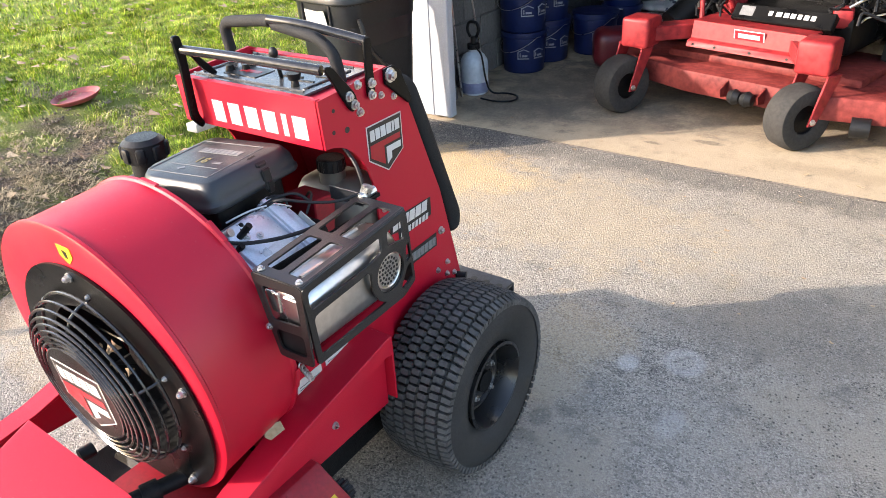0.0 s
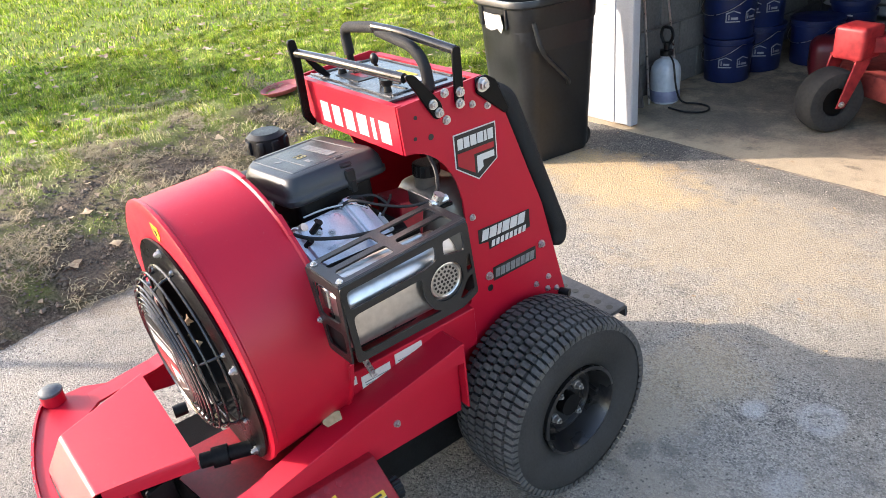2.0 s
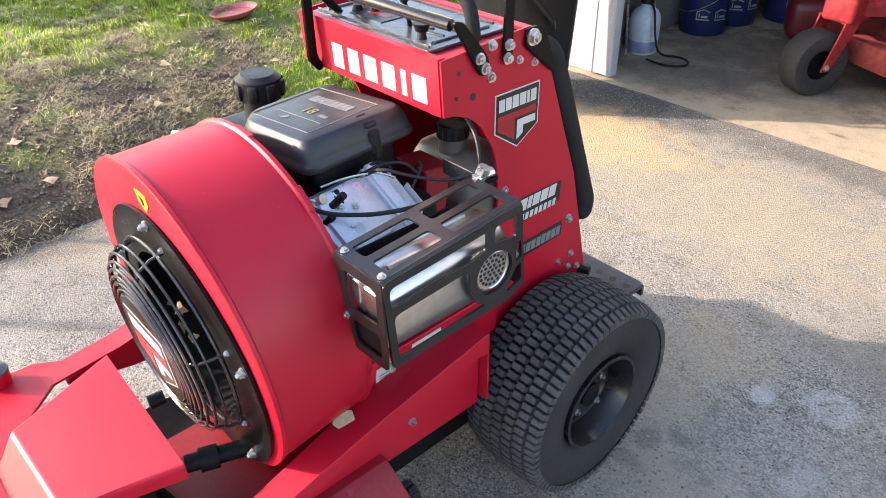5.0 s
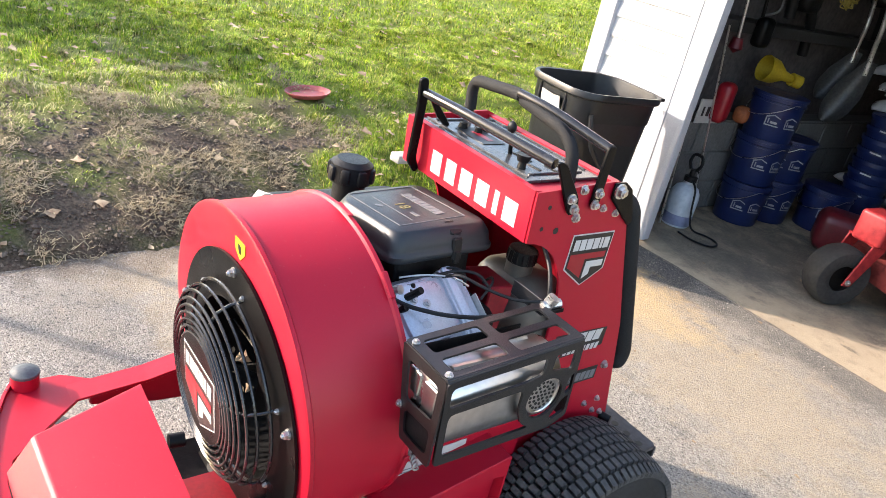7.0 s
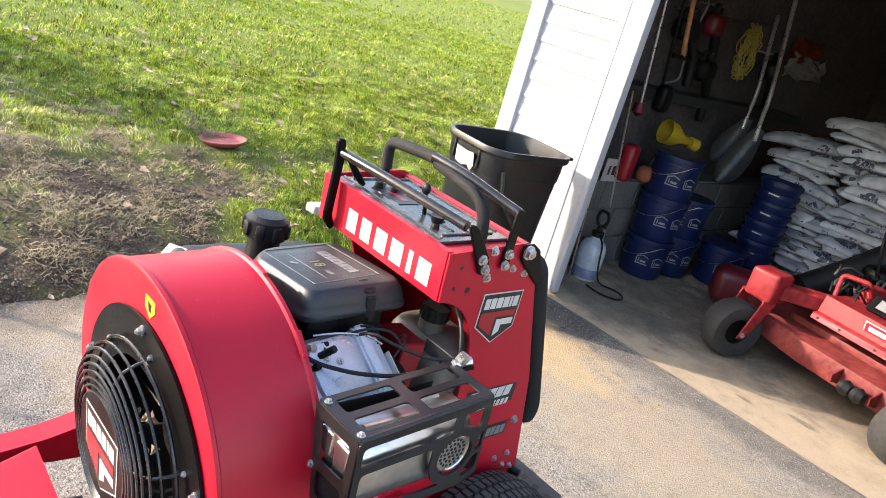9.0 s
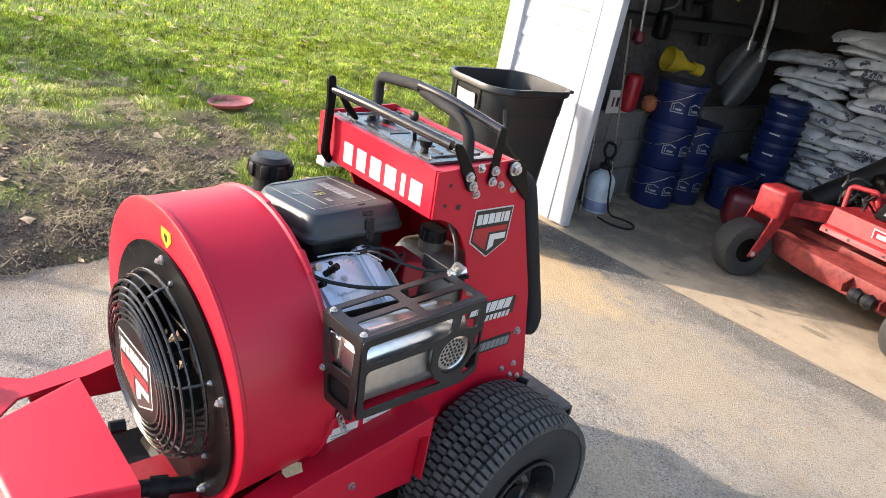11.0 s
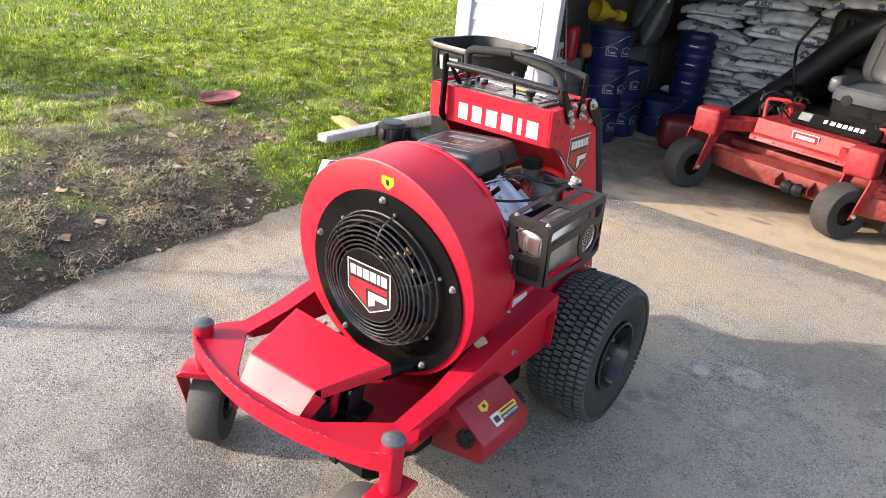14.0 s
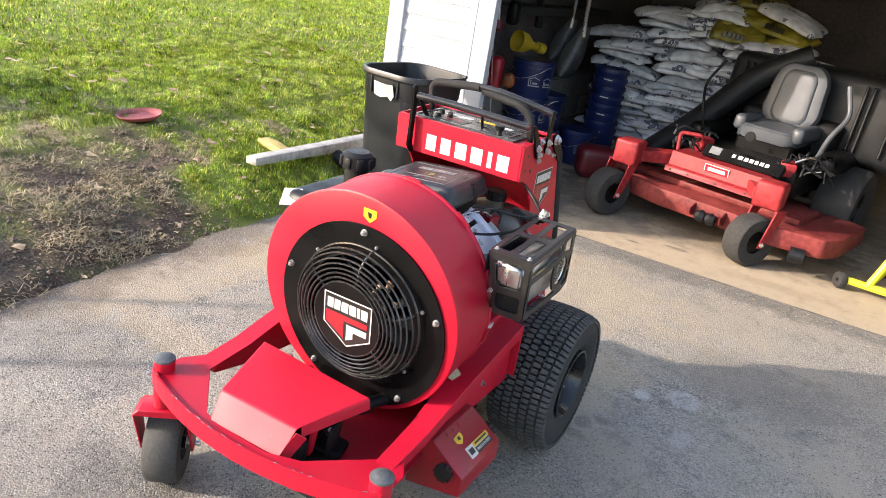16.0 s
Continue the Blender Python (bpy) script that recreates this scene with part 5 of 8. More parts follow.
    box(bm, (-0.020, -0.052, 0.0388), (0.016, 0.008, 0.0012), pose(0, 0, 0, 0, 0, 45))
    bmesh.ops.transform(bm, matrix=a, verts=bm.verts)
    part("cover_print", bm, GREY, air, "", 0)
    for py in (0.030,):
        bm = B()
        box(bm, (0.108, py, 0.031), (0.036, 0.022, 0.006), pose(0, 0, 0, 0, 24, 0), 0.002)
        box(bm, (0.128, py, -0.004), (0.008, 0.024, 0.044), pose(0, 0, 0, 0, -4, 0), 0.003)
        box(bm, (0.131, py, -0.020), (0.008, 0.015, 0.026), None, 0.002)
        box(bm, (0.116, py, 0.027), (0.012, 0.030, 0.008), pose(0, 0, 0, 0, 36, 0), 0.002)
        bmesh.ops.transform(bm, matrix=a, verts=bm.verts)
        part("clip", bm, PLASTIC, air)
    # carburettor clutter under the cleaner
    rng = random.Random(3)
    for k in range(46):
        bm = B()
        p = Vector((rng.uniform(0.02, 0.22), rng.uniform(-0.195, -0.14), rng.uniform(0.72, 0.865)))
        if k % 2:
            cyl(bm, p, p + Vector((rng.uniform(-0.03, 0.03), 0.01, rng.uniform(0.01, 0.03))), rng.uniform(0.004, 0.009), 10)
        else:
            box(bm, p, (rng.uniform(0.012, 0.03), 0.012, rng.uniform(0.01, 0.025)), pose(0, 0, 0, rng.uniform(-30, 30), rng.uniform(-30, 30), rng.uniform(-40, 40)), 0.002)
        part("linkage", bm, ZINC if k % 5 < 2 else ENGINE, engine)
    # cables
    for r, mat, pts in ((0.0040, PLASTIC, ((0.181, -0.205, 0.868), (0.218, -0.174, 0.852), (0.262, -0.118, 0.848), (0.298, -0.053, 0.852), (0.318, 0.013, 0.868), (0.322, 0.060, 0.884))),
                        (0.0032, PLASTIC, ((0.190, -0.075, 0.880), (0.225, -0.069, 0.904), (0.266, -0.033, 0.890), (0.304, 0.013, 0.880), (0.324, 0.060, 0.884))),
                        (0.0042, PLASTIC, ((0.205, 0.120, 0.985), (0.222, 0.128, 0.945), (0.262, 0.122, 0.915), (0.305, 0.090, 0.890), (0.326, 0.066, 0.884))),
                        (0.0026, PLASTIC, ((0.150, -0.06, 0.868), (0.165, -0.03, 0.882), (0.185, -0.015, 0.876), (0.195, -0.02, 0.855))),
                        (0.0026, ZINC, ((0.165, -0.185, 0.800), (0.170, -0.188, 0.850), (0.178, -0.176, 0.858), (0.184, -0.165, 0.830))),
                        (0.0022, ZINC, ((0.06, -0.192, 0.862), (0.12, -0.198, 0.858), (0.175, -0.194, 0.850))),
                        (0.0018, ZINC, ((0.11, -0.200, 0.872), (0.135, -0.204, 0.845), (0.165, -0.206, 0.842), (0.190, -0.200, 0.858))),
                        (0.0020, ZINC, ((0.215, -0.030, 0.868), (0.205, -0.060, 0.886), (0.180, -0.110, 0.884), (0.160, -0.150, 0.872))),
                        (0.0024, PLASTIC, ((0.130, -0.205, 0.80), (0.165, -0.212, 0.82), (0.178, -0.208, 0.85), (0.160, -0.200, 0.872))),
                        (0.0030, PLASTIC, ((0.225, 0.015, 0.862), (0.205, 0.0, 0.885), (0.178, -0.03, 0.882), (0.165, -0.08, 0.868))),
                        (0.0026, PLASTIC, ((0.235, -0.010, 0.848), (0.222, 0.025, 0.872), (0.195, 0.045, 0.868), (0.17, 0.05, 0.84))),
                        (0.0028, PLASTIC, ((0.16, -0.195, 0.80), (0.19, -0.205, 0.84), (0.20, -0.20, 0.80), (0.21, -0.205, 0.74))),
                        (0.0028, PLASTIC, ((0.10, -0.20, 0.86), (0.14, -0.215, 0.885), (0.17, -0.205, 0.86), (0.185, -0.205, 0.81))),
                        (0.0030, ZINC, ((0.172, -0.190, 0.815), (0.174, -0.190, 0.862), (0.182, -0.178, 0.868), (0.186, -0.168, 0.83)))):
        part("cable", tube(B(), fillet(pts, 0.03, 6), r, 8), mat, engine)
    bm = B()
    cyl(bm, (0.326, 0.062, 0.868), (0.336, 0.070, 0.898), 0.012, 8)
    cyl(bm, (0.330, 0.050, 0.880), (0.336, 0.088, 0.884), 0.009, 8)
    part("cable_nut", bm, ZINC, engine)
    bm = B()
    prism(bm, [(0.30, 0.872), (0.345, 0.876), (0.345, 0.868), (0.30, 0.862)], "y", 0.045, 0.095, 0.001)
    part("cable_bracket", bm, BLACK, engine)
    # oil filter
    bm = B()
    cyl(bm, (0.285, -0.215, 0.60), (0.245, -0.205, 0.66), 0.034, 24)
    filt = part("oil_filter", bm, ENGINE, engine)
    bm = B()
    cyl(bm, (0.277, -0.213, 0.612), (0.263, -0.2095, 0.633), 0.0347, 24)
    part("filter_band", bm, YELLOW, filt)
    # plastic reservoir behind the engine
    bm = B()
    loft(bm, [[(x * k + 0.112, y * k + 0.225, z - 0.02) for x, y in rounded(0.215, 0.150, 0.055, 6)] for z, k in ((0.640, 0.92), (0.650, 1.0), (0.775, 1.0), (0.805, 0.96), (0.826, 0.84), (0.838, 0.62), (0.843, 0.45))])
    cyl(bm, (0.118, 0.196, 0.815), (0.118, 0.196, 0.846), 0.030, 24)
    res = part("reservoir", bm, material("smoky_tank", (0.060, 0.054, 0.045), (0.12, 0.110, 0.094), 0.36, grain=30, patch=9), blower, "smoky translucent plastic oil reservoir", 50)
    bm = B()
    cyl(bm, (0.118, 0.196, 0.844), (0.118, 0.196, 0.872), 0.032, 24, 0.031)
    for k in range(18):
        q = 2 * math.pi * k / 18
        cyl(bm, (0.118 + 0.0318 * math.cos(q), 0.196 + 0.0318 * math.sin(q), 0.846), (0.118 + 0.0308 * math.cos(q), 0.196 + 0.0308 * math.sin(q), 0.870), 0.002, 5)
    part("reservoir_cap", bm, PLASTIC, res)
    bm = B()
    prism(bm, [(0.076, 0.60), (0.112, 0.60), (0.150, 0.812), (0.082, 0.820)], "x", 0.07, 0.165, 0.003)
    part("tank_strap", bm, SHADEDRED, blower, "dark red bracket in front of the reservoir")
    for z in (0.62, 0.68):
        bm = B()
        box(bm, (0.215, 0.12, z), (0.03, 0.10, 0.012), pose(0, 0, 0, 0, 20, 0), 0.002)
        part("inner_bracket", bm, SHADEDRED, blower)


build_engine()


def build_muffler():
    bm = B()
    loft(bm, [[(0.372 + x * k, y, 0.766 + z * k) for x, z in rounded(0.114, 0.150, 0.054, 6)] for y, k in ((-0.226, 0.72), (-0.222, 0.86), (-0.214, 0.95), (-0.204, 1.0), (0.030, 1.0), (0.038, 0.95), (0.042, 0.80))])
    for x in (-0.022, 0.012):
        prism(bm, [(x + 0.372, 0.8400), (x + 0.384, 0.8400), (x + 0.381, 0.8440), (x + 0.375, 0.8440)], "y", -0.19, 0.0)
    muf = part("muffler", bm, STEEL, blower, "heat-stained steel muffler")
    bm = B()
    cyl(bm, (0.375, -0.008, 0.772), (0.434, -0.008, 0.772), 0.036, 32)
    ring(bm, (0.434, -0.008, 0.772), (1, 0, 0), 0.035, 0.004, 32, 8)
    part("outlet", bm, STEEL, muf)
    for r, n in ((0.0, 1), (0.009, 6), (0.018, 12), (0.027, 18)):
        for k in range(n):
            q = 2 * math.pi * k / n
            bm = B()
            cyl(bm, (0.4342, r * math.cos(q) - 0.008, 0.772 + r * math.sin(q)), (0.4350, r * math.cos(q) - 0.008, 0.772 + r * math.sin(q)), 0.0030, 8)
            part("outlet_hole", bm, BLACKDECAL, muf, "", 0)
    bm = B()
    box(bm, (0.352, -0.2265, 0.800), (0.034, 0.006, 0.042), None, 0.002)
    box(bm, (0.396, -0.2265, 0.796), (0.034, 0.006, 0.046), None, 0.002)
    part("heat_shield", bm, STEEL, muf)
    bm = B()
    box(bm, (0.311, -0.095, 0.772), (0.004, 0.25, 0.125), None, 0.001)
    box(bm, (0.385, -0.2305, 0.732), (0.080, 0.003, 0.060), None, 0.001)
    part("backing_plate", bm, ENGINE, muf, "black backing plate")
    bm = B()
    tube(bm, fillet([(0.30, -0.02, 0.72), (0.26, 0.05, 0.70), (0.20, 0.06, 0.70)], 0.04), 0.02, 14)
    part("exhaust_pipe", bm, STEEL, muf)


build_muffler()


def build_cage():
    """A guard of cut black sheet round the muffler: outer, top and front faces with their windows."""
    cage = new("muffler_cage")
    cage.parent = blower
    cage["label"] = "black cut-steel guard round the muffler"
    side = Matrix(((0, 0, 1, 0.438), (1, 0, 0, 0), (0, 1, 0, 0), (0, 0, 0, 1)))
    outer = soften([(-0.240, 0.858), (0.050, 0.880), (0.064, 0.716), (0.024, 0.698), (-0.228, 0.694)], 0.008)
    round_hole = [(-0.010 + 0.041 * math.cos(q), 0.772 + 0.041 * math.sin(q)) for q in (2 * math.pi * k / 28 for k in range(28))]
    windows = [soften([(-0.228, 0.846), (-0.030, 0.859), (-0.030, 0.826), (-0.062, 0.818), (-0.226, 0.808)], 0.010),
               soften([(-0.222, 0.794), (-0.066, 0.803), (-0.066, 0.760), (-0.050, 0.726), (-0.026, 0.715), (-0.216, 0.709)], 0.012),
               soften([(-0.012, 0.830), (-0.012, 0.860), (0.036, 0.864), (0.038, 0.822)], 0.006),
               soften([(0.040, 0.802), (0.050, 0.812), (0.054, 0.775), (0.040, 0.768)], 0.004),
               soften([(0.040, 0.758), (0.053, 0.764), (0.055, 0.728), (0.026, 0.716), (0.018, 0.722)], 0.005)]
    face = part("outer_face", sheet(outer, [round_hole, *windows], side, 0.005), CAGE, cage, "", 20)
    # rolled upper edge
    part("rolled_edge", tube(B(), [(0.4355, -0.238, 0.855), (0.4355, 0.049, 0.877)], 0.0068, 10), CAGE, face)
    slope = Matrix.Translation((0.322, -0.238, 0.857)) @ pose(0, 0, 0, math.degrees(math.atan2(0.022, 0.288)), 0, 0)
    top = soften([(0, 0), (0.118, 0), (0.118, 0.291), (0, 0.291)], 0.006)
    cuts = [soften([(x0, y0), (x1, y0), (x1, y1), (x0, y1)], 0.008) for x0, x1 in ((0.014, 0.050), (0.066, 0.101)) for y0, y1 in ((0.022, 0.134), (0.156, 0.272))]
    part("top_face", sheet(top, cuts, slope, 0.004), CAGE, cage, "", 20)
    front = Matrix(((1, 0, 0, 0), (0, 0, -1, -0.236), (0, 1, 0, 0), (0, 0, 0, 1)))
    rim = soften([(0.320, 0.858), (0.440, 0.858), (0.442, 0.696), (0.360, 0.694)], 0.006)
    cuts = [soften([(0.341, 0.838), (0.424, 0.840), (0.426, 0.776), (0.355, 0.770)], 0.010), soften([(0.359, 0.752), (0.428, 0.757), (0.430, 0.712), (0.366, 0.710)], 0.010)]
    part("front_face", sheet(rim, cuts, front, 0.004), CAGE, cage, "", 20)
    for p, q, w in (((0.436, 0.056, 0.735), (0.240, 0.062, 0.735), 0.05), ((0.326, 0.052, 0.872), (0.240, 0.070, 0.866), 0.03)):
        bm = B()
        p, q = Vector(p), Vector(q)
        box(bm, (p + q) / 2, ((q - p).length, 0.004, w), None, 0.001)
        part("foot", bm, CAGE, cage)
    for p, axis in (((0.336, -0.228, 0.862), (0, 0, 1)), ((0.428, -0.229, 0.862), (0, 0, 1)), ((0.345, -0.2405, 0.752), (0, -1, 0))):
        bolt(cage, p, axis, 0.0055, 0.005)
    # drain bolt with its spring below the guard
    line = [(0.268 + 0.03 * k / 60, -0.125 + 0.0055 * math.cos(k * 0.63), 0.556 - 0.026 * k / 60 + 0.0055 * math.sin(k * 0.63)) for k in range(61)]
    part("spring", tube(B(), line, 0.0022, 6), ZINC, cage)


build_cage()


def build_fuel_tank():
    bm = B()
    box(bm, (-0.325, 0.02, 0.722), (0.20, 0.40, 0.15), pose(0, 0, 0, 0, 0, 0), 0.040, 4)
    cyl(bm, (-0.275, -0.010, 0.76), (-0.275, -0.010, 0.875), 0.038, 24)
    box(bm, (-0.30, 0.09, 0.800), (0.09, 0.10, 0.02), None, 0.008, 2)
    tank = part("fuel_tank", bm, PLASTIC, blower, "black plastic fuel tank")
    bm = B()
    cyl(bm, (-0.275, -0.010, 0.872), (-0.275, -0.010, 0.915), 0.049, 28)
    cyl(bm, (-0.275, -0.010, 0.915), (-0.275, -0.010, 0.925), 0.049, 28, 0.036)
    for k in range(8):
        q = 2 * math.pi * k / 8
        box(bm, (-0.275 + 0.047 * math.cos(q), -0.010 + 0.047 * math.sin(q), 0.893), (0.018, 0.022, 0.036), pose(0, 0, 0, 0, 0, math.degrees(q)), 0.006, 2)
    part("fuel_cap", bm, PLASTIC, tank, "ribbed black fuel cap")
    bm = B()
    box(bm, (-0.392, -0.172, 0.772), (0.062, 0.060, 0.003), pose(0, 0, 0, 42, -10, 14))
    part("tank_sticker", bm, WHITE, tank, "white sticker", 0)
    bm = B()
    tube(bm, fillet([(-0.275, 0.09, 0.805), (-0.24, 0.10, 0.845), (-0.19, 0.07, 0.865), (-0.16, 0.02, 0.84)], 0.03), 0.011, 12)
    part("fuel_hose", bm, GREY, tank)
    bm = B()
    cyl(bm, (-0.245, 0.055, 0.78), (-0.245, 0.055, 0.842), 0.014, 14)
    part("tank_valve", bm, ZINC, tank)


build_fuel_tank()


def build_frame():
    # rails from the front corners up to the rear axle
    for s, cx in ((1, 0.0), (-1, 0.0)):
        bm = B()
        xa, xb = (0.262, 0.316) if s > 0 else (-0.328, -0.285)
        prism(bm, [(0.088, 0.516), (0.084, 0.318), (-0.22, 0.322), (-0.42, 0.335), (-0.56, 0.362), (-0.56, 0.385), (-0.44, 0.402), (-0.20, 0.462)], "x", xa, xb, 0.004)
        def narrow():
            for v in bm.verts:
                f = min(1.0, max(0.0, (0.0 - v.co.y) / 0.55))
                if s > 0 and v.co.x < 0.30:
                    v.co.x += 0.040 * f
        narrow()
        rail = part("side_rail", bm, RED, blower, "red folded-steel side rail")
        bm = B()
        prism(bm, [(0.086, 0.522), (0.086, 0.516), (-0.20, 0.464), (-0.44, 0.404), (-0.60, 0.388), (-0.60, 0.394), (-0.44, 0.412), (-0.20, 0.470)], "x", xa - 0.012 if s > 0 else xa - 0.004, xb + 0.023 if s > 0 else xb + 0.012, 0.001)
        narrow()
        part("rail_flange", bm, RED, rail)
        if s > 0:
            bm = B()
            prism(bm, [(0.088, 0.520), (0.088, 0.470), (0.060, 0.474), (-0.20, 0.434), (-0.44, 0.380), (-0.56, 0.366), (-0.60, 0.390), (-0.44, 0.408), (-0.20, 0.466)], "x", 0.334, 0.3395, 0.001)
            part("rail_lip", bm, RED, rail)
            bm = B()
            box(bm, (0.300, 0.0885, 0.43), (0.078, 0.005, 0.18), None, 0.001)
            part("rail_end", bm, RED, rail)
    # corner gussets with the curved front lip
    n = 16
    front = [(-0.372 + 0.744 * k / n, -0.690 - 0.085 * math.sin(math.pi * k / n) ** 0.8) for k in range(n + 1)]
    deck = [(-0.372, -0.600), *front, (0.372, -0.600), (0.335, -0.540), (0.320, -0.560), (0.160, -0.715), (0.08, -0.745), (-0.08, -0.745), (-0.135, -0.728), (-0.262, -0.600), (-0.300, -0.560), (-0.335, -0.540)]
    bm = B()
    prism(bm, deck, "z", 0.386, 0.394, 0.001)
    plate = part("front_deck", bm, RED, blower, "red front deck plate with curved lip")
    for z0, z1, name in ((0.352, 0.402, "front_lip"),):
        bm = B()
        for a, b in zip(front, front[1:]):
            p, q = Vector((*a, 0)), Vector((*b, 0))
            nrm = Vector((q.y - p.y, p.x - q.x, 0)).normalized() * 0.006
            vs = [bm.verts.new(v) for v in (p + Vector((0, 0, z0)), q + Vector((0, 0, z0)), q + Vector((0, 0, z1)), p + Vector((0, 0, z1)), p + nrm + Vector((0, 0, z0)), q + nrm + Vector((0, 0, z0)), q + nrm + Vector((0, 0, z1)), p + nrm + Vector((0, 0, z1)))]
            for i in ((0, 1, 2, 3), (4, 7, 6, 5), (3, 2, 6, 7), (0, 4, 5, 1)):
                bm.faces.new([vs[j] for j in i])
        bmesh.ops.remove_doubles(bm, verts=bm.verts, dist=1e-5)
        part(name, bm, RED, plate)
    bm = B()
    box(bm, (0.236, -0.740, 0.345), (0.024, 0.014, 0.022), None, 0.002)
    part("lip_tab", bm, ENGINE, plate)
    # chipped paint along the lip's upper edge
    rng = random.Random(8)
    for k in range(26):
        i = rng.randrange(n)
        a, b = Vector((*front[i], 0.4022)), Vector((*front[i + 1], 0.4022))
        f, l = rng.uniform(0.1, 0.8), rng.uniform(0.05, 0.25)
        p, q = a.lerp(b, f), a.lerp(b, f + l)
        off = Vector((rng.uniform(-0.002, 0.002), -rng.uniform(0.001, 0.006), 0))
        part("paint_chip", tube(B(), [p + off, p.lerp(q, 0.5) + off * 0.6, q + off], rng.uniform(0.0006, 0.0014), 5), GREY, plate)
    # floor pan
    bm = B()
    prism(bm, [(-0.05, -0.74), (0.16, -0.72), (0.325, -0.555), (0.30, -0.20), (-0.05, -0.20)], "z", 0.305, 0.311)
    part("floor_pan", bm, SHADEDRED, blower)
    bm = B()
    box(bm, (0.0, 0.05, 0.41), (0.42, 0.50, 0.17), None, 0.01)
    part("belly", bm, SHADEDRED, blower)
    bm = B()
    box(bm, (0.0, 0.10, 0.27), (0.38, 0.44, 0.14), None, 0.02)
    for k in (-1, 1):
        cyl(bm, (k * 0.10, 0.34, 0.2535), (k * 0.26, 0.34, 0.2535), 0.065, 20)
        box(bm, (k * 0.15, 0.34, 0.27), (0.12, 0.17, 0.17), None, 0.02)
    part("transaxle", bm, ENGINE, blower)
    # plain block added to keep sun and sky off the ground below
    bm = B()
    box(bm, (0.02, -0.09, 0.195), (0.36, 0.60, 0.23), None, 0.03)
    part("underbody_blocker", bm, ENGINE, blower)
    bm = B()
    box(bm, (0.02, -0.47, 0.232), (0.46, 0.30, 0.13), None, 0.03)
    part("linkage_box", bm, ENGINE, blower)
    # nose cover over the front linkage
    bm = B()
    pts = {"bl": (-0.178, -0.490, 0.482), "br": (0.190, -0.500, 0.474), "fl": (-0.122, -0.698, 0.455), "fr": (0.118, -0.690, 0.450), "ll": (-0.108, -0.745, 0.3925), "lr": (0.108, -0.738, 0.388),
           "sr": (0.194, -0.500, 0.444), "sf": (0.127, -0.680, 0.424), "sl": (-0.182, -0.490, 0.44), "sg": (-0.122, -0.698, 0.42), "fs": (0.1225, -0.6775, 0.4515)}
    v = {k: bm.verts.new(p) for k, p in pts.items()}
    for f in (("bl", "fl", "fr", "fs", "br"), ("fl", "ll", "lr", "fr"), ("br", "fs", "sf", "sr"), ("bl", "sl", "sg", "fl"), ("fl", "sg", "ll")):
        bm.faces.new([v[k] for k in f])
    folds = [e for e in bm.edges if len(e.link_faces) == 2]
    bmesh.ops.bevel(bm, geom=folds, offset=0.006, segments=3, profile=0.5, affect="EDGES")
    bmesh.ops.solidify(bm, geom=bm.faces[:], thickness=0.003)
    cover = part("nose_cover", bm, RED, blower, "folded red sheet-metal nose cover", 0)
    bm = B()
    box(bm, (0, 0.016, 0), (0.003, 0.034, 0.066), None, 0.001)
    bmesh.ops.transform(bm, matrix=Matrix.Translation((0.1125, -0.713, 0.418)) @ pose(0, 0, 0, -36, 0, -38), verts=bm.verts)
    part("cover_return", bm, RED, cover)
    for p, s, mat in (((0.04, -0.62, 0.36), (0.14, 0.14, 0.09), ENGINE), ((0.118, -0.625, 0.378), (0.012, 0.030, 0.085), RED), ((0.14, -0.585, 0.40), (0.03, 0.03, 0.03), ENGINE), ((0.0, -0.56, 0.38), (0.16, 0.06, 0.07), ENGINE),
                      ((0.108, -0.665, 0.370), (0.010, 0.045, 0.10), ENGINE), ((0.145, -0.575, 0.375), (0.012, 0.060, 0.10), ENGINE), ((0.13, -0.60, 0.345), (0.10, 0.014, 0.014), ENGINE), ((0.09, -0.60, 0.325), (0.16, 0.16, 0.014), ENGINE)):
        bm = B()
        box(bm, p, s, pose(0, 0, 0, 6, 8, 12), 0.01, 2)
        part("linkage", bm, mat, blower)
    for p in ((0.150, -0.60, 0.415), (0.10, -0.665, 0.405)):
        bolt(blower, p, (0.8, -0.6, 0), 0.005, 0.006)
    bm = B()
    cyl(bm, (0.118, -0.480, 0.398), (0.168, -0.350, 0.398), 0.017, 16)
    cyl(bm, (0.128, -0.456, 0.398), (0.140, -0.424, 0.398), 0.023, 16)
    part("steering_arm", bm, ENGINE, blower)
    bm = B()
    cyl(bm, (-0.050, -0.470, 0.425), (-0.046, -0.440, 0.425), 0.015, 12)
    part("stop_knob", bm, PLASTIC, blower)
    bm = B()
    prism(bm, [(0.0, 0.0), (0.038, -0.004), (0.042, -0.026), (0.020, -0.042), (0.0, -0.026)], "y", 0, 0.001)
    bmesh.ops.transform(bm, matrix=Matrix.Translation((0.262, -0.245, 0.480)) @ pose(0, 0, 0, -50, 0, 60), verts=bm.verts)
    part("tan_sticker", bm, TAN, blower, "torn tan sticker", 0)


build_frame()


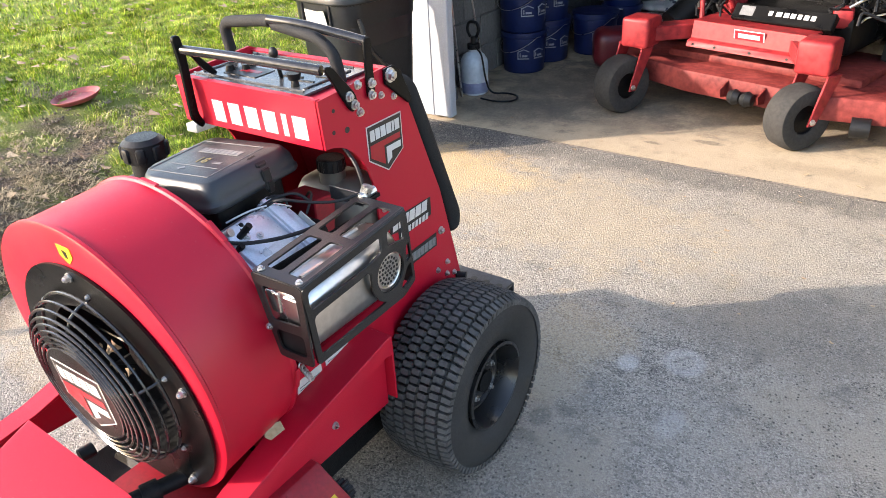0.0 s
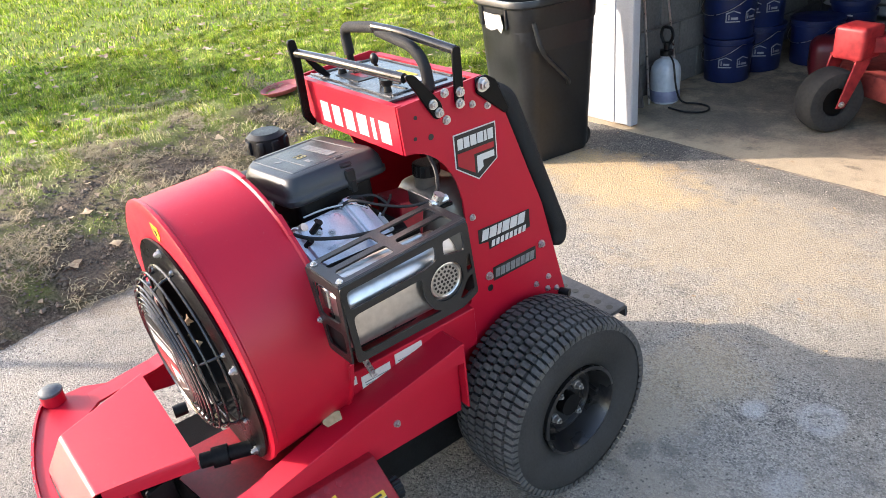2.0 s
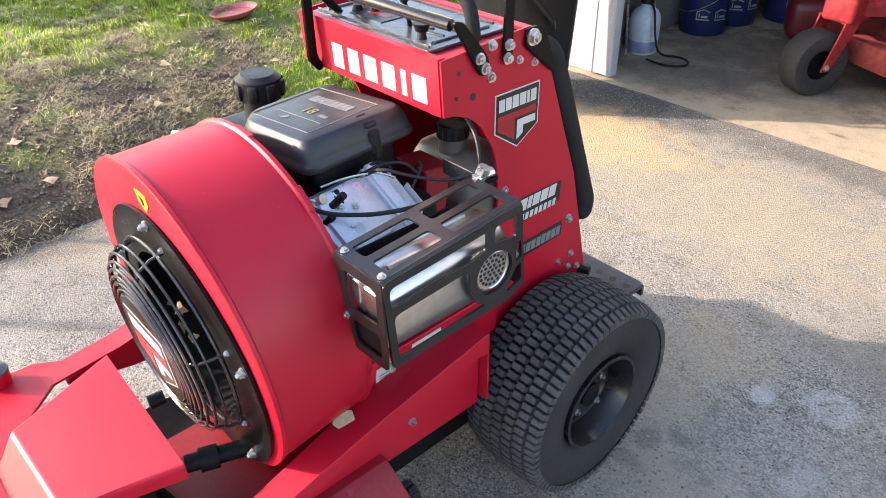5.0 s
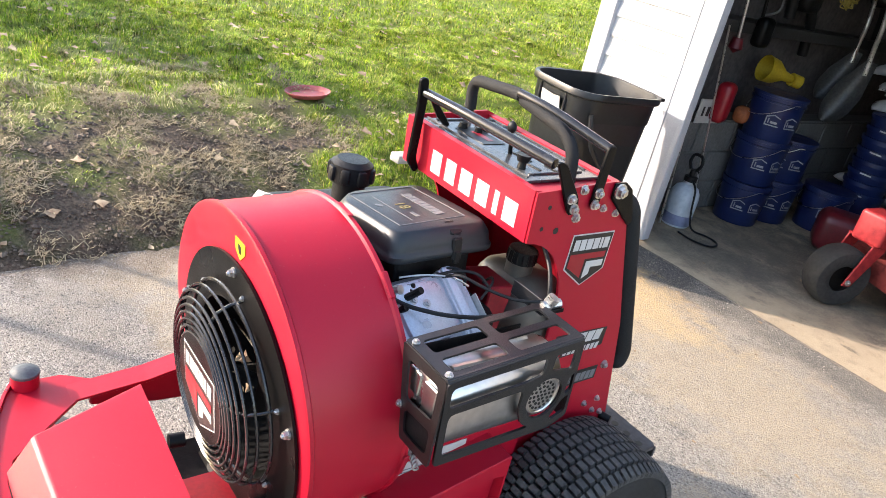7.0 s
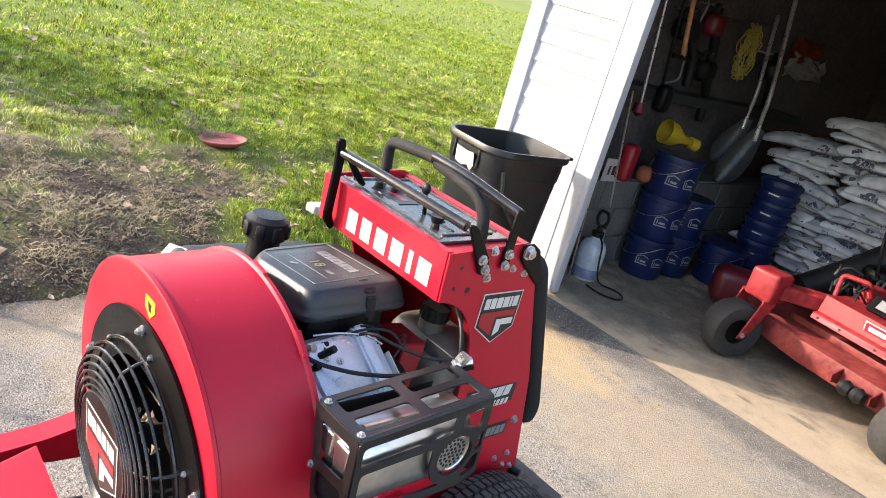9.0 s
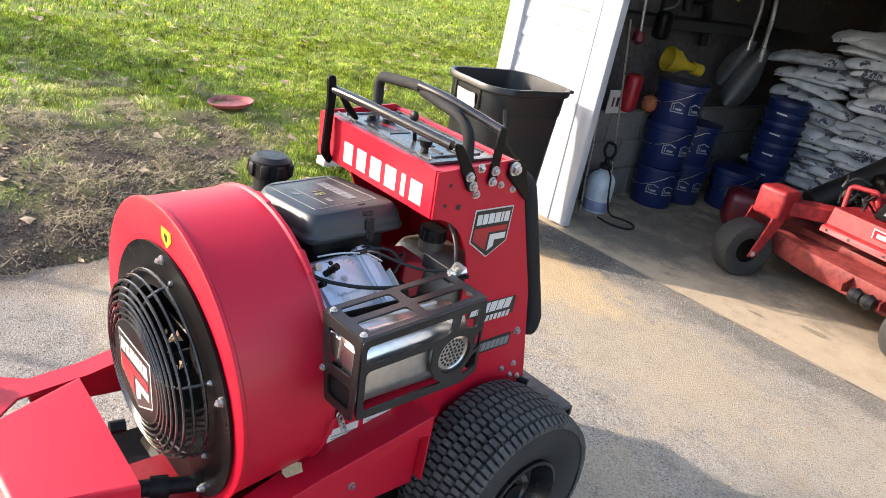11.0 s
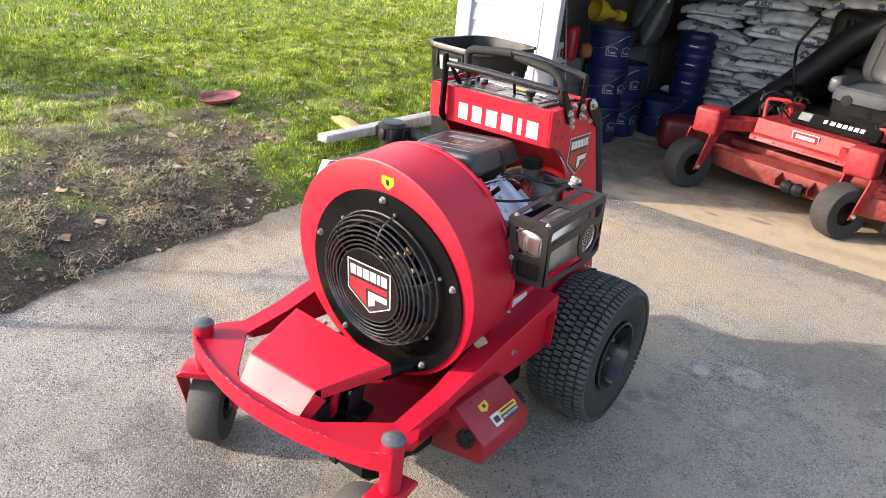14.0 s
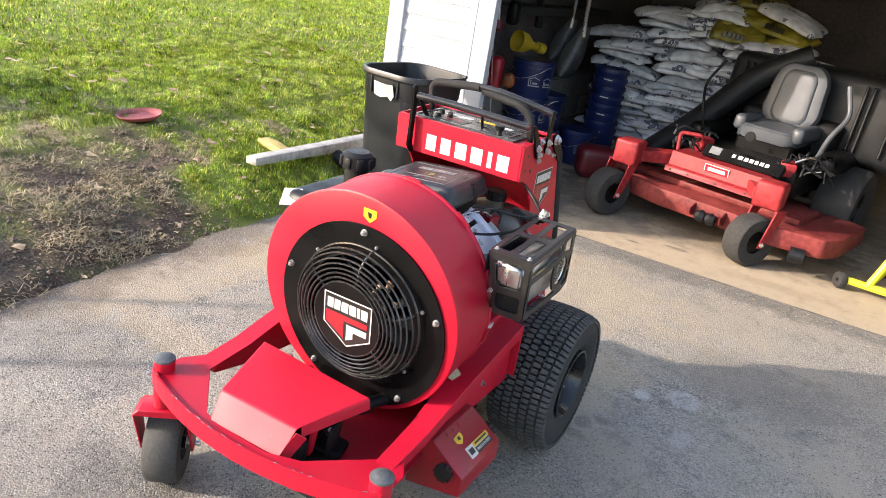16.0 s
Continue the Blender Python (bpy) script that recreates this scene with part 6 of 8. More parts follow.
def build_caster(x, y, yaw):
    c = new("front_caster")
    c.parent = blower
    c.matrix_local = pose(x, y, 0, 0, 0, yaw)
    bm = B()
    cyl(bm, (0, 0, 0.276), (0, 0, 0.284), 0.036, 28, 0.028)
    cyl(bm, (0, 0, 0.280), (0, 0, 0.426), 0.0275, 28)
    part("post", bm, RED, c)
    bm = B()
    lathe(bm, [(0.001, 0.425), (0.0288, 0.425), (0.0292, 0.429), (0.0285, 0.4315), (0.0255, 0.4320), (0.020, 0.4365), (0.010, 0.4390), (0.001, 0.4395)], Matrix(), 32)
    part("post_cap", bm, CAPDARK, c, "dull dark grey plastic cap")
    bm = B()
    w = 0.068
    prism(bm, [(-w - 0.006, 0.268), (-w - 0.006, 0.10), (-w, 0.10), (-w, 0.262), (w, 0.262), (w, 0.10), (w + 0.006, 0.10), (w + 0.006, 0.268), (w - 0.01, 0.284), (-w + 0.01, 0.284)], "y", 0.0, 0.076, 0.003)
    # the legs rake back and taper down to the axle
    for v in bm.verts:
        k = min(1.0, max(0.0, (0.250 - v.co.z) / 0.15))
        v.co.y = (v.co.y - 0.038) * (1 - 0.42 * k) + 0.060 * k
    part("fork", bm, RED, c, "red steel caster fork")
    t = Matrix.Translation((0, 0.060, 0.117)) @ pose(0, 0, 0, 0, 90)
    bm = B()
    lathe(bm, [(0.052, -0.045), (0.090, -0.051), (0.108, -0.047), (0.1155, -0.036), (0.117, 0.0), (0.1155, 0.036), (0.108, 0.047), (0.090, 0.051), (0.052, 0.045)], t, 48)
    part("tyre", bm, GREYRUBBER, c, "smooth worn grey tyre")
    bm = B()
    lathe(bm, [(0.001, -0.05), (0.018, -0.05), (0.022, -0.02), (0.052, -0.015), (0.054, -0.045), (0.058, -0.045), (0.058, 0.045), (0.054, 0.045), (0.052, 0.015), (0.022, 0.02), (0.018, 0.05), (0.001, 0.05)], t, 32)
    part("rim", bm, BLACK, c)
    bm = B()
    cyl(bm, (-0.088, 0.060, 0.117), (0.088, 0.060, 0.117), 0.008, 12)
    part("axle", bm, ZINC, c)
    bolt(blower, (x - 0.030, y - 0.020, 0.378), (-0.5, -0.8, 0), 0.006, 0.008)


build_caster(-0.356, -0.672, 35)
build_caster(0.356, -0.672, 98)


def build_chute():
    prof = [(0.270, 0.362), (0.335, 0.362), (0.436, 0.292), (0.434, 0.232), (0.270, 0.200)]
    bm = B()
    prism(bm, prof, "y", -0.398, -0.180, 0.002)
    chute = part("discharge_chute", bm, SHADEDRED, blower, "red side discharge chute with warning labels")
    u, w = Vector((0.101, 0, -0.070)).normalized(), Vector((0, 1, 0))
    nrm = u.cross(w)
    nrm = nrm if nrm.z > 0 else -nrm
    m = Matrix((w, -u, nrm)).transposed().to_4x4()
    m.translation = Vector((0.340, -0.285, 0.3585)) + nrm * 0.0006
    m = m @ Matrix.Diagonal((0.84, 0.84, 1, 1))

    def lab(x0, x1, y0, y1, h, mat, name):
        bm = B()
        box(bm, ((x0 + x1) / 2, -(y0 + y1) / 2, h), (x1 - x0, y1 - y0, 0.0006))
        bmesh.ops.transform(bm, matrix=m, verts=bm.verts)
        return part(name, bm, mat, chute, "", 0)
    lab(-0.040, 0.098, 0.078, 0.118, 0.0, WHITE, "warning_label")
    lab(0.002, 0.098, 0.078, 0.095, 0.0008, YELLOW, "label_field")
    lab(0.002, 0.098, 0.097, 0.118, 0.0008, BLACKDECAL, "label_field")
    lettering("PINCH POINT", 0.014, m @ pose(0.050, -0.1070, 0.0015), WHITE, chute)
    lab(0.012, 0.088, 0.0835, 0.0895, 0.0016, BLACKDECAL, "label_print")
    lab(-0.032, -0.006, 0.088, 0.108, 0.0008, BLACKDECAL, "label_picture")
    bm = B()
    prism(bm, [(-0.056, -0.030), (-0.012, -0.026), (-0.012, -0.046), (-0.034, -0.060), (-0.056, -0.050)], "z", 0.0, 0.0008)
    bmesh.ops.transform(bm, matrix=m, verts=bm.verts)
    part("danger_sticker", bm, YELLOW, chute, "yellow danger sticker", 0)
    lab(-0.040, -0.026, 0.034, 0.046, 0.0012, BLACKDECAL, "label_picture")
    for p in ((0.345, -0.335, 0.355), (0.345, -0.305, 0.355), (0.345, -0.275, 0.355)):
        bm = B()
        cyl(bm, p, Vector(p) + nrm * 0.002, 0.007, 14)
        part("rivet", bm, SHADEDRED, chute)
    for y, s in ((-0.398, -1), (-0.180, 1)):
        bm = B()
        cyl(bm, (0.385, y, 0.295), (0.385, y + s * 0.022, 0.295), 0.019, 24, 0.022)
        for k in range(10):
            q = 2 * math.pi * k / 10
            cyl(bm, (0.385 + 0.021 * math.cos(q), y + s * 0.004, 0.295 + 0.021 * math.sin(q)), (0.385 + 0.022 * math.cos(q), y + s * 0.022, 0.295 + 0.022 * math.sin(q)), 0.0045, 6)
        part("chute_knob", bm, PLASTIC, chute, "ribbed black plastic knob")
    bolt(blower, (0.316, -0.10, 0.392), (1, 0, 0), 0.007, 0.008)


build_chute()


def build_step():
    bm = B()
    prism(bm, [(-0.27, 0.50), (0.305, 0.50), (0.312, 0.515), (0.312, 0.685), (0.300, 0.695), (-0.27, 0.695)], "z", 0.318, 0.330, 0.002)
    box(bm, (0.022, 0.690, 0.309), (0.58, 0.008, 0.03))
    step = part("foot_step", bm, STEPGREY, blower, "grey-black perforated standing step")
    for i in range(13):
        for j in range(3):
            bm = B()
            cyl(bm, (-0.23 + 0.043 * i + 0.02 * (j % 2), 0.545 + 0.052 * j, 0.3301), (-0.23 + 0.043 * i + 0.02 * (j % 2), 0.545 + 0.052 * j, 0.3308), 0.0105, 12)
            part("step_hole", bm, BLACKDECAL, step, "", 0)
    bm = B()
    box(bm, (0.022, 0.50, 0.36), (0.36, 0.06, 0.10), None, 0.004)
    part("step_hinge", bm, BLACK, step)
    bm = B()
    cyl(bm, (0.236, 0.505, 0.43), (0.262, 0.515, 0.43), 0.011, 12)
    part("step_pin", bm, PLASTIC, step)


build_step()


# ---------------------------------------------------------------- beside the drive
BINPLASTIC = material("bin_plastic", (0.0038, 0.0048, 0.0062), (0.0115, 0.0138, 0.0168), 0.42, grain=60, patch=5, bump=0.2, relief=150)
DIRTYPAPER = material("dirty_paper", (0.17, 0.165, 0.145), (0.42, 0.41, 0.38), 0.7, grain=45, patch=16)
WOOD = material("grey_timber", (0.2, 0.185, 0.165), (0.43, 0.405, 0.37), 0.85, grain=25, patch=6, bump=0.6, relief=90)
CLAY = material("red_plastic_dish", (0.2, 0.034, 0.034), (0.28, 0.062, 0.058), 0.6, grain=60, patch=12)
REDPLASTIC = material("dark_red_plastic", (0.075, 0.003, 0.008), (0.12, 0.006, 0.012), 0.45, grain=60, patch=10)
MARK = material("faded_mark", (0.16, 0.17, 0.2), (0.3, 0.31, 0.34), 0.6, grain=60, patch=20)
OCHRE = material("yellow_plastic", (0.36, 0.24, 0.012), (0.5, 0.36, 0.02), 0.55, grain=60, patch=10)


def build_bin():
    t = thing("wheeled_bin", "tall open black plastic bin beside the garage wall", "rubbish bin", pose(-1.363, 2.021, 0.004, 0, 0, -7))

    def loop(w, d, z, r=0.09):
        return [(x, y, z) for x, y in rounded(w, d, r)]
    bm = B()
    loft(bm, [loop(0.34, 0.38, 0.0, 0.05), loop(0.36, 0.40, 0.03, 0.06), loop(0.42, 0.50, 0.69, 0.10), loop(0.43, 0.51, 0.70, 0.10), loop(0.45, 0.53, 0.80, 0.12), loop(0.478, 0.558, 0.804, 0.13), loop(0.490, 0.570, 0.812, 0.135), loop(0.490, 0.570, 0.832, 0.135), loop(0.482, 0.562, 0.840, 0.13), loop(0.450, 0.530, 0.838, 0.12), loop(0.425, 0.50, 0.70, 0.10), loop(0.34, 0.38, 0.03, 0.05)])
    part("tub", bm, BINPLASTIC, t)
    for x in (-0.10, 0.10):
        bm = B()
        box(bm, (x, -0.262, 0.755), (0.012, 0.02, 0.10), None, 0.004)
        part("rib", bm, BINPLASTIC, t)
    bm = B()
    tube(bm, fillet([(0.235, -0.20, 0.74), (0.262, -0.18, 0.60), (0.255, -0.02, 0.44), (0.215, 0.02, 0.40)], 0.06), 0.012, 10)
    part("handle", bm, BINPLASTIC, t)
    bm = B()
    prism(bm, [(-0.075, 0.775), (0.02, 0.770), (0.07, 0.775), (0.088, 0.715), (0.070, 0.685), (0.040, 0.705), (-0.01, 0.69), (-0.06, 0.70)], "y", -0.273, -0.2705)
    bmesh.ops.transform(bm, matrix=Matrix.Translation((0, -0.004, 0)) @ Matrix.Shear("XY", 4, (0, 0)), verts=bm.verts)
    part("torn_label", bm, DIRTYPAPER, t, "torn dirty paper label", 0)
    for s in (-1, 1):
        bm = B()
        cyl(bm, (s * 0.125 - 0.02, 0.165, 0.06), (s * 0.125 + 0.02, 0.165, 0.06), 0.06, 20)
        part("wheel", bm, RUBBER, t)
    bm = B()
    box(bm, (0, 0.285, 0.825), (0.36, 0.035, 0.018), None, 0.005)
    part("hinge_bar", bm, BINPLASTIC, t)


build_bin()
bm = B()
box(bm, (0, 0, 0), (0.10, 1.32, 0.085), None, 0.012, 2)
for v in bm.verts:
    if v.co.y < -0.6:
        v.co.z = v.co.z * 0.55 + 0.015
        v.co.x *= 0.8
lone("landscape_timber", bm, WOOD, "weathered grey timber lying along the lawn edge", "timber", m=pose(-2.02, 1.99, 0.178, -2, 0, 3))
bm = B()
prism(bm, [(-0.10, 0), (0.11, 0), (0.09, 0.035), (0.02, 0.048), (-0.08, 0.045)], "y", -0.035, 0.035, 0.006, 2)
lone("yellow_block", bm, material("faded_yellow", (0.30, 0.21, 0.05), (0.46, 0.36, 0.12), 0.7, grain=60, patch=10), "small yellow plastic block at the lawn edge", "block", m=pose(-2.19, 1.74, 0.180, 0, 0, -12) @ Matrix.Diagonal((1.35, 1.2, 1.0, 1)))
bm = B()
lathe(bm, [(0.001, 0.006), (0.105, 0.006), (0.128, 0.026), (0.136, 0.028), (0.136, 0.022), (0.112, 0.0), (0.001, 0.0)], Matrix(), 40)
lone("red_dish", bm, CLAY, "faded red plastic dish lying on the lawn", "dish", m=pose(-2.84, 1.235, height(-2.84, 1.235) + 0.012, 6, -4, 0))

# ---------------------------------------------------------------- in the garage
BLUE = material("blue_plastic", (0.0024, 0.009, 0.052), (0.004, 0.015, 0.078), 0.45, grain=50, patch=8, bump=0.1)
PLASTICBAG = material("white_bag_film", (0.34, 0.35, 0.37), (0.68, 0.68, 0.70), 0.36, grain=12, patch=5, bump=0.6, relief=40, random=0.5)
YELLOWBAG = material("yellow_bag_film", (0.12, 0.098, 0.008), (0.21, 0.175, 0.015), 0.4, grain=14, patch=5, bump=0.6, relief=40, random=0.4)
_t = PLASTICBAG.node_tree
_b = _t.nodes["Principled BSDF"]
_film = _b.inputs["Base Color"].links[0].from_socket
_nz, _mr, _mx, _tc = _t.nodes.new("ShaderNodeTexNoise"), _t.nodes.new("ShaderNodeMapRange"), _t.nodes.new("ShaderNodeMix"), _t.nodes.new("ShaderNodeTexCoord")
_mx.data_type = "RGBA"
_mx.inputs[7].default_value = (0.030, 0.035, 0.075, 1)
_nz.inputs["Scale"].default_value, _nz.inputs["Detail"].default_value = 1.0, 2
_mp = _t.nodes.new("ShaderNodeMapping")
_mp.inputs["Scale"].default_value = (7, 11, 11)
_oi = _t.nodes.new("ShaderNodeObjectInfo")
_t.links.new(_tc.outputs["Object"], _mp.inputs["Vector"])
_nz.noise_dimensions = "4D"
_wm = _t.nodes.new("ShaderNodeMath")
_wm.operation, _wm.inputs[1].default_value = "MULTIPLY", 40
_t.links.new(_oi.outputs["Random"], _wm.inputs[0])
_t.links.new(_wm.outputs[0], _nz.inputs["W"])
_mr.inputs["From Min"].default_value, _mr.inputs["From Max"].default_value, _mr.inputs["To Max"].default_value = 0.59, 0.605, 0.95
_t.links.new(_mp.outputs[0], _nz.inputs["Vector"])
_t.links.new(_nz.outputs["Fac"], _mr.inputs["Value"])
_mp2, _nz2, _mr2, _mu = _t.nodes.new("ShaderNodeMapping"), _t.nodes.new("ShaderNodeTexNoise"), _t.nodes.new("ShaderNodeMapRange"), _t.nodes.new("ShaderNodeMath")
_mp2.inputs["Scale"].default_value = (70, 38, 38)
_nz2.inputs["Scale"].default_value, _nz2.inputs["Detail"].default_value = 1.0, 1
_mr2.inputs["From Min"].default_value, _mr2.inputs["From Max"].default_value, _mr2.inputs["To Min"].default_value = 0.42, 0.47, 0.15
_mu.operation = "MULTIPLY"
_t.links.new(_tc.outputs["Object"], _mp2.inputs["Vector"])
_t.links.new(_mp2.outputs[0], _nz2.inputs["Vector"])
_t.links.new(_nz2.outputs["Fac"], _mr2.inputs["Value"])
_t.links.new(_mr.outputs[0], _mu.inputs[0])
_t.links.new(_mr2.outputs[0], _mu.inputs[1])
_t.links.new(_mu.outputs[0], _mx.inputs[0])
_t.links.new(_film, _mx.inputs[6])
_t.links.new(_mx.outputs[2], _b.inputs["Base Color"])
BAGPRINT = material("bag_print", (0.04, 0.05, 0.10), (0.14, 0.14, 0.20), 0.5, grain=40, patch=12)
DECKRED = material("dusty_deck_red", (0.080, 0.008, 0.008), (0.205, 0.038, 0.033), 0.65, grain=30, patch=6, bump=0.3, relief=200, spec=0.25)
MOWER = material("faded_mower_red", (0.13, 0.006, 0.010), (0.30, 0.024, 0.026), 0.5, grain=28, patch=7, bump=0.1, spec=0.3)
SEATGREY = material("seat_vinyl", (0.034, 0.039, 0.046), (0.062, 0.069, 0.078), 0.5, grain=200, patch=9, bump=0.2, relief=400)
CLEARWHITE = material("milky_plastic", (0.36, 0.41, 0.47), (0.48, 0.53, 0.58), 0.4, grain=40, patch=10)
CHERRY = material("bright_red_plastic", (0.22, 0.004, 0.012), (0.32, 0.008, 0.018), 0.4, grain=60, patch=10)
CLOTH0 = material("orange_cord", (0.20, 0.05, 0.015), (0.34, 0.10, 0.03), 0.7, grain=60, patch=10)
DUSTYTYRE = material("dusty_mower_tyre", (0.008, 0.008, 0.0078), (0.030, 0.0285, 0.0265), 0.85, grain=60, patch=9, bump=0.3, relief=300)
NEON = material("yellow_cart_paint", (0.62, 0.60, 0.02), (0.78, 0.72, 0.03), 0.4, grain=40, patch=10)


def build_bucket():
    t = thing("blue_bucket", "blue plastic bucket with a pale maker's mark in a stack", "bucket", group="stacked buckets")
    bm = B()
    lathe(bm, [(0.001, 0.0), (0.128, 0.0), (0.132, 0.006), (0.142, 0.215), (0.150, 0.217), (0.150, 0.226), (0.143, 0.228), (0.144, 0.245), (0.152, 0.247), (0.152, 0.262), (0.001, 0.264)], Matrix(), 36)
    body = part("body", bm, BLUE, t)
    for a in (-62, -20):
        q = radians(a)
        m = Matrix.Translation((0.1375 * math.cos(q), 0.1375 * math.sin(q), 0.125)) @ pose(0, 0, 0, 0, 0, a + 90) @ pose(0, 0, 0, -3)
        for pts in ([(-0.040, -0.028), (0.036, -0.028), (0.036, -0.022), (-0.040, -0.022)], [(-0.040, -0.022), (-0.034, -0.022), (-0.034, 0.022), (-0.040, 0.022)], [(-0.040, 0.022), (0.0, 0.036), (0.036, 0.022), (0.036, 0.016), (0.0, 0.030), (-0.034, 0.016)], [(-0.026, -0.014), (-0.020, -0.014), (-0.020, 0.012), (-0.026, 0.012)], [(-0.012, -0.014), (0.024, -0.014), (0.024, -0.002), (-0.012, -0.002)]):
            bm = B()
            prism(bm, pts, "y", -0.0045, -0.003)
            bmesh.ops.transform(bm, matrix=m, verts=bm.verts)
            part("mark", bm, MARK, body, "", 0)
    bm = B()
    tube(bm, [(0.154 * math.cos(q), 0.154 * math.sin(q), 0.232 - 0.10 * max(0, math.sin(-q - 0.5)) ) for q in (-math.pi * k / 16 - 0.3 for k in range(17))], 0.0022, 6)
    part("wire_handle", bm, ZINC, t)
    return t


first = build_bucket()
first.matrix_world = pose(-1.30, 3.67, 0.002) @ Matrix.Scale(1.06, 4)
for x, y, z, r in ((-1.305, 3.665, 0.268, 12), (-1.300, 3.655, 0.534, 3), (-1.05, 4.30, 0.002, 5), (-1.285, 3.99, 0.002, 8), (-1.29, 3.985, 0.268, -10)):
    copy_thing(first, pose(x, y, z * 1.06, 0, 0, r) @ Matrix.Scale(1.06, 4))


def build_nest():
    t = thing("nested_buckets", "tall nest of blue buckets one inside another", "bucket stack", pose(-0.985, 4.64, 0.002))
    for k in range(8):
        bm = B()
        z = 0.075 * k
        lathe(bm, [(0.132, z + (0.0 if k == 0 else 0.2)), (0.146, z + 0.255), (0.154, z + 0.256), (0.154, z + 0.285), (0.146, z + 0.287), (0.12, z + 0.27)], Matrix(), 32, closed=False)
        b = part("bucket", bm, BLUE, t)
        if k % 2 == 0:
            bm = B()
            box(bm, (0.03, -0.151, z + 0.272), (0.075, 0.006, 0.009), pose(0, 0, 0, 0, 3, 12))
            part("grip", bm, WHITE, b, "", 0)


build_nest()


def build_sprayer():
    t = thing("pump_sprayer", "white pump sprayer with a black handle on the garage floor", "sprayer", pose(-1.325, 3.055, 0.002))
    bm = B()
    lathe(bm, [(0.001, 0.0), (0.080, 0.0), (0.088, 0.012), (0.090, 0.18), (0.085, 0.215), (0.068, 0.245), (0.042, 0.262), (0.034, 0.268), (0.034, 0.285), (0.001, 0.285)], Matrix(), 32)
    tank = part("tank", bm, CLEARWHITE, t)
    bm = B()
    lathe(bm, [(0.0885, 0.014), (0.0898, 0.016), (0.0903, 0.078), (0.0890, 0.080)], Matrix(), 32)
    part("liquid_band", bm, material("blue_liquid", (0.13, 0.15, 0.25), (0.19, 0.21, 0.32), 0.4, grain=40, patch=10), tank)
    bm = B()
    lathe(bm, [(0.001, 0.285), (0.040, 0.285), (0.040, 0.315), (0.018, 0.32), (0.018, 0.36), (0.001, 0.36)], Matrix(), 20)
    part("collar", bm, PLASTIC, t)
    bm = B()
    tube(bm, fillet([(-0.02, 0, 0.355), (-0.045, 0, 0.40), (-0.03, 0, 0.45), (0.03, 0, 0.45), (0.045, 0, 0.40), (0.02, 0, 0.355)], 0.02), 0.010, 8)
    part("pump_handle", bm, PLASTIC, t)
    bm = B()
    line = [(0.03, -0.02, 0.30), (0.09, -0.05, 0.27), (0.12, -0.06, 0.12), (0.13, -0.02, 0.012), (0.22, 0.05, 0.010), (0.32, 0.02, 0.010), (0.34, -0.08, 0.010), (0.24, -0.14, 0.010), (0.12, -0.12, 0.010)]
    tube(bm, fillet(line, 0.07, 6), 0.006, 8)
    part("hose", bm, PLASTIC, t)


build_sprayer()


def bag_mesh(name, seed, mat):
    rng = random.Random(seed)
    bm = B()
    nx, ny = 34, 24
    off = rng.uniform(0, 50)
    top, low = {}, {}
    for i in range(nx + 1):
        for j in range(ny + 1):
            u, v = 2 * i / nx - 1, 2 * j / ny - 1
            puff = max(0.0, (1 - abs(u) ** 5.0) * (1 - abs(v) ** 4.5)) ** 0.5
            fold = 0.5 - abs(noise.noise((u * 3.0 + off + 0.8 * v, v * 4.2, 4)))
            crease = 0.5 - abs(noise.noise((u * 7 + off - 1.4 * v, v * 9 + 1.5 * u, 6)))
            wr = 0.34 * noise.noise((u * 1.7 + off, v * 2.0, 0)) + 0.42 * (fold - 0.3) + 0.24 * (crease - 0.3)
            side = 1 + 0.07 * noise.noise((v * 2.4 + u * 1.5, off, 1))
            x, y = u * 0.265 * side * (1 - 0.06 * v * v * v * v), v * 0.185 * (1 + 0.08 * noise.noise((u * 2.6, off, 2))) * (1 - 0.10 * abs(u) ** 5)
            droop = -0.016 * (abs(u) ** 3 + abs(v) ** 3) * (1 + noise.noise((u * 1.5, v * 1.5, off + 9)))
            top[i, j] = bm.verts.new((x, y, 0.040 * puff * (1 + 1.4 * wr) + droop + 0.010 * noise.noise((u * 1.3, v * 1.3, off))))
            low[i, j] = top[i, j] if i in (0, nx) or j in (0, ny) else bm.verts.new((x, y, -0.030 * puff * (1 + 0.9 * wr) + droop))
    for i in range(nx):
        for j in range(ny):
            bm.faces.new((top[i, j], top[i + 1, j], top[i + 1, j + 1], top[i, j + 1]))
            q = [low[i, j], low[i, j + 1], low[i + 1, j + 1], low[i + 1, j]]
            bm.faces.new(q)
    bmesh.ops.recalc_face_normals(bm, faces=bm.faces[:])
    me = bpy.data.meshes.new(name)
    bm.to_mesh(me)
    bm.free()
    me.materials.append(mat)
    me.shade_smooth()
    return me


def print_patch(parent, rng):
    """A dark printed patch that follows the front edge of a bag."""
    bm = B()
    x, w = rng.uniform(-0.12, 0.06), rng.uniform(0.08, 0.16)
    box(bm, (x, -0.172, 0.012), (w, 0.006, 0.026), pose(0, 0, 0, -38, 0, 0), 0.002)
    part("print", bm, BAGPRINT, parent, "", 0)


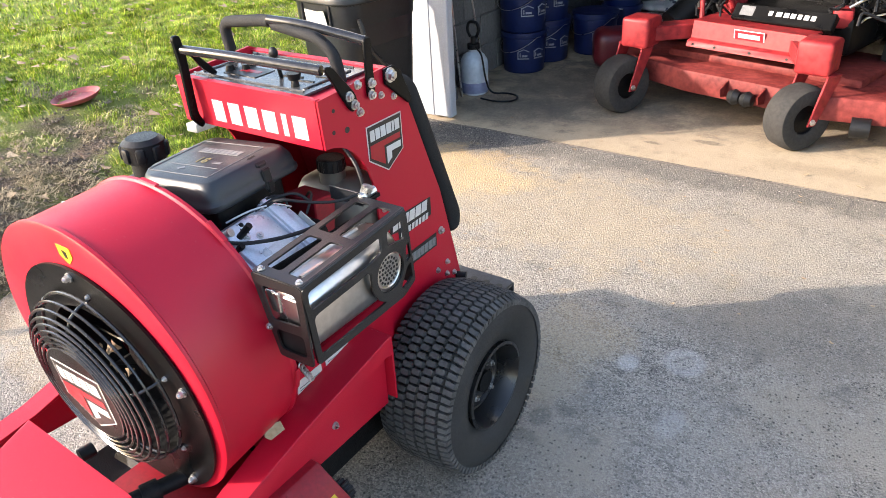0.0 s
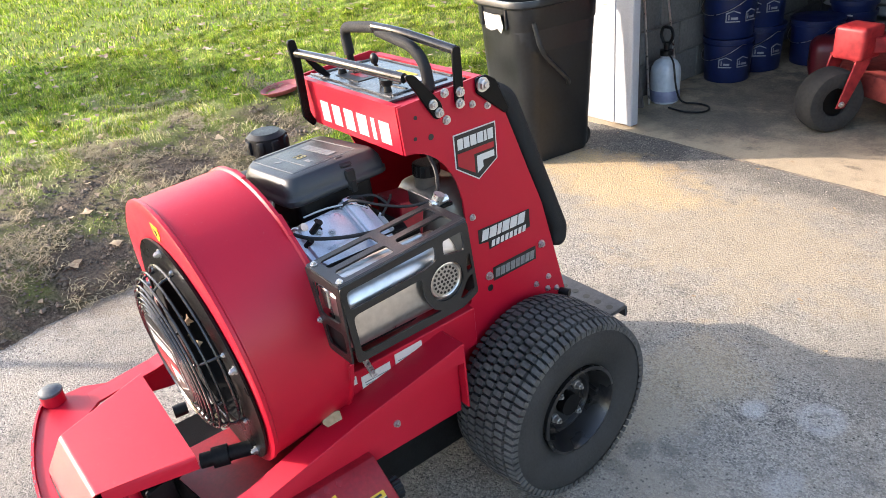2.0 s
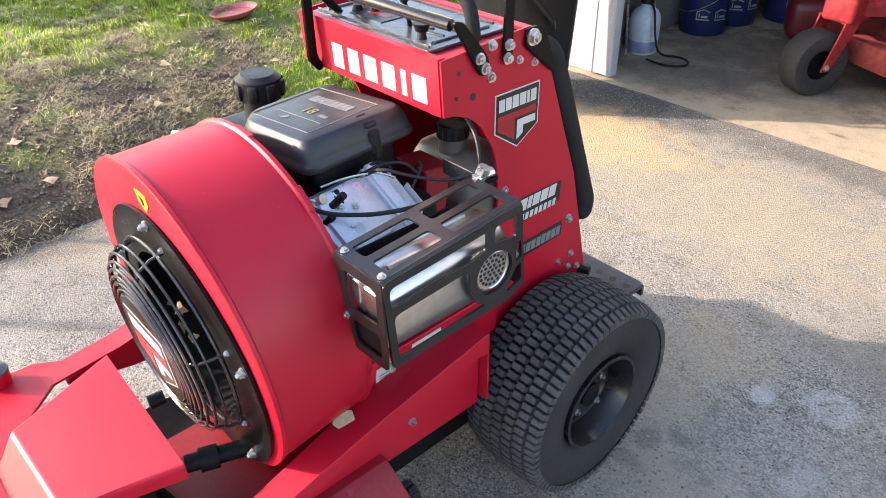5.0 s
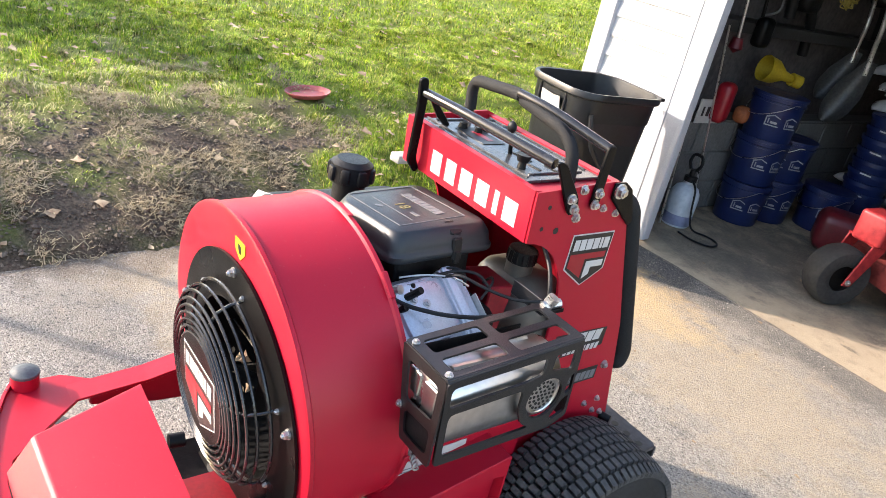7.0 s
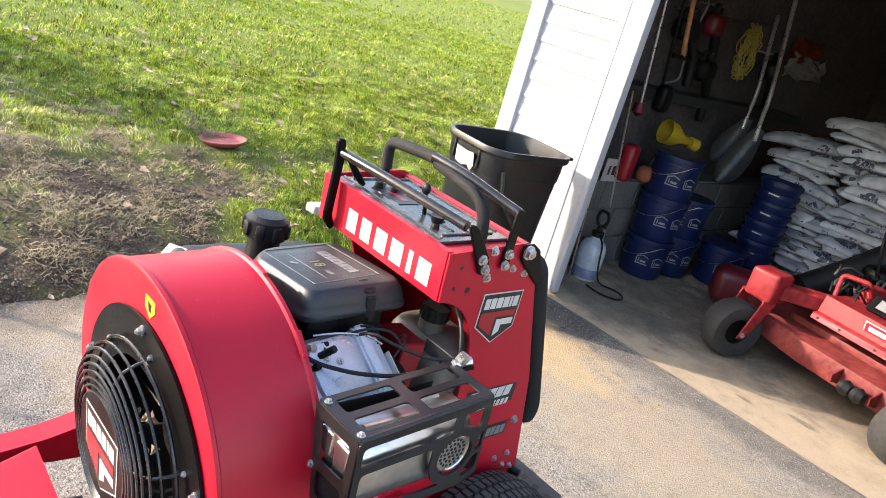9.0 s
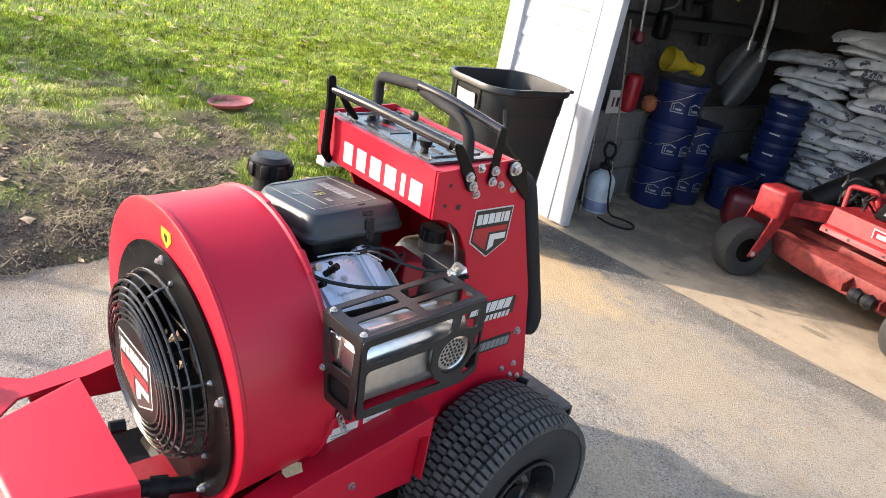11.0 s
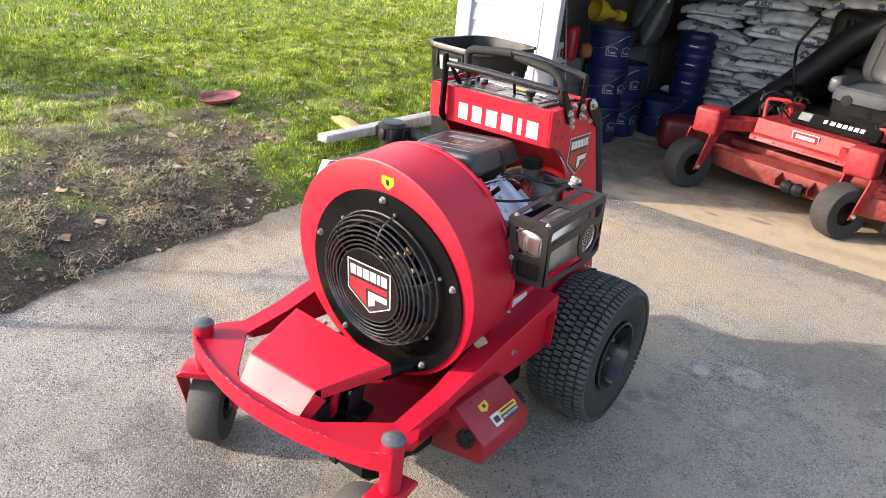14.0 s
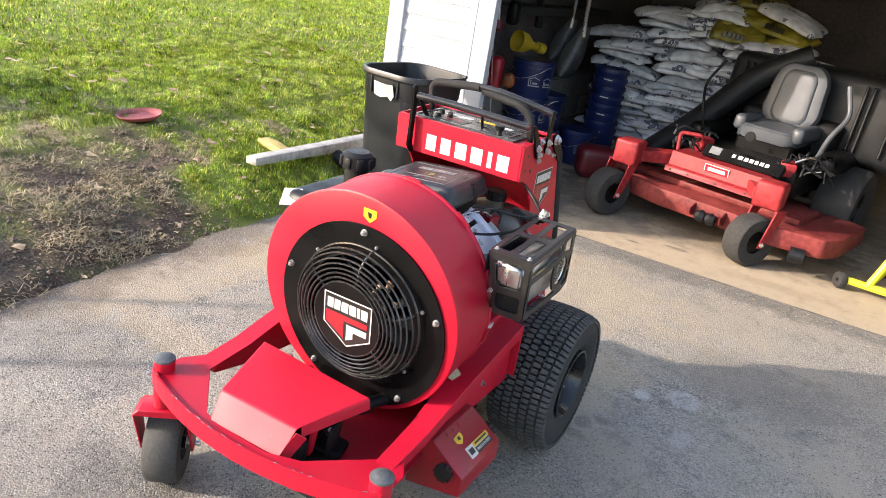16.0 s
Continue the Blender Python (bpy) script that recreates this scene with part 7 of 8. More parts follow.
def build_bags():
    rng = random.Random(21)
    white = [bag_mesh("white_bag", s, PLASTICBAG) for s in (1, 2, 3, 4, 5, 6)]
    gold = [bag_mesh("yellow_bag", s, YELLOWBAG) for s in (7, 8)]
    for layer in range(23):
        z = 0.15 + 0.0585 * layer
        for row in range(2):
            for col in range(4):
                x = -0.98 + 0.46 * col + rng.uniform(-0.06, 0.06) - (0.10 if col == 0 and 11 < layer < 17 else 0) + (0.11 if layer % 2 else 0) + (0.20 if layer > 16 else 0)
                y = 5.06 + 0.36 * row + rng.uniform(-0.06, 0.05) + (0.16 if layer > 16 else 0)
                if row == 1 and layer < 14 or layer > 14 and col > 1 and z < 1.55 or layer > 20 and col == 0:
                    continue
                ob = new("white_bag", white[rng.randrange(6)])
                ob.matrix_world = pose(x, y, z, rng.uniform(-8, 10), rng.uniform(-6, 6), rng.uniform(-22, 22) + (180 if rng.random() < 0.5 else 0)) @ Matrix.Diagonal((rng.uniform(0.85, 1.12), rng.uniform(0.9, 1.1), rng.uniform(0.8, 1.3), 1))
                tagged(ob, "full white plastic sack with dark print in a tall pile", "sack", "pile of white sacks")
                if row == 0 and rng.random() < 0.3 and ob.matrix_world.to_euler().z < 1:
                    print_patch(ob, rng)
    for x, y, z, rx, ry, rz, sx in ((0.12, 5.0, 1.10, 4, 3, 8, 1.1), (0.50, 5.04, 1.13, -3, 6, -14, 1.0), (0.22, 5.0, 1.205, 5, -3, -8, 1.2)):
        ob = new("white_bag", white[2])
        ob.matrix_world = pose(x, y, z, rx, ry, rz) @ Matrix.Diagonal((sx, 1, 1, 1))
        tagged(ob, "full white plastic sack with dark print in a tall pile", "sack", "pile of white sacks")
    for x, y, z, rx, ry, rz, k in ((-0.10, 5.02, 1.30, 34, 4, 6, 0), (0.28, 5.10, 1.27, 12, -6, -12, 1), (-0.10, 5.14, 1.42, 28, -5, 10, 1), (0.24, 5.12, 1.36, 16, 9, -18, 0), (0.0, 5.2, 1.53, 10, 3, 14, 0)):
        ob = new("yellow_bag", gold[k])
        ob.matrix_world = pose(x, y, z, rx, ry, rz) @ Matrix.Diagonal((0.85, 0.95, 1.1, 1))
        tagged(ob, "yellow plastic sack lying slumped on the white sacks", "sack", "yellow sacks")
        if k == 0:
            for q, w in ((-0.12, 0.03), (-0.075, 0.035), (-0.03, 0.03), (0.01, 0.03), (0.05, 0.025)):
                bm = B()
                box(bm, (q, -0.158, 0.028), (w, 0.006, 0.045), pose(0, 0, 0, -42), 0.002)
                part("print", bm, BLACKDECAL, ob, "", 0)
    ob = new("white_bag", white[1])
    ob.matrix_world = pose(0.28, 5.02, 1.455, 10, 18, -10)
    tagged(ob, "white plastic sack lying on top of yellow sacks", "sack", "pile of white sacks")
    t = thing("pallet", "worn wooden pallet under the sacks", "pallet", pose(0.0, 5.2, 0.002))
    for y in (-0.3, 0.0, 0.3):
        bm = B()
        box(bm, (0, y, 0.05), (2.45, 0.09, 0.09), None, 0.003)
        part("bearer", bm, WOOD, t)
    for k in range(17):
        bm = B()
        box(bm, (-1.15 + 0.144 * k, 0, 0.104), (0.10, 0.80, 0.018), None, 0.002)
        part("slat", bm, WOOD, t)


build_bags()


def build_mower():
    t = thing("riding_mower", "red zero-turn riding mower with a grey seat", "riding mower", pose(0.170, 3.020, 0.002, 0, 0, -13))
    # casters with their arms
    for s in (-1, 1):
        c = new("caster")
        c.parent = t
        c.matrix_local = pose(s * 0.50 - 0.03, 0.018 + s * 0.038, 0, 0, 0, -22 if s > 0 else -14)
        w = Matrix.Translation((0, 0, 0.163)) @ pose(0, 0, 0, 0, 90)
        bm = B()
        lathe(bm, [(0.075, -0.06), (0.12, -0.075), (0.150, -0.068), (0.163, -0.045), (0.166, 0), (0.163, 0.045), (0.150, 0.068), (0.12, 0.075), (0.075, 0.06)], w, 40)
        part("tyre", bm, DUSTYTYRE, c, "dusty black smooth tyre")
        bm = B()
        lathe(bm, [(0.001, -0.05), (0.07, -0.045), (0.08, -0.06), (0.085, -0.06), (0.085, 0.06), (0.08, 0.06), (0.07, 0.045), (0.001, 0.05)], w, 28)
        part("rim", bm, BLACK, c)
        for k in (-1, 1):
            bm = B()
            prism(bm, [(-0.025, 0.14), (0.025, 0.14), (0.13, 0.36), (0.13, 0.38), (0.05, 0.38)], "x", k * 0.092 - 0.006, k * 0.092 + 0.006, 0.003)
            part("fork_leg", bm, MOWER, c)
            bolt(c, (k * 0.099, 0, 0.163), (k, 0, 0), 0.012, 0.012)
        bm = B()
        box(bm, (0, 0.09, 0.378), (0.20, 0.09, 0.012), None, 0.003)
        part("fork_top", bm, MOWER, c)
        bm = B()
        box(bm, (s * 0.486 + 0.002, 0.105 + s * 0.03, 0.457), (0.168, 0.17, 0.165), pose(0, 0, 0, 0, 0, 6), 0.02, 3)
        part("caster_housing", bm, MOWER, t)
        bm = B()
        box(bm, (s * 0.36, 0.24, 0.445), (0.12, 0.30, 0.08), pose(0, 0, 0, 0, 0, s * 35), 0.006)
        part("front_arm", bm, MOWER, t)
    # platform and its badge
    bm = B()
    prism(bm, [(0.165, 0.385), (0.172, 0.418), (0.21, 0.425), (0.225, 0.518), (0.60, 0.514), (0.60, 0.504), (0.235, 0.504), (0.225, 0.415), (0.182, 0.408), (0.175, 0.385)], "x", -0.25, 0.40, 0.002)
    plat = part("platform", bm, MOWER, t)
    for k, x in enumerate((-0.21, -0.08, 0.12, 0.32)):
        bm = B()
        cyl(bm, (x, 0.171, 0.400), (x, 0.167, 0.400), 0.008, 10)
        part("hole", bm, BLACKDECAL, plat, "", 0)
    n = pose(0.085, 0.213, 0.474, 9)
    for w, h, y, mat in ((0.17, 0.062, -0.001, WHITE), (0.158, 0.050, -0.002, REDDECAL), (0.12, 0.024, -0.003, WHITE)):
        bm = B()
        box(bm, (0, y, 0), (w, 0.001, h), None)
        bmesh.ops.transform(bm, matrix=n, verts=bm.verts)
        part("badge", bm, mat, plat, "", 0)
    bm = B()
    face = Matrix.Translation((0.175, 0.375, 0.552)) @ pose(0, 0, 0, -38)
    box(bm, (0, 0, 0), (0.54, 0.05, 0.092), None, 0.006)
    bmesh.ops.transform(bm, matrix=face, verts=bm.verts)
    con = part("console", bm, BLACK, t)
    for x, w, h in ((-0.13, 0.075, 0.055), (0.0, 0.022, 0.026), (0.045, 0.03, 0.026), (0.085, 0.026, 0.026), (0.12, 0.026, 0.026), (0.155, 0.022, 0.026), (0.19, 0.026, 0.026), (0.225, 0.024, 0.026)):
        bm = B()
        box(bm, (x - 0.06, -0.0258, 0.004), (w, 0.002, h))
        bmesh.ops.transform(bm, matrix=face, verts=bm.verts)
        part("console_label", bm, WHITE if h < 0.03 else GREY, con, "", 0)
    # deck
    bm = B()
    prism(bm, [(-0.74, 0.30), (-0.66, 0.20), (-0.20, 0.10), (0.55, 0.10), (0.86, 0.20), (0.92, 0.34), (0.92, 0.85), (0.60, 1.0), (-0.60, 1.0), (-0.74, 0.85)], "z", 0.150, 0.275, 0.015, 2)
    deck = part("deck", bm, DECKRED, t, "scuffed red mowing deck")
    bm = B()
    box(bm, (0.10, 0.52, 0.290), (1.1, 0.40, 0.05), None, 0.015, 2)
    part("deck_top", bm, DECKRED, deck)
    for x in (-0.02, 0.05):
        bm = B()
        lathe(bm, [(0.001, -0.035), (0.03, -0.03), (0.043, 0), (0.03, 0.03), (0.001, 0.035)], Matrix.Translation((x + 0.155, 0.045, 0.200)) @ pose(0, 0, 0, 0, 90), 20)
        part("roller", bm, PLASTIC, deck)
    for x in (0.055, 0.265):
        bm = B()
        prism(bm, [(0.12, 0.17), (0.03, 0.19), (0.02, 0.23), (0.12, 0.27)], "x", x, x + 0.008)
        part("roller_bracket", bm, DECKRED, deck)
    bm = B()
    cyl(bm, (0.70, 0.13, 0.14), (0.78, 0.16, 0.14), 0.05, 20)
    part("deck_wheel", bm, PLASTIC, deck)
    # seat
    s0 = Matrix.Translation((0.125, 0.96, 0.645)) @ pose(0, 0, 0, 4) @ Matrix.Scale(0.87, 4)
    bm = B()
    loft(bm, [[(x * k, y * k - 0.01 * (k < 1), z) for x, y in rounded(0.50, 0.46, 0.10)] for z, k in ((-0.02, 0.90), (0.02, 0.98), (0.07, 1.0), (0.105, 0.97), (0.122, 0.88), (0.118, 0.6))])
    bmesh.ops.transform(bm, matrix=s0, verts=bm.verts)
    part("seat_cushion", bm, SEATGREY, t, "grey vinyl seat cushion")
    for name, w, h, d, y, r in (("backrest", 0.48, 0.54, 0.12, 0.27, 0.15), ("backrest_panel", 0.30, 0.44, 0.05, 0.218, 0.08)):
        bm = B()
        loft(bm, [[(x * k * (1 - 0.22 * max(0, z / h + 0.1)), yy, z * k) for x, z in rounded(w, h, r, 8)] for yy, k in ((d / 2, 0.86), (d / 4, 0.97), (0, 1.0), (-d / 4, 0.985), (-d * 0.42, 0.93), (-d / 2, 0.82), (-d * 0.49, 0.5))])
        bmesh.ops.recalc_face_normals(bm, faces=bm.faces[:])
        bmesh.ops.transform(bm, matrix=s0 @ Matrix.Translation((0, y, 0.33)) @ pose(0, 0, 0, -14), verts=bm.verts)
        part(name, bm, SEATGREY, t, "grey vinyl " + name.replace("_", " "))
    for s in (-1, 1):
        bm = B()
        box(bm, s0 @ Vector((s * 0.235, 0.02, 0.10)), (0.09, 0.40, 0.11), None, 0.035, 3)
        part("seat_bolster", bm, SEATGREY, t)
    bm = B()
    cyl(bm, s0 @ Vector((-0.10, -0.225, 0.03)), s0 @ Vector((-0.10, -0.245, 0.03)), 0.035, 18)
    part("seat_knob", bm, PLASTIC, t)
    bm = B()
    box(bm, (0.14, 0.95, 0.60), (0.40, 0.40, 0.12), None, 0.02)
    box(bm, (0.10, 0.85, 0.47), (0.80, 0.75, 0.20), None, 0.03, 2)
    part("chassis", bm, BLACK, t)
    bm = B()
    box(bm, (0.12, 1.35, 0.62), (0.70, 0.40, 0.40), None, 0.05, 3)
    part("rear_engine", bm, ENGINE, t)
    for s in (-1, 1):
        w = Matrix.Translation((s * 0.56 + 0.10, 1.15, 0.29)) @ pose(0, 0, 0, 0, 90)
        bm = B()
        lathe(bm, [(0.14, -0.10), (0.22, -0.135), (0.27, -0.13), (0.29, -0.10), (0.292, 0), (0.29, 0.10), (0.27, 0.13), (0.22, 0.135), (0.14, 0.10)], w, 40)
        part("rear_tyre", bm, RUBBER, t, "large dusty rear tyre")
        bm = B()
        lathe(bm, [(0.001, -0.06), (0.13, -0.05), (0.145, -0.10), (0.15, -0.10), (0.15, 0.10), (0.145, 0.10), (0.13, 0.05), (0.001, 0.06)], w, 28)
        part("rear_rim", bm, BLACK, t)
        bm = B()
        box(bm, (s * 0.44 + 0.12, 0.95, 0.60), (0.17, 0.50, 0.14), None, 0.05, 3)
        part("side_tank", bm, BLACK, t)
        # steering lever
        bm = B()
        tube(bm, fillet([(s * 0.40 + 0.12, 0.68, 0.62), (s * 0.44 + 0.12, 0.66, 0.80), (s * 0.50 + 0.12, 0.74, 0.94), (s * 0.42 + 0.12, 0.80, 1.12)], 0.06), 0.016 if s > 0 else 0.010, 10)
        part("steering_lever", bm, SEATGREY if s > 0 else BLACK, t)
        bm = B()
        box(bm, (s * 0.30 + 0.12, 0.52, 0.56), (0.10, 0.12, 0.10), pose(0, 0, 0, 0, 0, s * 20), 0.02, 2)
        part("hip_plate", bm, MOWER, t)
    bm = B()
    tube(bm, fillet([(-0.62, 0.62, 0.36), (-0.45, 0.95, 0.62), (-0.22, 1.25, 1.02), (0.10, 1.35, 1.22)], 0.25), 0.12, 18, flat=0.8)
    part("grass_duct", bm, PLASTIC, t, "black grass-collection duct")
    bm = B()
    box(bm, (0.22, 1.52, 0.86), (1.42, 0.42, 0.62), None, 0.07, 3)
    for v in bm.verts:
        if v.co.z > 1.0:
            v.co.y += 0.06
    bag = part("grass_bagger", bm, PLASTIC, t, "black moulded grass bagger behind the seat")
    for x in (-0.36, -0.31, -0.12, 0.52, 0.57, 0.74):
        bm = B()
        box(bm, (x, 1.315, 0.88), (0.02, 0.03, 0.46), pose(0, 0, 0, -5), 0.006)
        part("rib", bm, PLASTIC, bag)
    bm = B()
    box(bm, (-0.50, 0.62, 0.335), (0.32, 0.26, 0.05), None, 0.015)
    part("belt_cover", bm, PLASTIC, t)
    rng = random.Random(4)
    for k in range(34):
        bm = B()
        a = Vector((rng.uniform(-0.36, -0.16), rng.uniform(0.35, 0.6), rng.uniform(0.50, 0.62)))
        if k > 16:
            a.x += rng.uniform(0.62, 0.85)
            a.z += 0.03
        tube(bm, fillet([a, a + Vector((rng.uniform(-.04, .06), .03, rng.uniform(.02, .08))), a + Vector((rng.uniform(-.05, .10), .08, rng.uniform(-.03, .05)))], 0.03), rng.uniform(0.005, 0.010), 8)
        part("hose", bm, PLASTIC if k % 6 else STEEL, t)
    bm = B()
    tube(bm, fillet([(-0.28, 0.36, 0.50), (-0.30, 0.38, 0.62), (-0.16, 0.42, 0.63), (-0.15, 0.46, 0.56)], 0.03), 0.014, 10)
    part("pedal_bar", bm, MOWER, t)


build_mower()


def build_gas_can():
    t = thing("red_fuel_can", "dusty dark red plastic fuel can on the floor", "fuel can", pose(-0.74, 4.0, 0.002, 0, 0, 30))
    bm = B()
    box(bm, (0, 0, 0.13), (0.34, 0.26, 0.26), None, 0.07, 4)
    part("body", bm, REDPLASTIC, t)
    bm = B()
    cyl(bm, (0.10, 0, 0.25), (0.13, 0, 0.31), 0.03, 14)
    part("spout", bm, PLASTIC, t)


build_gas_can()


SHOVELSTEEL = material("shovel_steel", (0.07, 0.072, 0.076), (0.15, 0.15, 0.15), 0.38, metal=0.3, grain=60, patch=9, bump=0.1)


def build_shovel(m):
    """A long scoop, blade down, on a bent steel shaft."""
    t = thing("scoop_shovel", "dark grey scoop shovel hanging blade down in the garage", "shovel", m, "hanging shovels")
    bm = B()
    rows = []
    for i in range(13):
        f = i / 12
        w = 0.098 * min(1, 0.35 + 1.3 * f) * (1 - 0.55 * max(0, (f - 0.72) / 0.28) ** 2)
        deep = 0.07 * min(1, 0.4 + f * 1.4)
        rows.append([bm.verts.new((w * u, deep * (1 - u * u) + 0.03 * f * f, -0.48 * f)) for u in (-1, -0.8, -0.5, -0.2, 0.2, 0.5, 0.8, 1)])
    for a, b in zip(rows, rows[1:]):
        for k in range(7):
            bm.faces.new((a[k], a[k + 1], b[k + 1], b[k]))
    bmesh.ops.solidify(bm, geom=bm.faces[:], thickness=0.004)
    bmesh.ops.transform(bm, matrix=Matrix.Translation((0, 0, -0.04)) @ pose(0, 0, 0, 0, 24, 0) @ Matrix.Translation((0, 0, 0.04)), verts=bm.verts)
    part("blade", bm, SHOVELSTEEL, t)
    bm = B()
    tube(bm, fillet([(0, 0.045, -0.10), (0, 0.02, 0.06), (0, -0.05, 0.20), (0, -0.03, 0.95)], 0.12), 0.017, 10)
    part("shaft", bm, ZINC, t)
    return t


sh = build_shovel(pose(-1.30, 4.62, 1.12, -14, -4, 38))
copy_thing(sh, pose(-1.47, 4.74, 1.15, -14, -2, 44) @ Matrix.Diagonal((0.9, 0.9, 0.82, 1)))
for name, pts, r, mat, label, cat in (
        ("long_handled_tool", ((-1.47, 3.24, 1.13), (-1.50, 3.10, 2.1)), 0.010, ZINC, "thin steel tool shaft leaning on the garage wall", "tool"),
        ("garden_rake", ((-1.47, 3.52, 1.45), (-1.50, 3.36, 2.1)), 0.016, material("varnished_wood", (0.30, 0.13, 0.05), (0.48, 0.25, 0.11), 0.5, grain=40, patch=8), "wooden rake handle leaning on the garage wall", "rake"),
        ("red_trimmer", ((-1.47, 3.44, 1.10), (-1.50, 3.30, 2.1)), 0.011, BLACK, "slim black trimmer shaft hanging on the wall", "trimmer")):
    t = thing(name, label, cat)
    part("shaft", tube(B(), pts, r, 10), mat, t)
    bm = B()
    p = Vector(pts[0])
    if name == "red_trimmer":
        box(bm, p + Vector((0.02, 0, 0.08)), (0.09, 0.12, 0.18), None, 0.035, 3)
        part("motor_housing", bm, BLACK, t)
    elif name == "garden_rake":
        box(bm, p, (0.03, 0.22, 0.03), None, 0.006)
        part("head", bm, BLACK, t)
    else:
        lathe(bm, [(0.001, 0), (0.03, 0.0), (0.045, -0.06), (0.001, -0.09)], Matrix.Translation(p), 16)
        part("head", bm, REDPLASTIC, t)
bm = B()
box(bm, (0, 0, 0), (0.012, 0.24, 0.15), None, 0.002)
sign = lone("number_sign", bm, WHITE, "white house-number board leaning on the blocks", "sign", m=pose(-1.468, 3.22, 0.68))
for k, w in enumerate((0.020, 0.030, 0.030, 0.030)):
    bm = B()
    box(bm, (0.0067, -0.075 + 0.05 * k, 0.0), (0.001, w, 0.06))
    part("bar", bm, BLACKDECAL, sign, "", 0)
t = thing("yellow_funnel", "yellow plastic funnel hanging over the buckets", "funnel", pose(-1.45, 3.80, 0.945, 0, -80, 64) @ Matrix.Diagonal((0.85, 0.85, 0.85, 1)))
bm = B()
lathe(bm, [(0.03, -0.12), (0.04, -0.04), (0.09, 0.05), (0.10, 0.14), (0.094, 0.14), (0.084, 0.05), (0.03, -0.04)], Matrix(), 24)
part("cone", bm, OCHRE, t)
bm = B()
cyl(bm, (0, 0, -0.12), (0, 0, -0.20), 0.05, 18)
part("cap", bm, OCHRE, t)
for p, s, mat, name, label in (((-1.44, 3.28, 0.72), (0.10, 0.13, 0.25), CHERRY, "red_bottle", "red plastic bottle on the block ledge"), ((-1.55, 3.06, 0.70), (0.10, 0.10, 0.12), CLOTH0, "orange_reel", "orange cord reel on the block ledge"), ((-1.43, 3.52, 0.69), (0.10, 0.10, 0.11), CLOTH0, "orange_reel", "orange cord reel on the block ledge")):
    bm = B()
    box(bm, (0, 0, s[2] / 2), s, None, min(s) * 0.4, 4)
    lone(name, bm, mat, label, "bottle" if "bottle" in name else "cord reel", m=pose(p[0], p[1], 0.622, 0, 0, 15))
rope_rng = random.Random(2)
bm = B()
pts = []
for k in range(260):
    q = 2 * math.pi * k / 16
    a, w = rope_rng.uniform(0.13, 0.21), rope_rng.uniform(0.05, 0.12)
    pts.append((-1.46 + 0.04 * rope_rng.uniform(-1, 1), 4.31 + w * math.cos(q) + 0.03 * rope_rng.uniform(-1, 1), 1.60 + a * math.sin(q) + 0.02 * rope_rng.uniform(-1, 1)))
tube(bm, fillet(pts, 0.03, 3), 0.0042, 5)
lone("rope_coil", bm, material("yellow_rope", (0.22, 0.17, 0.03), (0.36, 0.29, 0.07), 0.8, grain=60, patch=10), "loose coil of yellow rope hanging on the wall", "rope")
bm = B()
box(bm, (-1.60, 4.3, 1.19), (0.23, 2.9, 0.07), None, 0.004)
cyl(bm, (-1.72, 4.31, 1.77), (-1.40, 4.31, 1.80), 0.012, 8)
lone("wall_rail", bm, CABLE, "dark wooden tool rail along the garage wall", "rail")
CLOTH = material("orange_cloth", (0.20, 0.035, 0.015), (0.32, 0.07, 0.03), 0.9, grain=60, patch=8, bump=0.4)
RAG = material("pale_cloth", (0.32, 0.31, 0.30), (0.54, 0.53, 0.51), 0.9, grain=60, patch=8, bump=0.4)
for name, mat, label, y0, z0, w, hh in (("orange_cloth", CLOTH, "crumpled orange cloth hanging on the wall", 5.72, 1.74, 0.58, 0.17), ("pale_rag", RAG, "crumpled pale rag hanging on the wall", 5.85, 1.61, 0.78, 0.18)):
    bm = B()
    grid = {}
    for i in range(19):
        for j in range(9):
            u, v = i / 18 - 0.5, j / 8 - 0.5
            grid[i, j] = bm.verts.new((-1.66 + 0.05 * noise.noise((u * 6, v * 4, y0)) + 0.02 * noise.noise((u * 15, v * 9, y0)), y0 + u * w * (1 - 0.3 * v) + 0.03 * noise.noise((u * 4, v * 5, 8)), z0 + v * hh * (1 + 0.6 * noise.noise((u * 5, 1, y0)))))
    for i in range(18):
        for j in range(8):
            bm.faces.new((grid[i, j], grid[i + 1, j], grid[i + 1, j + 1], grid[i, j + 1]))
    bmesh.ops.solidify(bm, geom=bm.faces[:], thickness=0.006)
    lone(name, bm, mat, label, "cloth")


def build_cart():
    t = thing("yellow_cart", "bright yellow tubular cart on small wheels", "cart", pose(1.25, 3.08, 0.002))
    for name, pts in (("base_bar", ((-0.02, 0.0, 0.062), (0.85, -0.06, 0.062))), ("upright", ((0.10, -0.01, 0.065), (0.32, 0.06, 0.75))), ("base_bar", ((0.10, 0.0, 0.062), (0.20, 0.50, 0.062))), ("upright", ((0.80, -0.05, 0.065), (0.62, 0.06, 0.75))), ("top_bar", ((0.32, 0.06, 0.75), (0.62, 0.06, 0.75)))):
        part(name, tube(B(), pts, 0.022, 10), NEON, t)
    for p in ((-0.05, 0.0), (0.85, -0.06), (0.20, 0.50)):
        bm = B()
        lathe(bm, [(0.012, -0.02), (0.045, -0.022), (0.052, -0.012), (0.052, 0.012), (0.045, 0.022), (0.012, 0.02)], Matrix.Translation((*p, 0.053)) @ pose(0, 0, 0, 0, 90, 35), 24)
        part("wheel", bm, DUSTYTYRE, t)


build_cart()

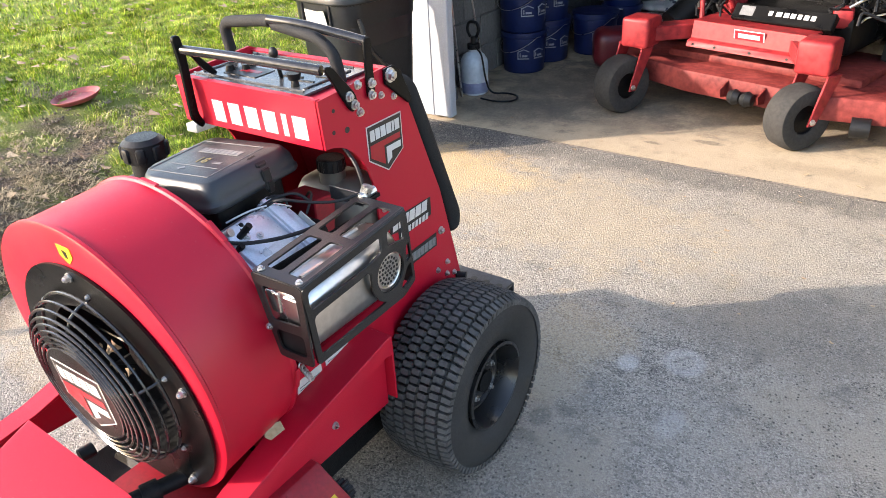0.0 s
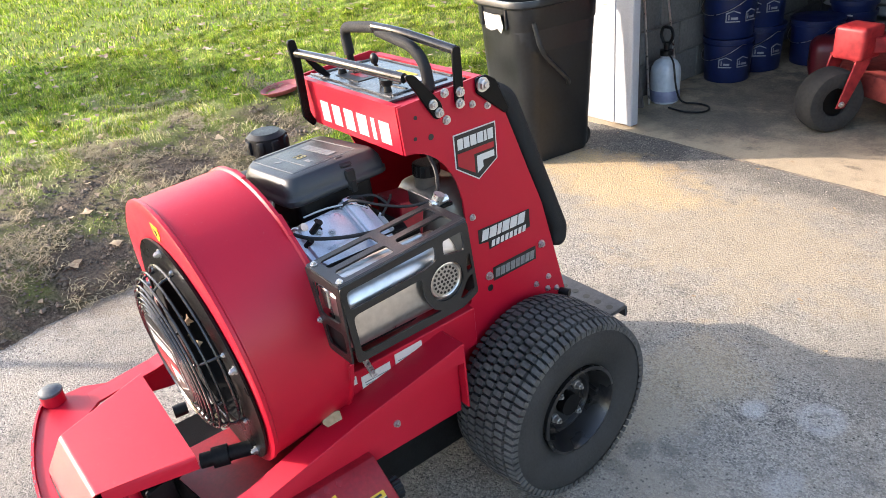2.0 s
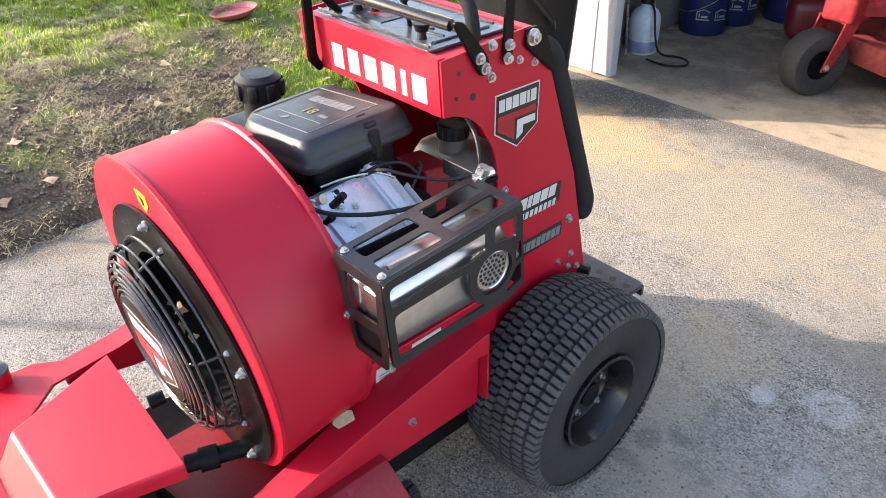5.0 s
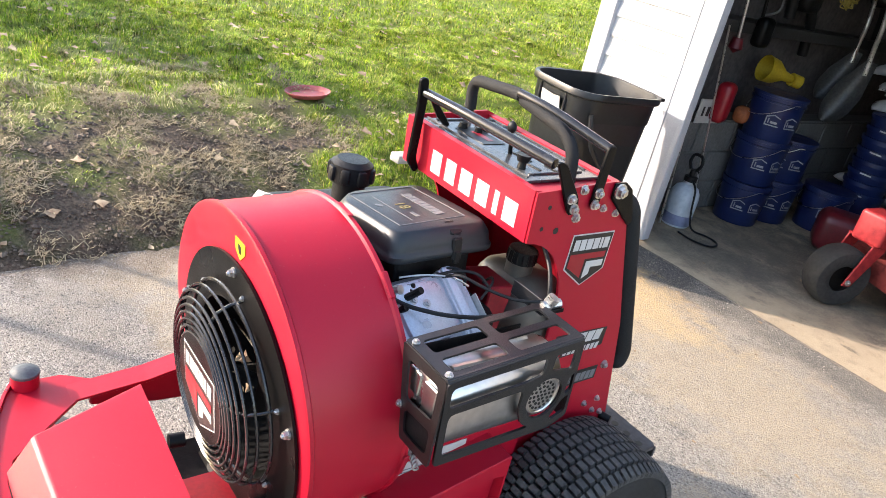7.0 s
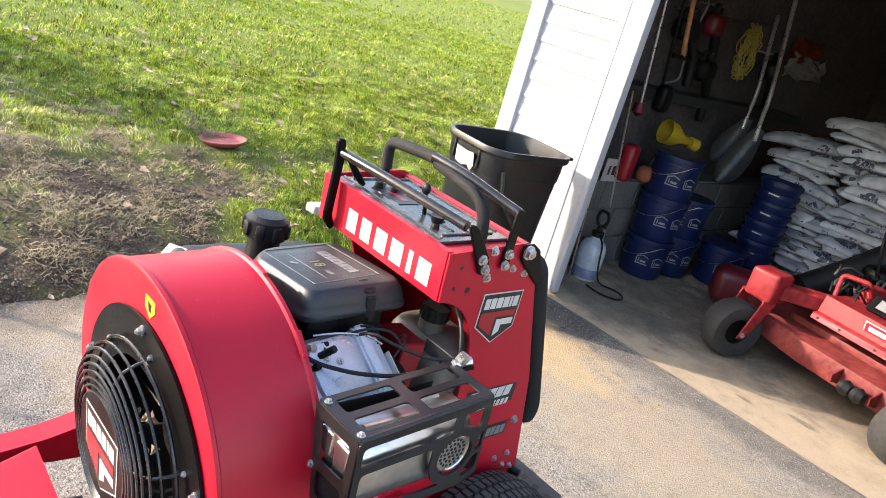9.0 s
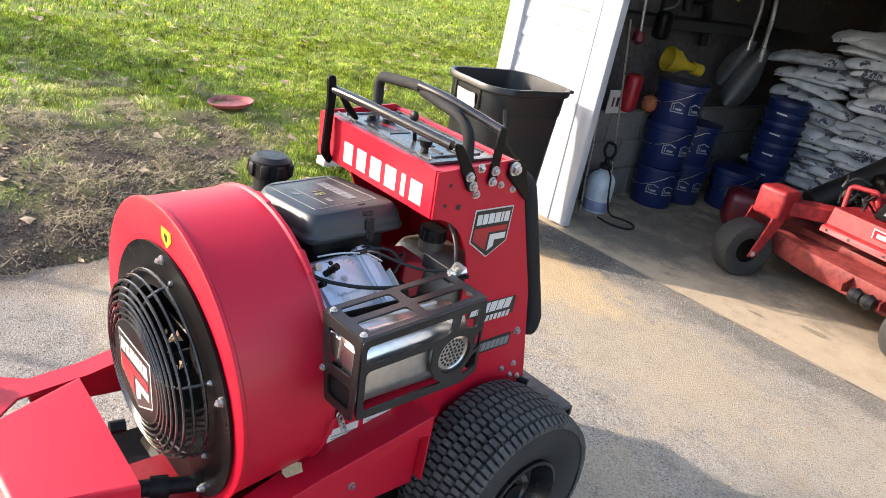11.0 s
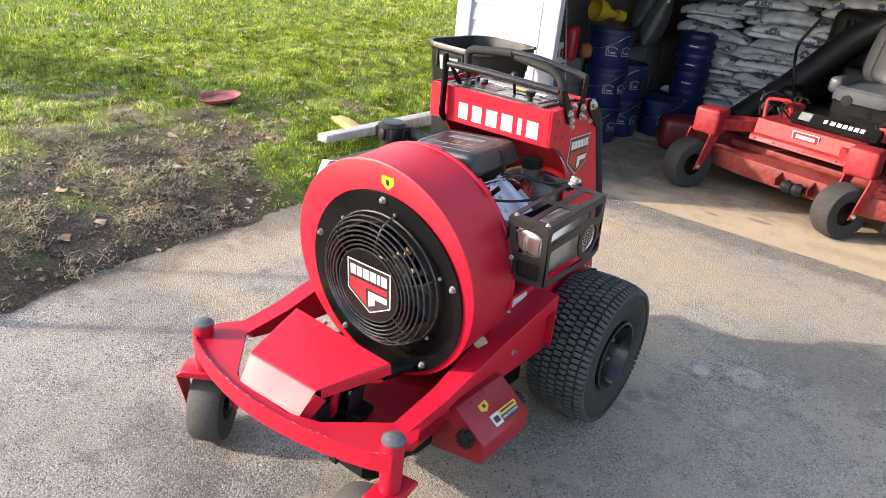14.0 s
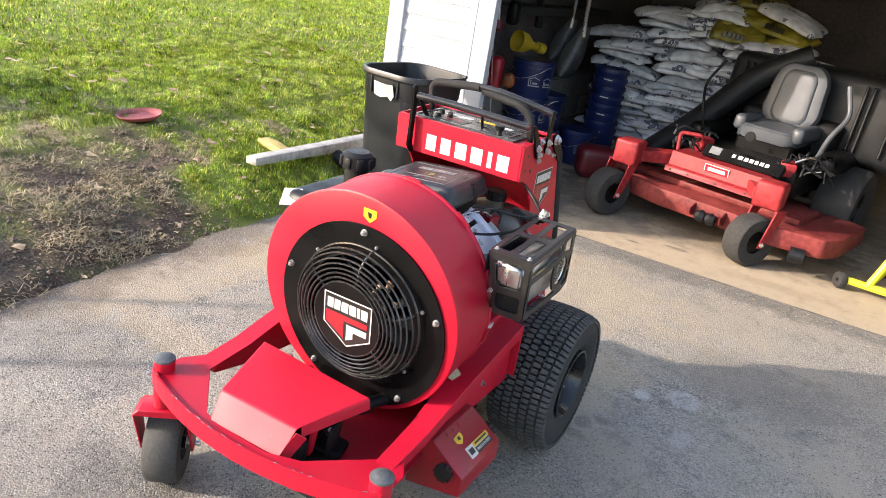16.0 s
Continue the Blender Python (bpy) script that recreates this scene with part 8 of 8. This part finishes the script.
for name, a, b, r, mat, label in (("thin_rod", (-1.345, 2.93, 0.006), (-1.395, 2.85, 1.15), 0.007, ZINC, "thin steel rod leaning behind the door casing"), ("thin_rod", (-1.30, 3.16, 0.006), (-1.40, 3.0, 1.2), 0.006, ZINC, "thin steel rod leaning behind the door casing")):
    lone(name, tube(B(), [a, ((a[0] + b[0]) / 2 + 0.004, (a[1] + b[1]) / 2, (a[2] + b[2]) / 2), b], r, 8), mat, label, "rod")
bm = B()
box(bm, (0, 0, 0.30), (0.10, 0.022, 0.60), None, 0.003)
lone("dark_plank", bm, DARKWALL, "dark plank leaning behind the door casing", "plank", m=pose(-1.375, 2.84, 0.004, 0, -8, 20))

# dark clutter hung along the rail
bm = B()
tube(bm, fillet([(-1.64, 3.70, 1.26), (-1.56, 3.74, 1.30), (-1.55, 3.66, 1.55), (-1.55, 3.74, 1.80), (-1.60, 3.80, 1.86), (-1.70, 3.80, 1.86)], 0.08), 0.008, 8)
lone("grey_hose", bm, GREY, "thin grey hose hooked over the wall rail", "hose")


def build_hung_blower(m, body, label):
    """A small motor tool hung by its handle."""
    t = thing("hand_blower", label, "garden tool", m, "tools hung on the wall")
    bm = B()
    box(bm, (0, 0, 0), (0.14, 0.20, 0.15), None, 0.05, 3)
    part("motor_housing", bm, body, t)
    bm = B()
    tube(bm, fillet([(0.02, 0.06, -0.05), (0.02, 0.14, -0.16), (0.02, 0.18, -0.34)], 0.06), 0.035, 12)
    part("tube", bm, PLASTIC, t)
    bm = B()
    tube(bm, fillet([(0, -0.08, 0.06), (0, -0.06, 0.13), (0, 0.06, 0.13), (0, 0.08, 0.06)], 0.03), 0.014, 8)
    part("handle", bm, PLASTIC, t)
    bm = B()
    cyl(bm, (-0.16, 0, 0.115), (0.03, 0, 0.125), 0.008, 8)
    part("hook", bm, ZINC, t)


build_hung_blower(pose(-1.57, 3.92, 1.70, 0, 0, 10), REDPLASTIC, "dark red hand blower hung on the garage wall")
build_hung_blower(pose(-1.57, 3.62, 1.62, 0, 0, -8), PLASTIC, "black hand blower hung on the garage wall")
build_hung_blower(pose(-1.57, 4.02, 1.40, 0, 0, 4), ENGINE, "black hand blower hung on the garage wall")
build_hung_blower(pose(-1.57, 5.02, 1.52, 0, 0, 12), PLASTIC, "black hand blower hung on the garage wall")

bm = B()
profile = [(0.001, 0.0)]
for k in range(16):
    profile += [(0.044, 0.022 * k), (0.050, 0.022 * k + 0.006), (0.050, 0.022 * k + 0.014), (0.044, 0.022 * k + 0.020)]
profile += [(0.040, 0.352), (0.040, 0.02), (0.001, 0.02)]
lathe(bm, profile, Matrix(), 24)
lone("drain_pipe", bm, PLASTIC, "short black corrugated drain pipe lying beside the garage corner", "pipe", m=pose(-1.98, 2.16, height(-1.9, 2.1) + 0.055, 0, 88, -22))
